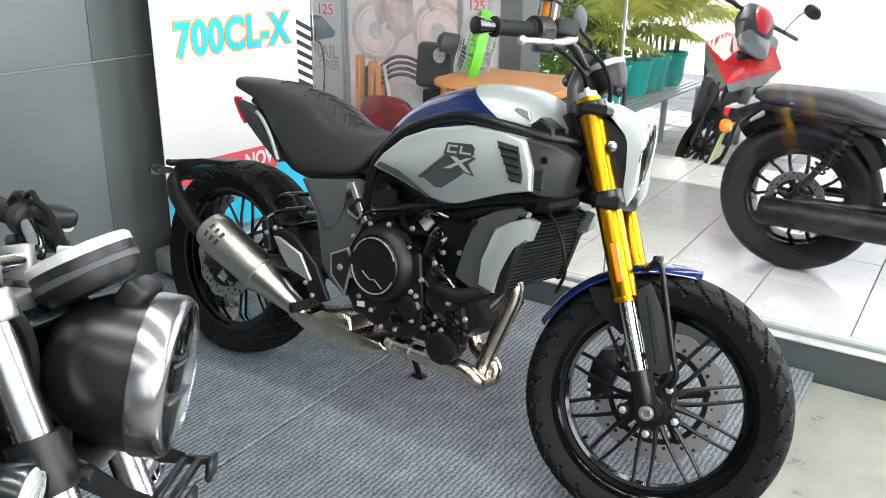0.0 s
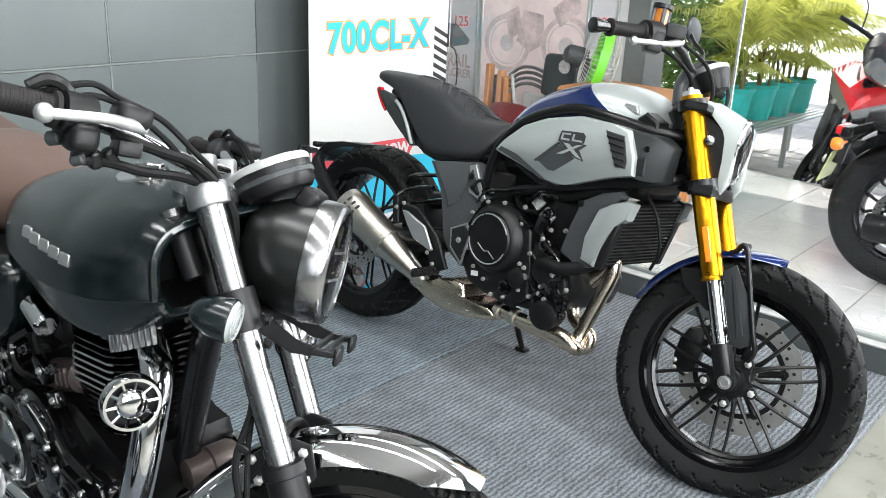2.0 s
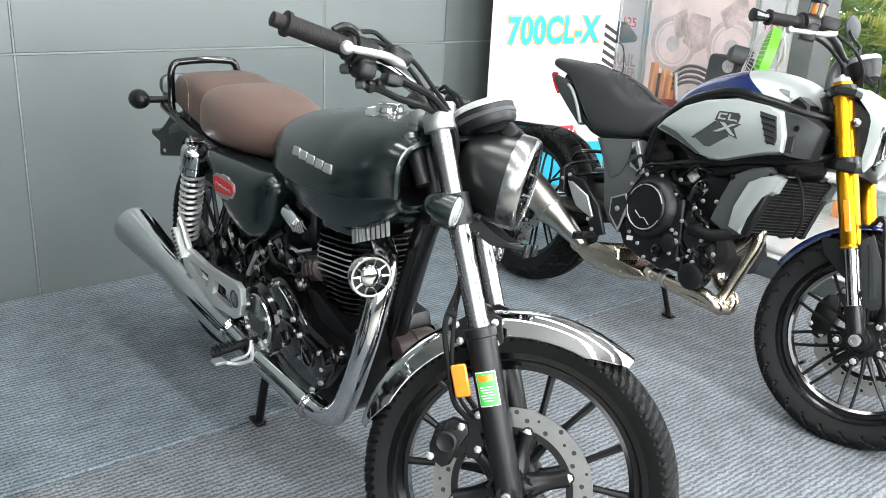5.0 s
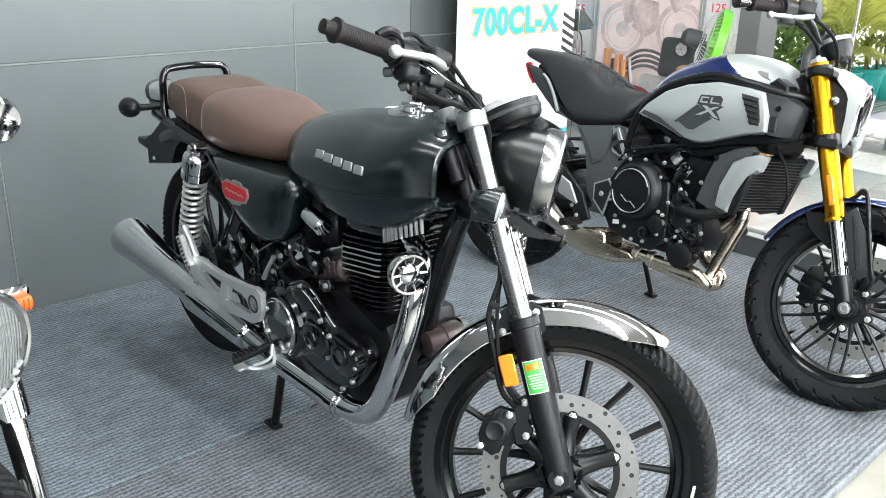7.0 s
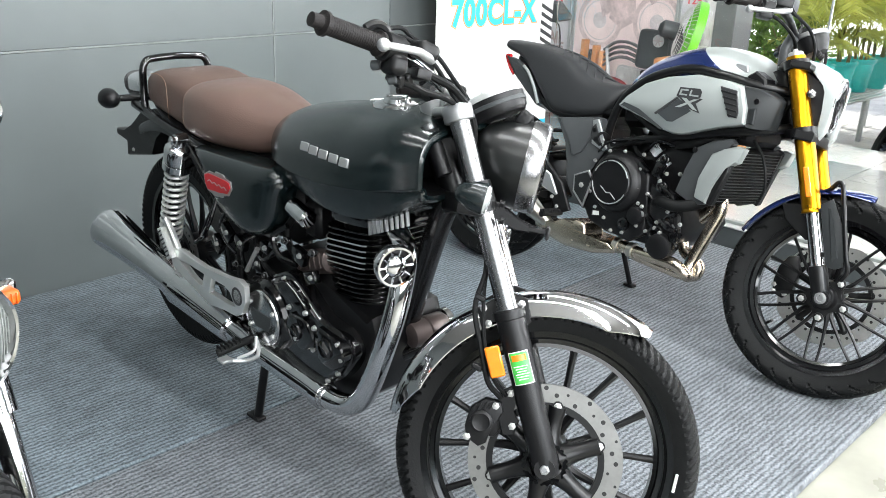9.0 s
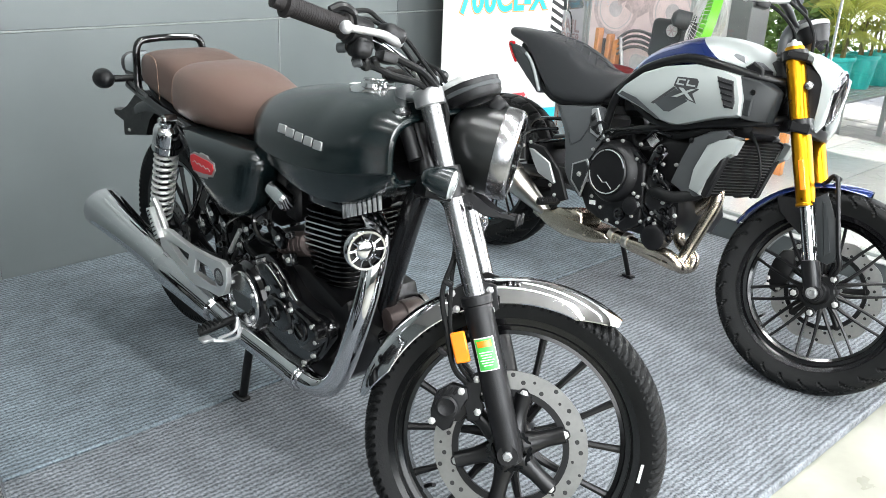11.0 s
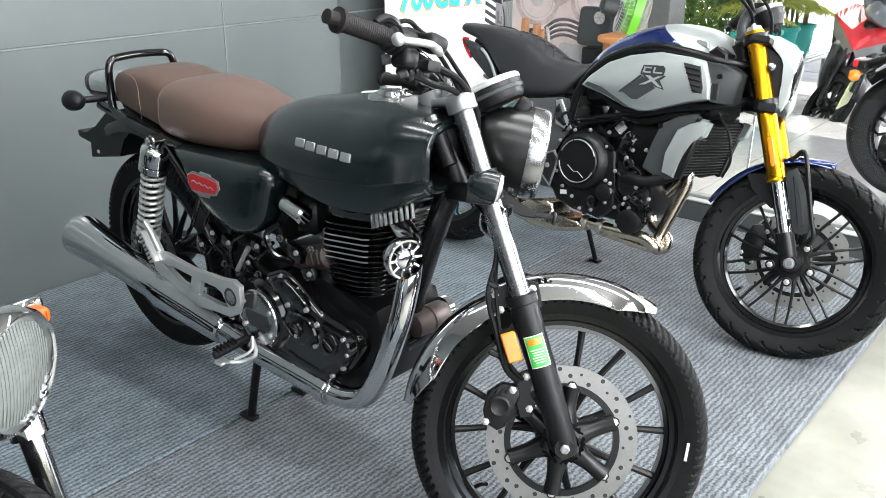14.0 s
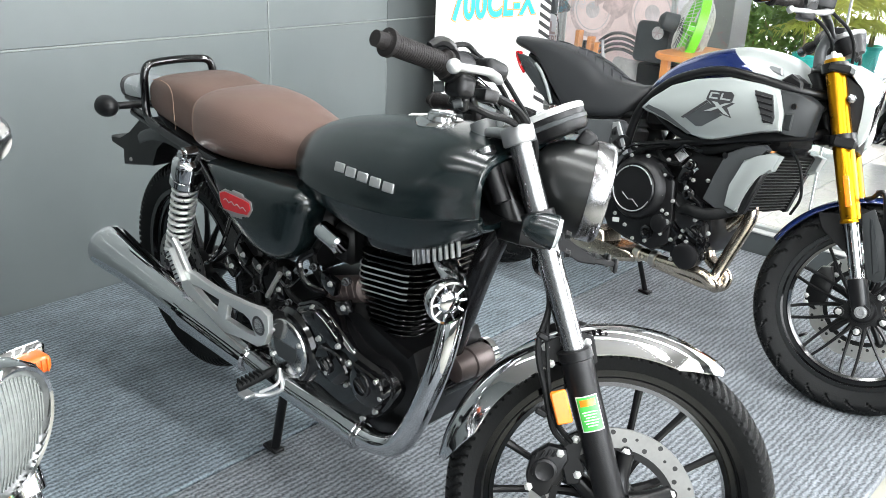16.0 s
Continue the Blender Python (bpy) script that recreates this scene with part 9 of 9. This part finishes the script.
    for s in (-1, 1):
        cyl(bm, (1.55, s * 0.1, 0.325), (1.25, s * 0.1, 0.95), 0.02)
        tube(bm, [(1.24, 0, 0.96), (1.2, s * 0.2, 1.02), (1.05, s * 0.38, 1.0)], 0.012, 8)
    part("fork", bm, BLACK, b)


cruiser()


def underbone():
    b = thing("motorcycle", RM @ pose(6.379, 1.56, -0.083, -15, 0, 186.6) @ Matrix.Diagonal((0.965, 0.965, 0.965, 1)), "red step-through motorcycle parked in the street", "motorcycle", "parked motorcycles")
    S = turned(1.33, 26, 33)
    rake = Matrix.Identity(4)
    rake[0][2], rake[0][3] = -0.32, 0.16
    SR = S @ rake
    cast_wheel(b, "front_wheel", (1.24, 0, 0.25), 0.25, 0.08, 0.9, 0.19, cut_road, "y", S)
    cast_wheel(b, "rear_wheel", (0, 0, 0.28), 0.28, 0.10, 0.9, 0.21, cut_road, "y", None)
    bm = bmesh.new()
    rr = []
    for i in range(21):
        t = radians(35 + 105 * i / 20)
        rr.append([Vector((1.24 + (0.272 + dr) * math.cos(t), y, 0.25 + (0.272 + dr) * math.sin(t))) for y, dr in ((-0.06, -0.04), (-0.055, 0), (0, 0.015), (0.055, 0), (0.06, -0.04), (0.05, -0.04), (0, 0.006), (-0.05, -0.04))])
    rings(bm, rr)
    part("front_mudguard", bm, BLACK, b, xf=S)
    bm = bmesh.new()
    for s in (-1, 1):
        cyl(bm, (1.24, s * 0.075, 0.25), (1.08, s * 0.075, 0.60), 0.016)
    part("fork", bm, BLACK, b, xf=S)
    for s in (-1, 1):
        bm = bmesh.new()
        plate(bm, [(0.66, 0.30), (0.90, 0.27), (1.03, 0.36), (1.08, 0.50), (1.10, 0.62), (0.96, 0.66), (0.88, 0.60), (0.82, 0.46), (0.68, 0.38)], s * 0.09, s * 0.150, 0.03, 3)
        part("leg_shield", bm, SIDEG, b, "dark grey leg shield")
        bm = bmesh.new()
        plate(bm, [(0.86, 0.42), (1.02, 0.50), (1.08, 0.60), (1.0, 0.60), (0.88, 0.50)], s * 0.149, s * 0.152, 0.001)
        part("shield_decal", bm, WHITEP, b)
        bm = bmesh.new()
        plate(bm, [(-0.35, 0.66), (-0.1, 0.70), (0.2, 0.62), (0.55, 0.58), (0.6, 0.46), (0.2, 0.46), (-0.1, 0.56)], s * 0.05, s * 0.13, 0.03, 3)
        part("side_cover", bm, RED, b)
    bm = bmesh.new()
    hull(bm, [(0.92, 1.01, 0.95, 0.05, 2.6, 0), (0.97, 1.065, 0.90, 0.13, 3.0, 0.2), (1.05, 1.05, 0.84, 0.135, 3.4, 0.45), (1.11, 0.99, 0.82, 0.11, 3.2, 0.4), (1.15, 0.94, 0.84, 0.06, 2.4, 0)], 26, 20)
    hc = part("handlebar_cowl", bm, GREYP, b, "dark grey handlebar cowl", xf=SR)
    bm = bmesh.new()
    hull(bm, [(0.95, 1.02, 0.95, 0.02, 2.6, 0), (1.0, 1.070, 0.96, 0.062, 2.6, 0.1), (1.07, 1.060, 0.94, 0.068, 2.6, 0.1), (1.14, 0.975, 0.92, 0.03, 2.4, 0)], 22, 12)
    part("cowl_top", bm, RED, hc, "red cowl top", xf=SR)
    # a pointed, faceted front cowl with a lamp strip under each wing
    def facets(name, mat, parent, label, grow, *fs):
        bm = bmesh.new()
        mid = Vector((0.95, 0, 0.70))
        for f_ in fs:
            for s in (-1, 1):
                out = [bm.verts.new((x, s * y, z)) for x, y, z in f_]
                bm.faces.new(out if s > 0 else out[::-1])
        bmesh.ops.remove_doubles(bm, verts=bm.verts, dist=0.0005)
        base = bm.faces[:]
        g = bmesh.ops.extrude_face_region(bm, geom=base)
        for v in g["geom"]:
            if isinstance(v, bmesh.types.BMVert):
                v.co = mid + (v.co - mid) * grow
        bmesh.ops.recalc_face_normals(bm, faces=bm.faces)
        return part(name, bm, mat, parent, label, rake, sharp=20)

    T, C, U, W, L = (1.205, 0, 0.625), (1.02, 0, 0.86), (0.93, 0.15, 0.87), (0.95, 0.245, 0.77), (1.01, 0.19, 0.655)
    M1, K, N, Q = (1.14, 0.075, 0.735), (1.175, 0.03, 0.585), (1.06, 0.14, 0.55), (1.10, 0, 0.44)
    fp = facets("front_cowl", RED, b, "glossy red pointed front cowl", 0.93, (T, C, M1), (C, U, M1), (U, W, M1), (M1, W, T))
    facets("lamp_strip", BOWL, fp, "pale lamp strip", 0.96, (T, W, L, K))
    facets("lower_panel", BLACK, fp, "", 0.94, (K, L, N), (K, N, Q))
    facets("cowl_inset", GREYP, fp, "dark grey inset", 1.03, ((1.02, 0, 0.862), (0.945, 0.11, 0.868), (1.085, 0.075, 0.793), (1.105, 0, 0.755)))
    bm = bmesh.new()
    hull(bm, [(1.05, 0.96, 0.84, 0.112, 4, 0.3), (1.13, 0.95, 0.810, 0.112, 4, 0.35), (1.175, 0.90, 0.825, 0.08, 3, 0.3)], 24, 12)
    part("headlamp", bm, BOWL, b, "clear faceted headlamp", xf=SR)
    bm = bmesh.new()
    for s in (-1, 1):
        tube(bm, [(1.0, 0, 0.98), (0.98, s * 0.15, 1.0), (0.92, s * 0.34, 1.0)], 0.014, 8)
        tube(bm, [(0.98, s * 0.2, 1.0), (0.98, s * 0.24, 1.12), (0.96, s * 0.30, 1.18)], 0.005, 6)
    part("handlebar", bm, BLACK, b, xf=SR)
    for s in (-1, 1):
        bm = bmesh.new()
        hull(bm, [(0.93, 1.20, 1.18, 0.03, 2, 0), (0.945, 1.22, 1.14, 0.065, 2.3, 0), (0.965, 1.21, 1.15, 0.05, 2.3, 0)], 18, 8)
        bm.transform(Matrix.Translation((0, s * 0.33, 0)))
        part("mirror", bm, PLASTIC, b, xf=SR)
    bm = bmesh.new()
    hull(bm, [(-0.4, 0.78, 0.70, 0.08, 3, 0), (-0.1, 0.80, 0.70, 0.12, 3, 0.1), (0.3, 0.76, 0.64, 0.13, 3, 0.1), (0.62, 0.72, 0.60, 0.08, 3, 0.1)], 24, 14)
    part("seat", bm, SEATB, b)
    bm = bmesh.new()
    box(bm, (0.62, 0, 0.34), (0.36, 0.2, 0.2), bevel=0.04)
    tube(bm, [(1.0, 0, 0.8), (0.85, 0, 0.45), (0.5, 0, 0.36), (0, 0, 0.30)], 0.03, 10)
    part("engine", bm, BLACK, b)


underbone()
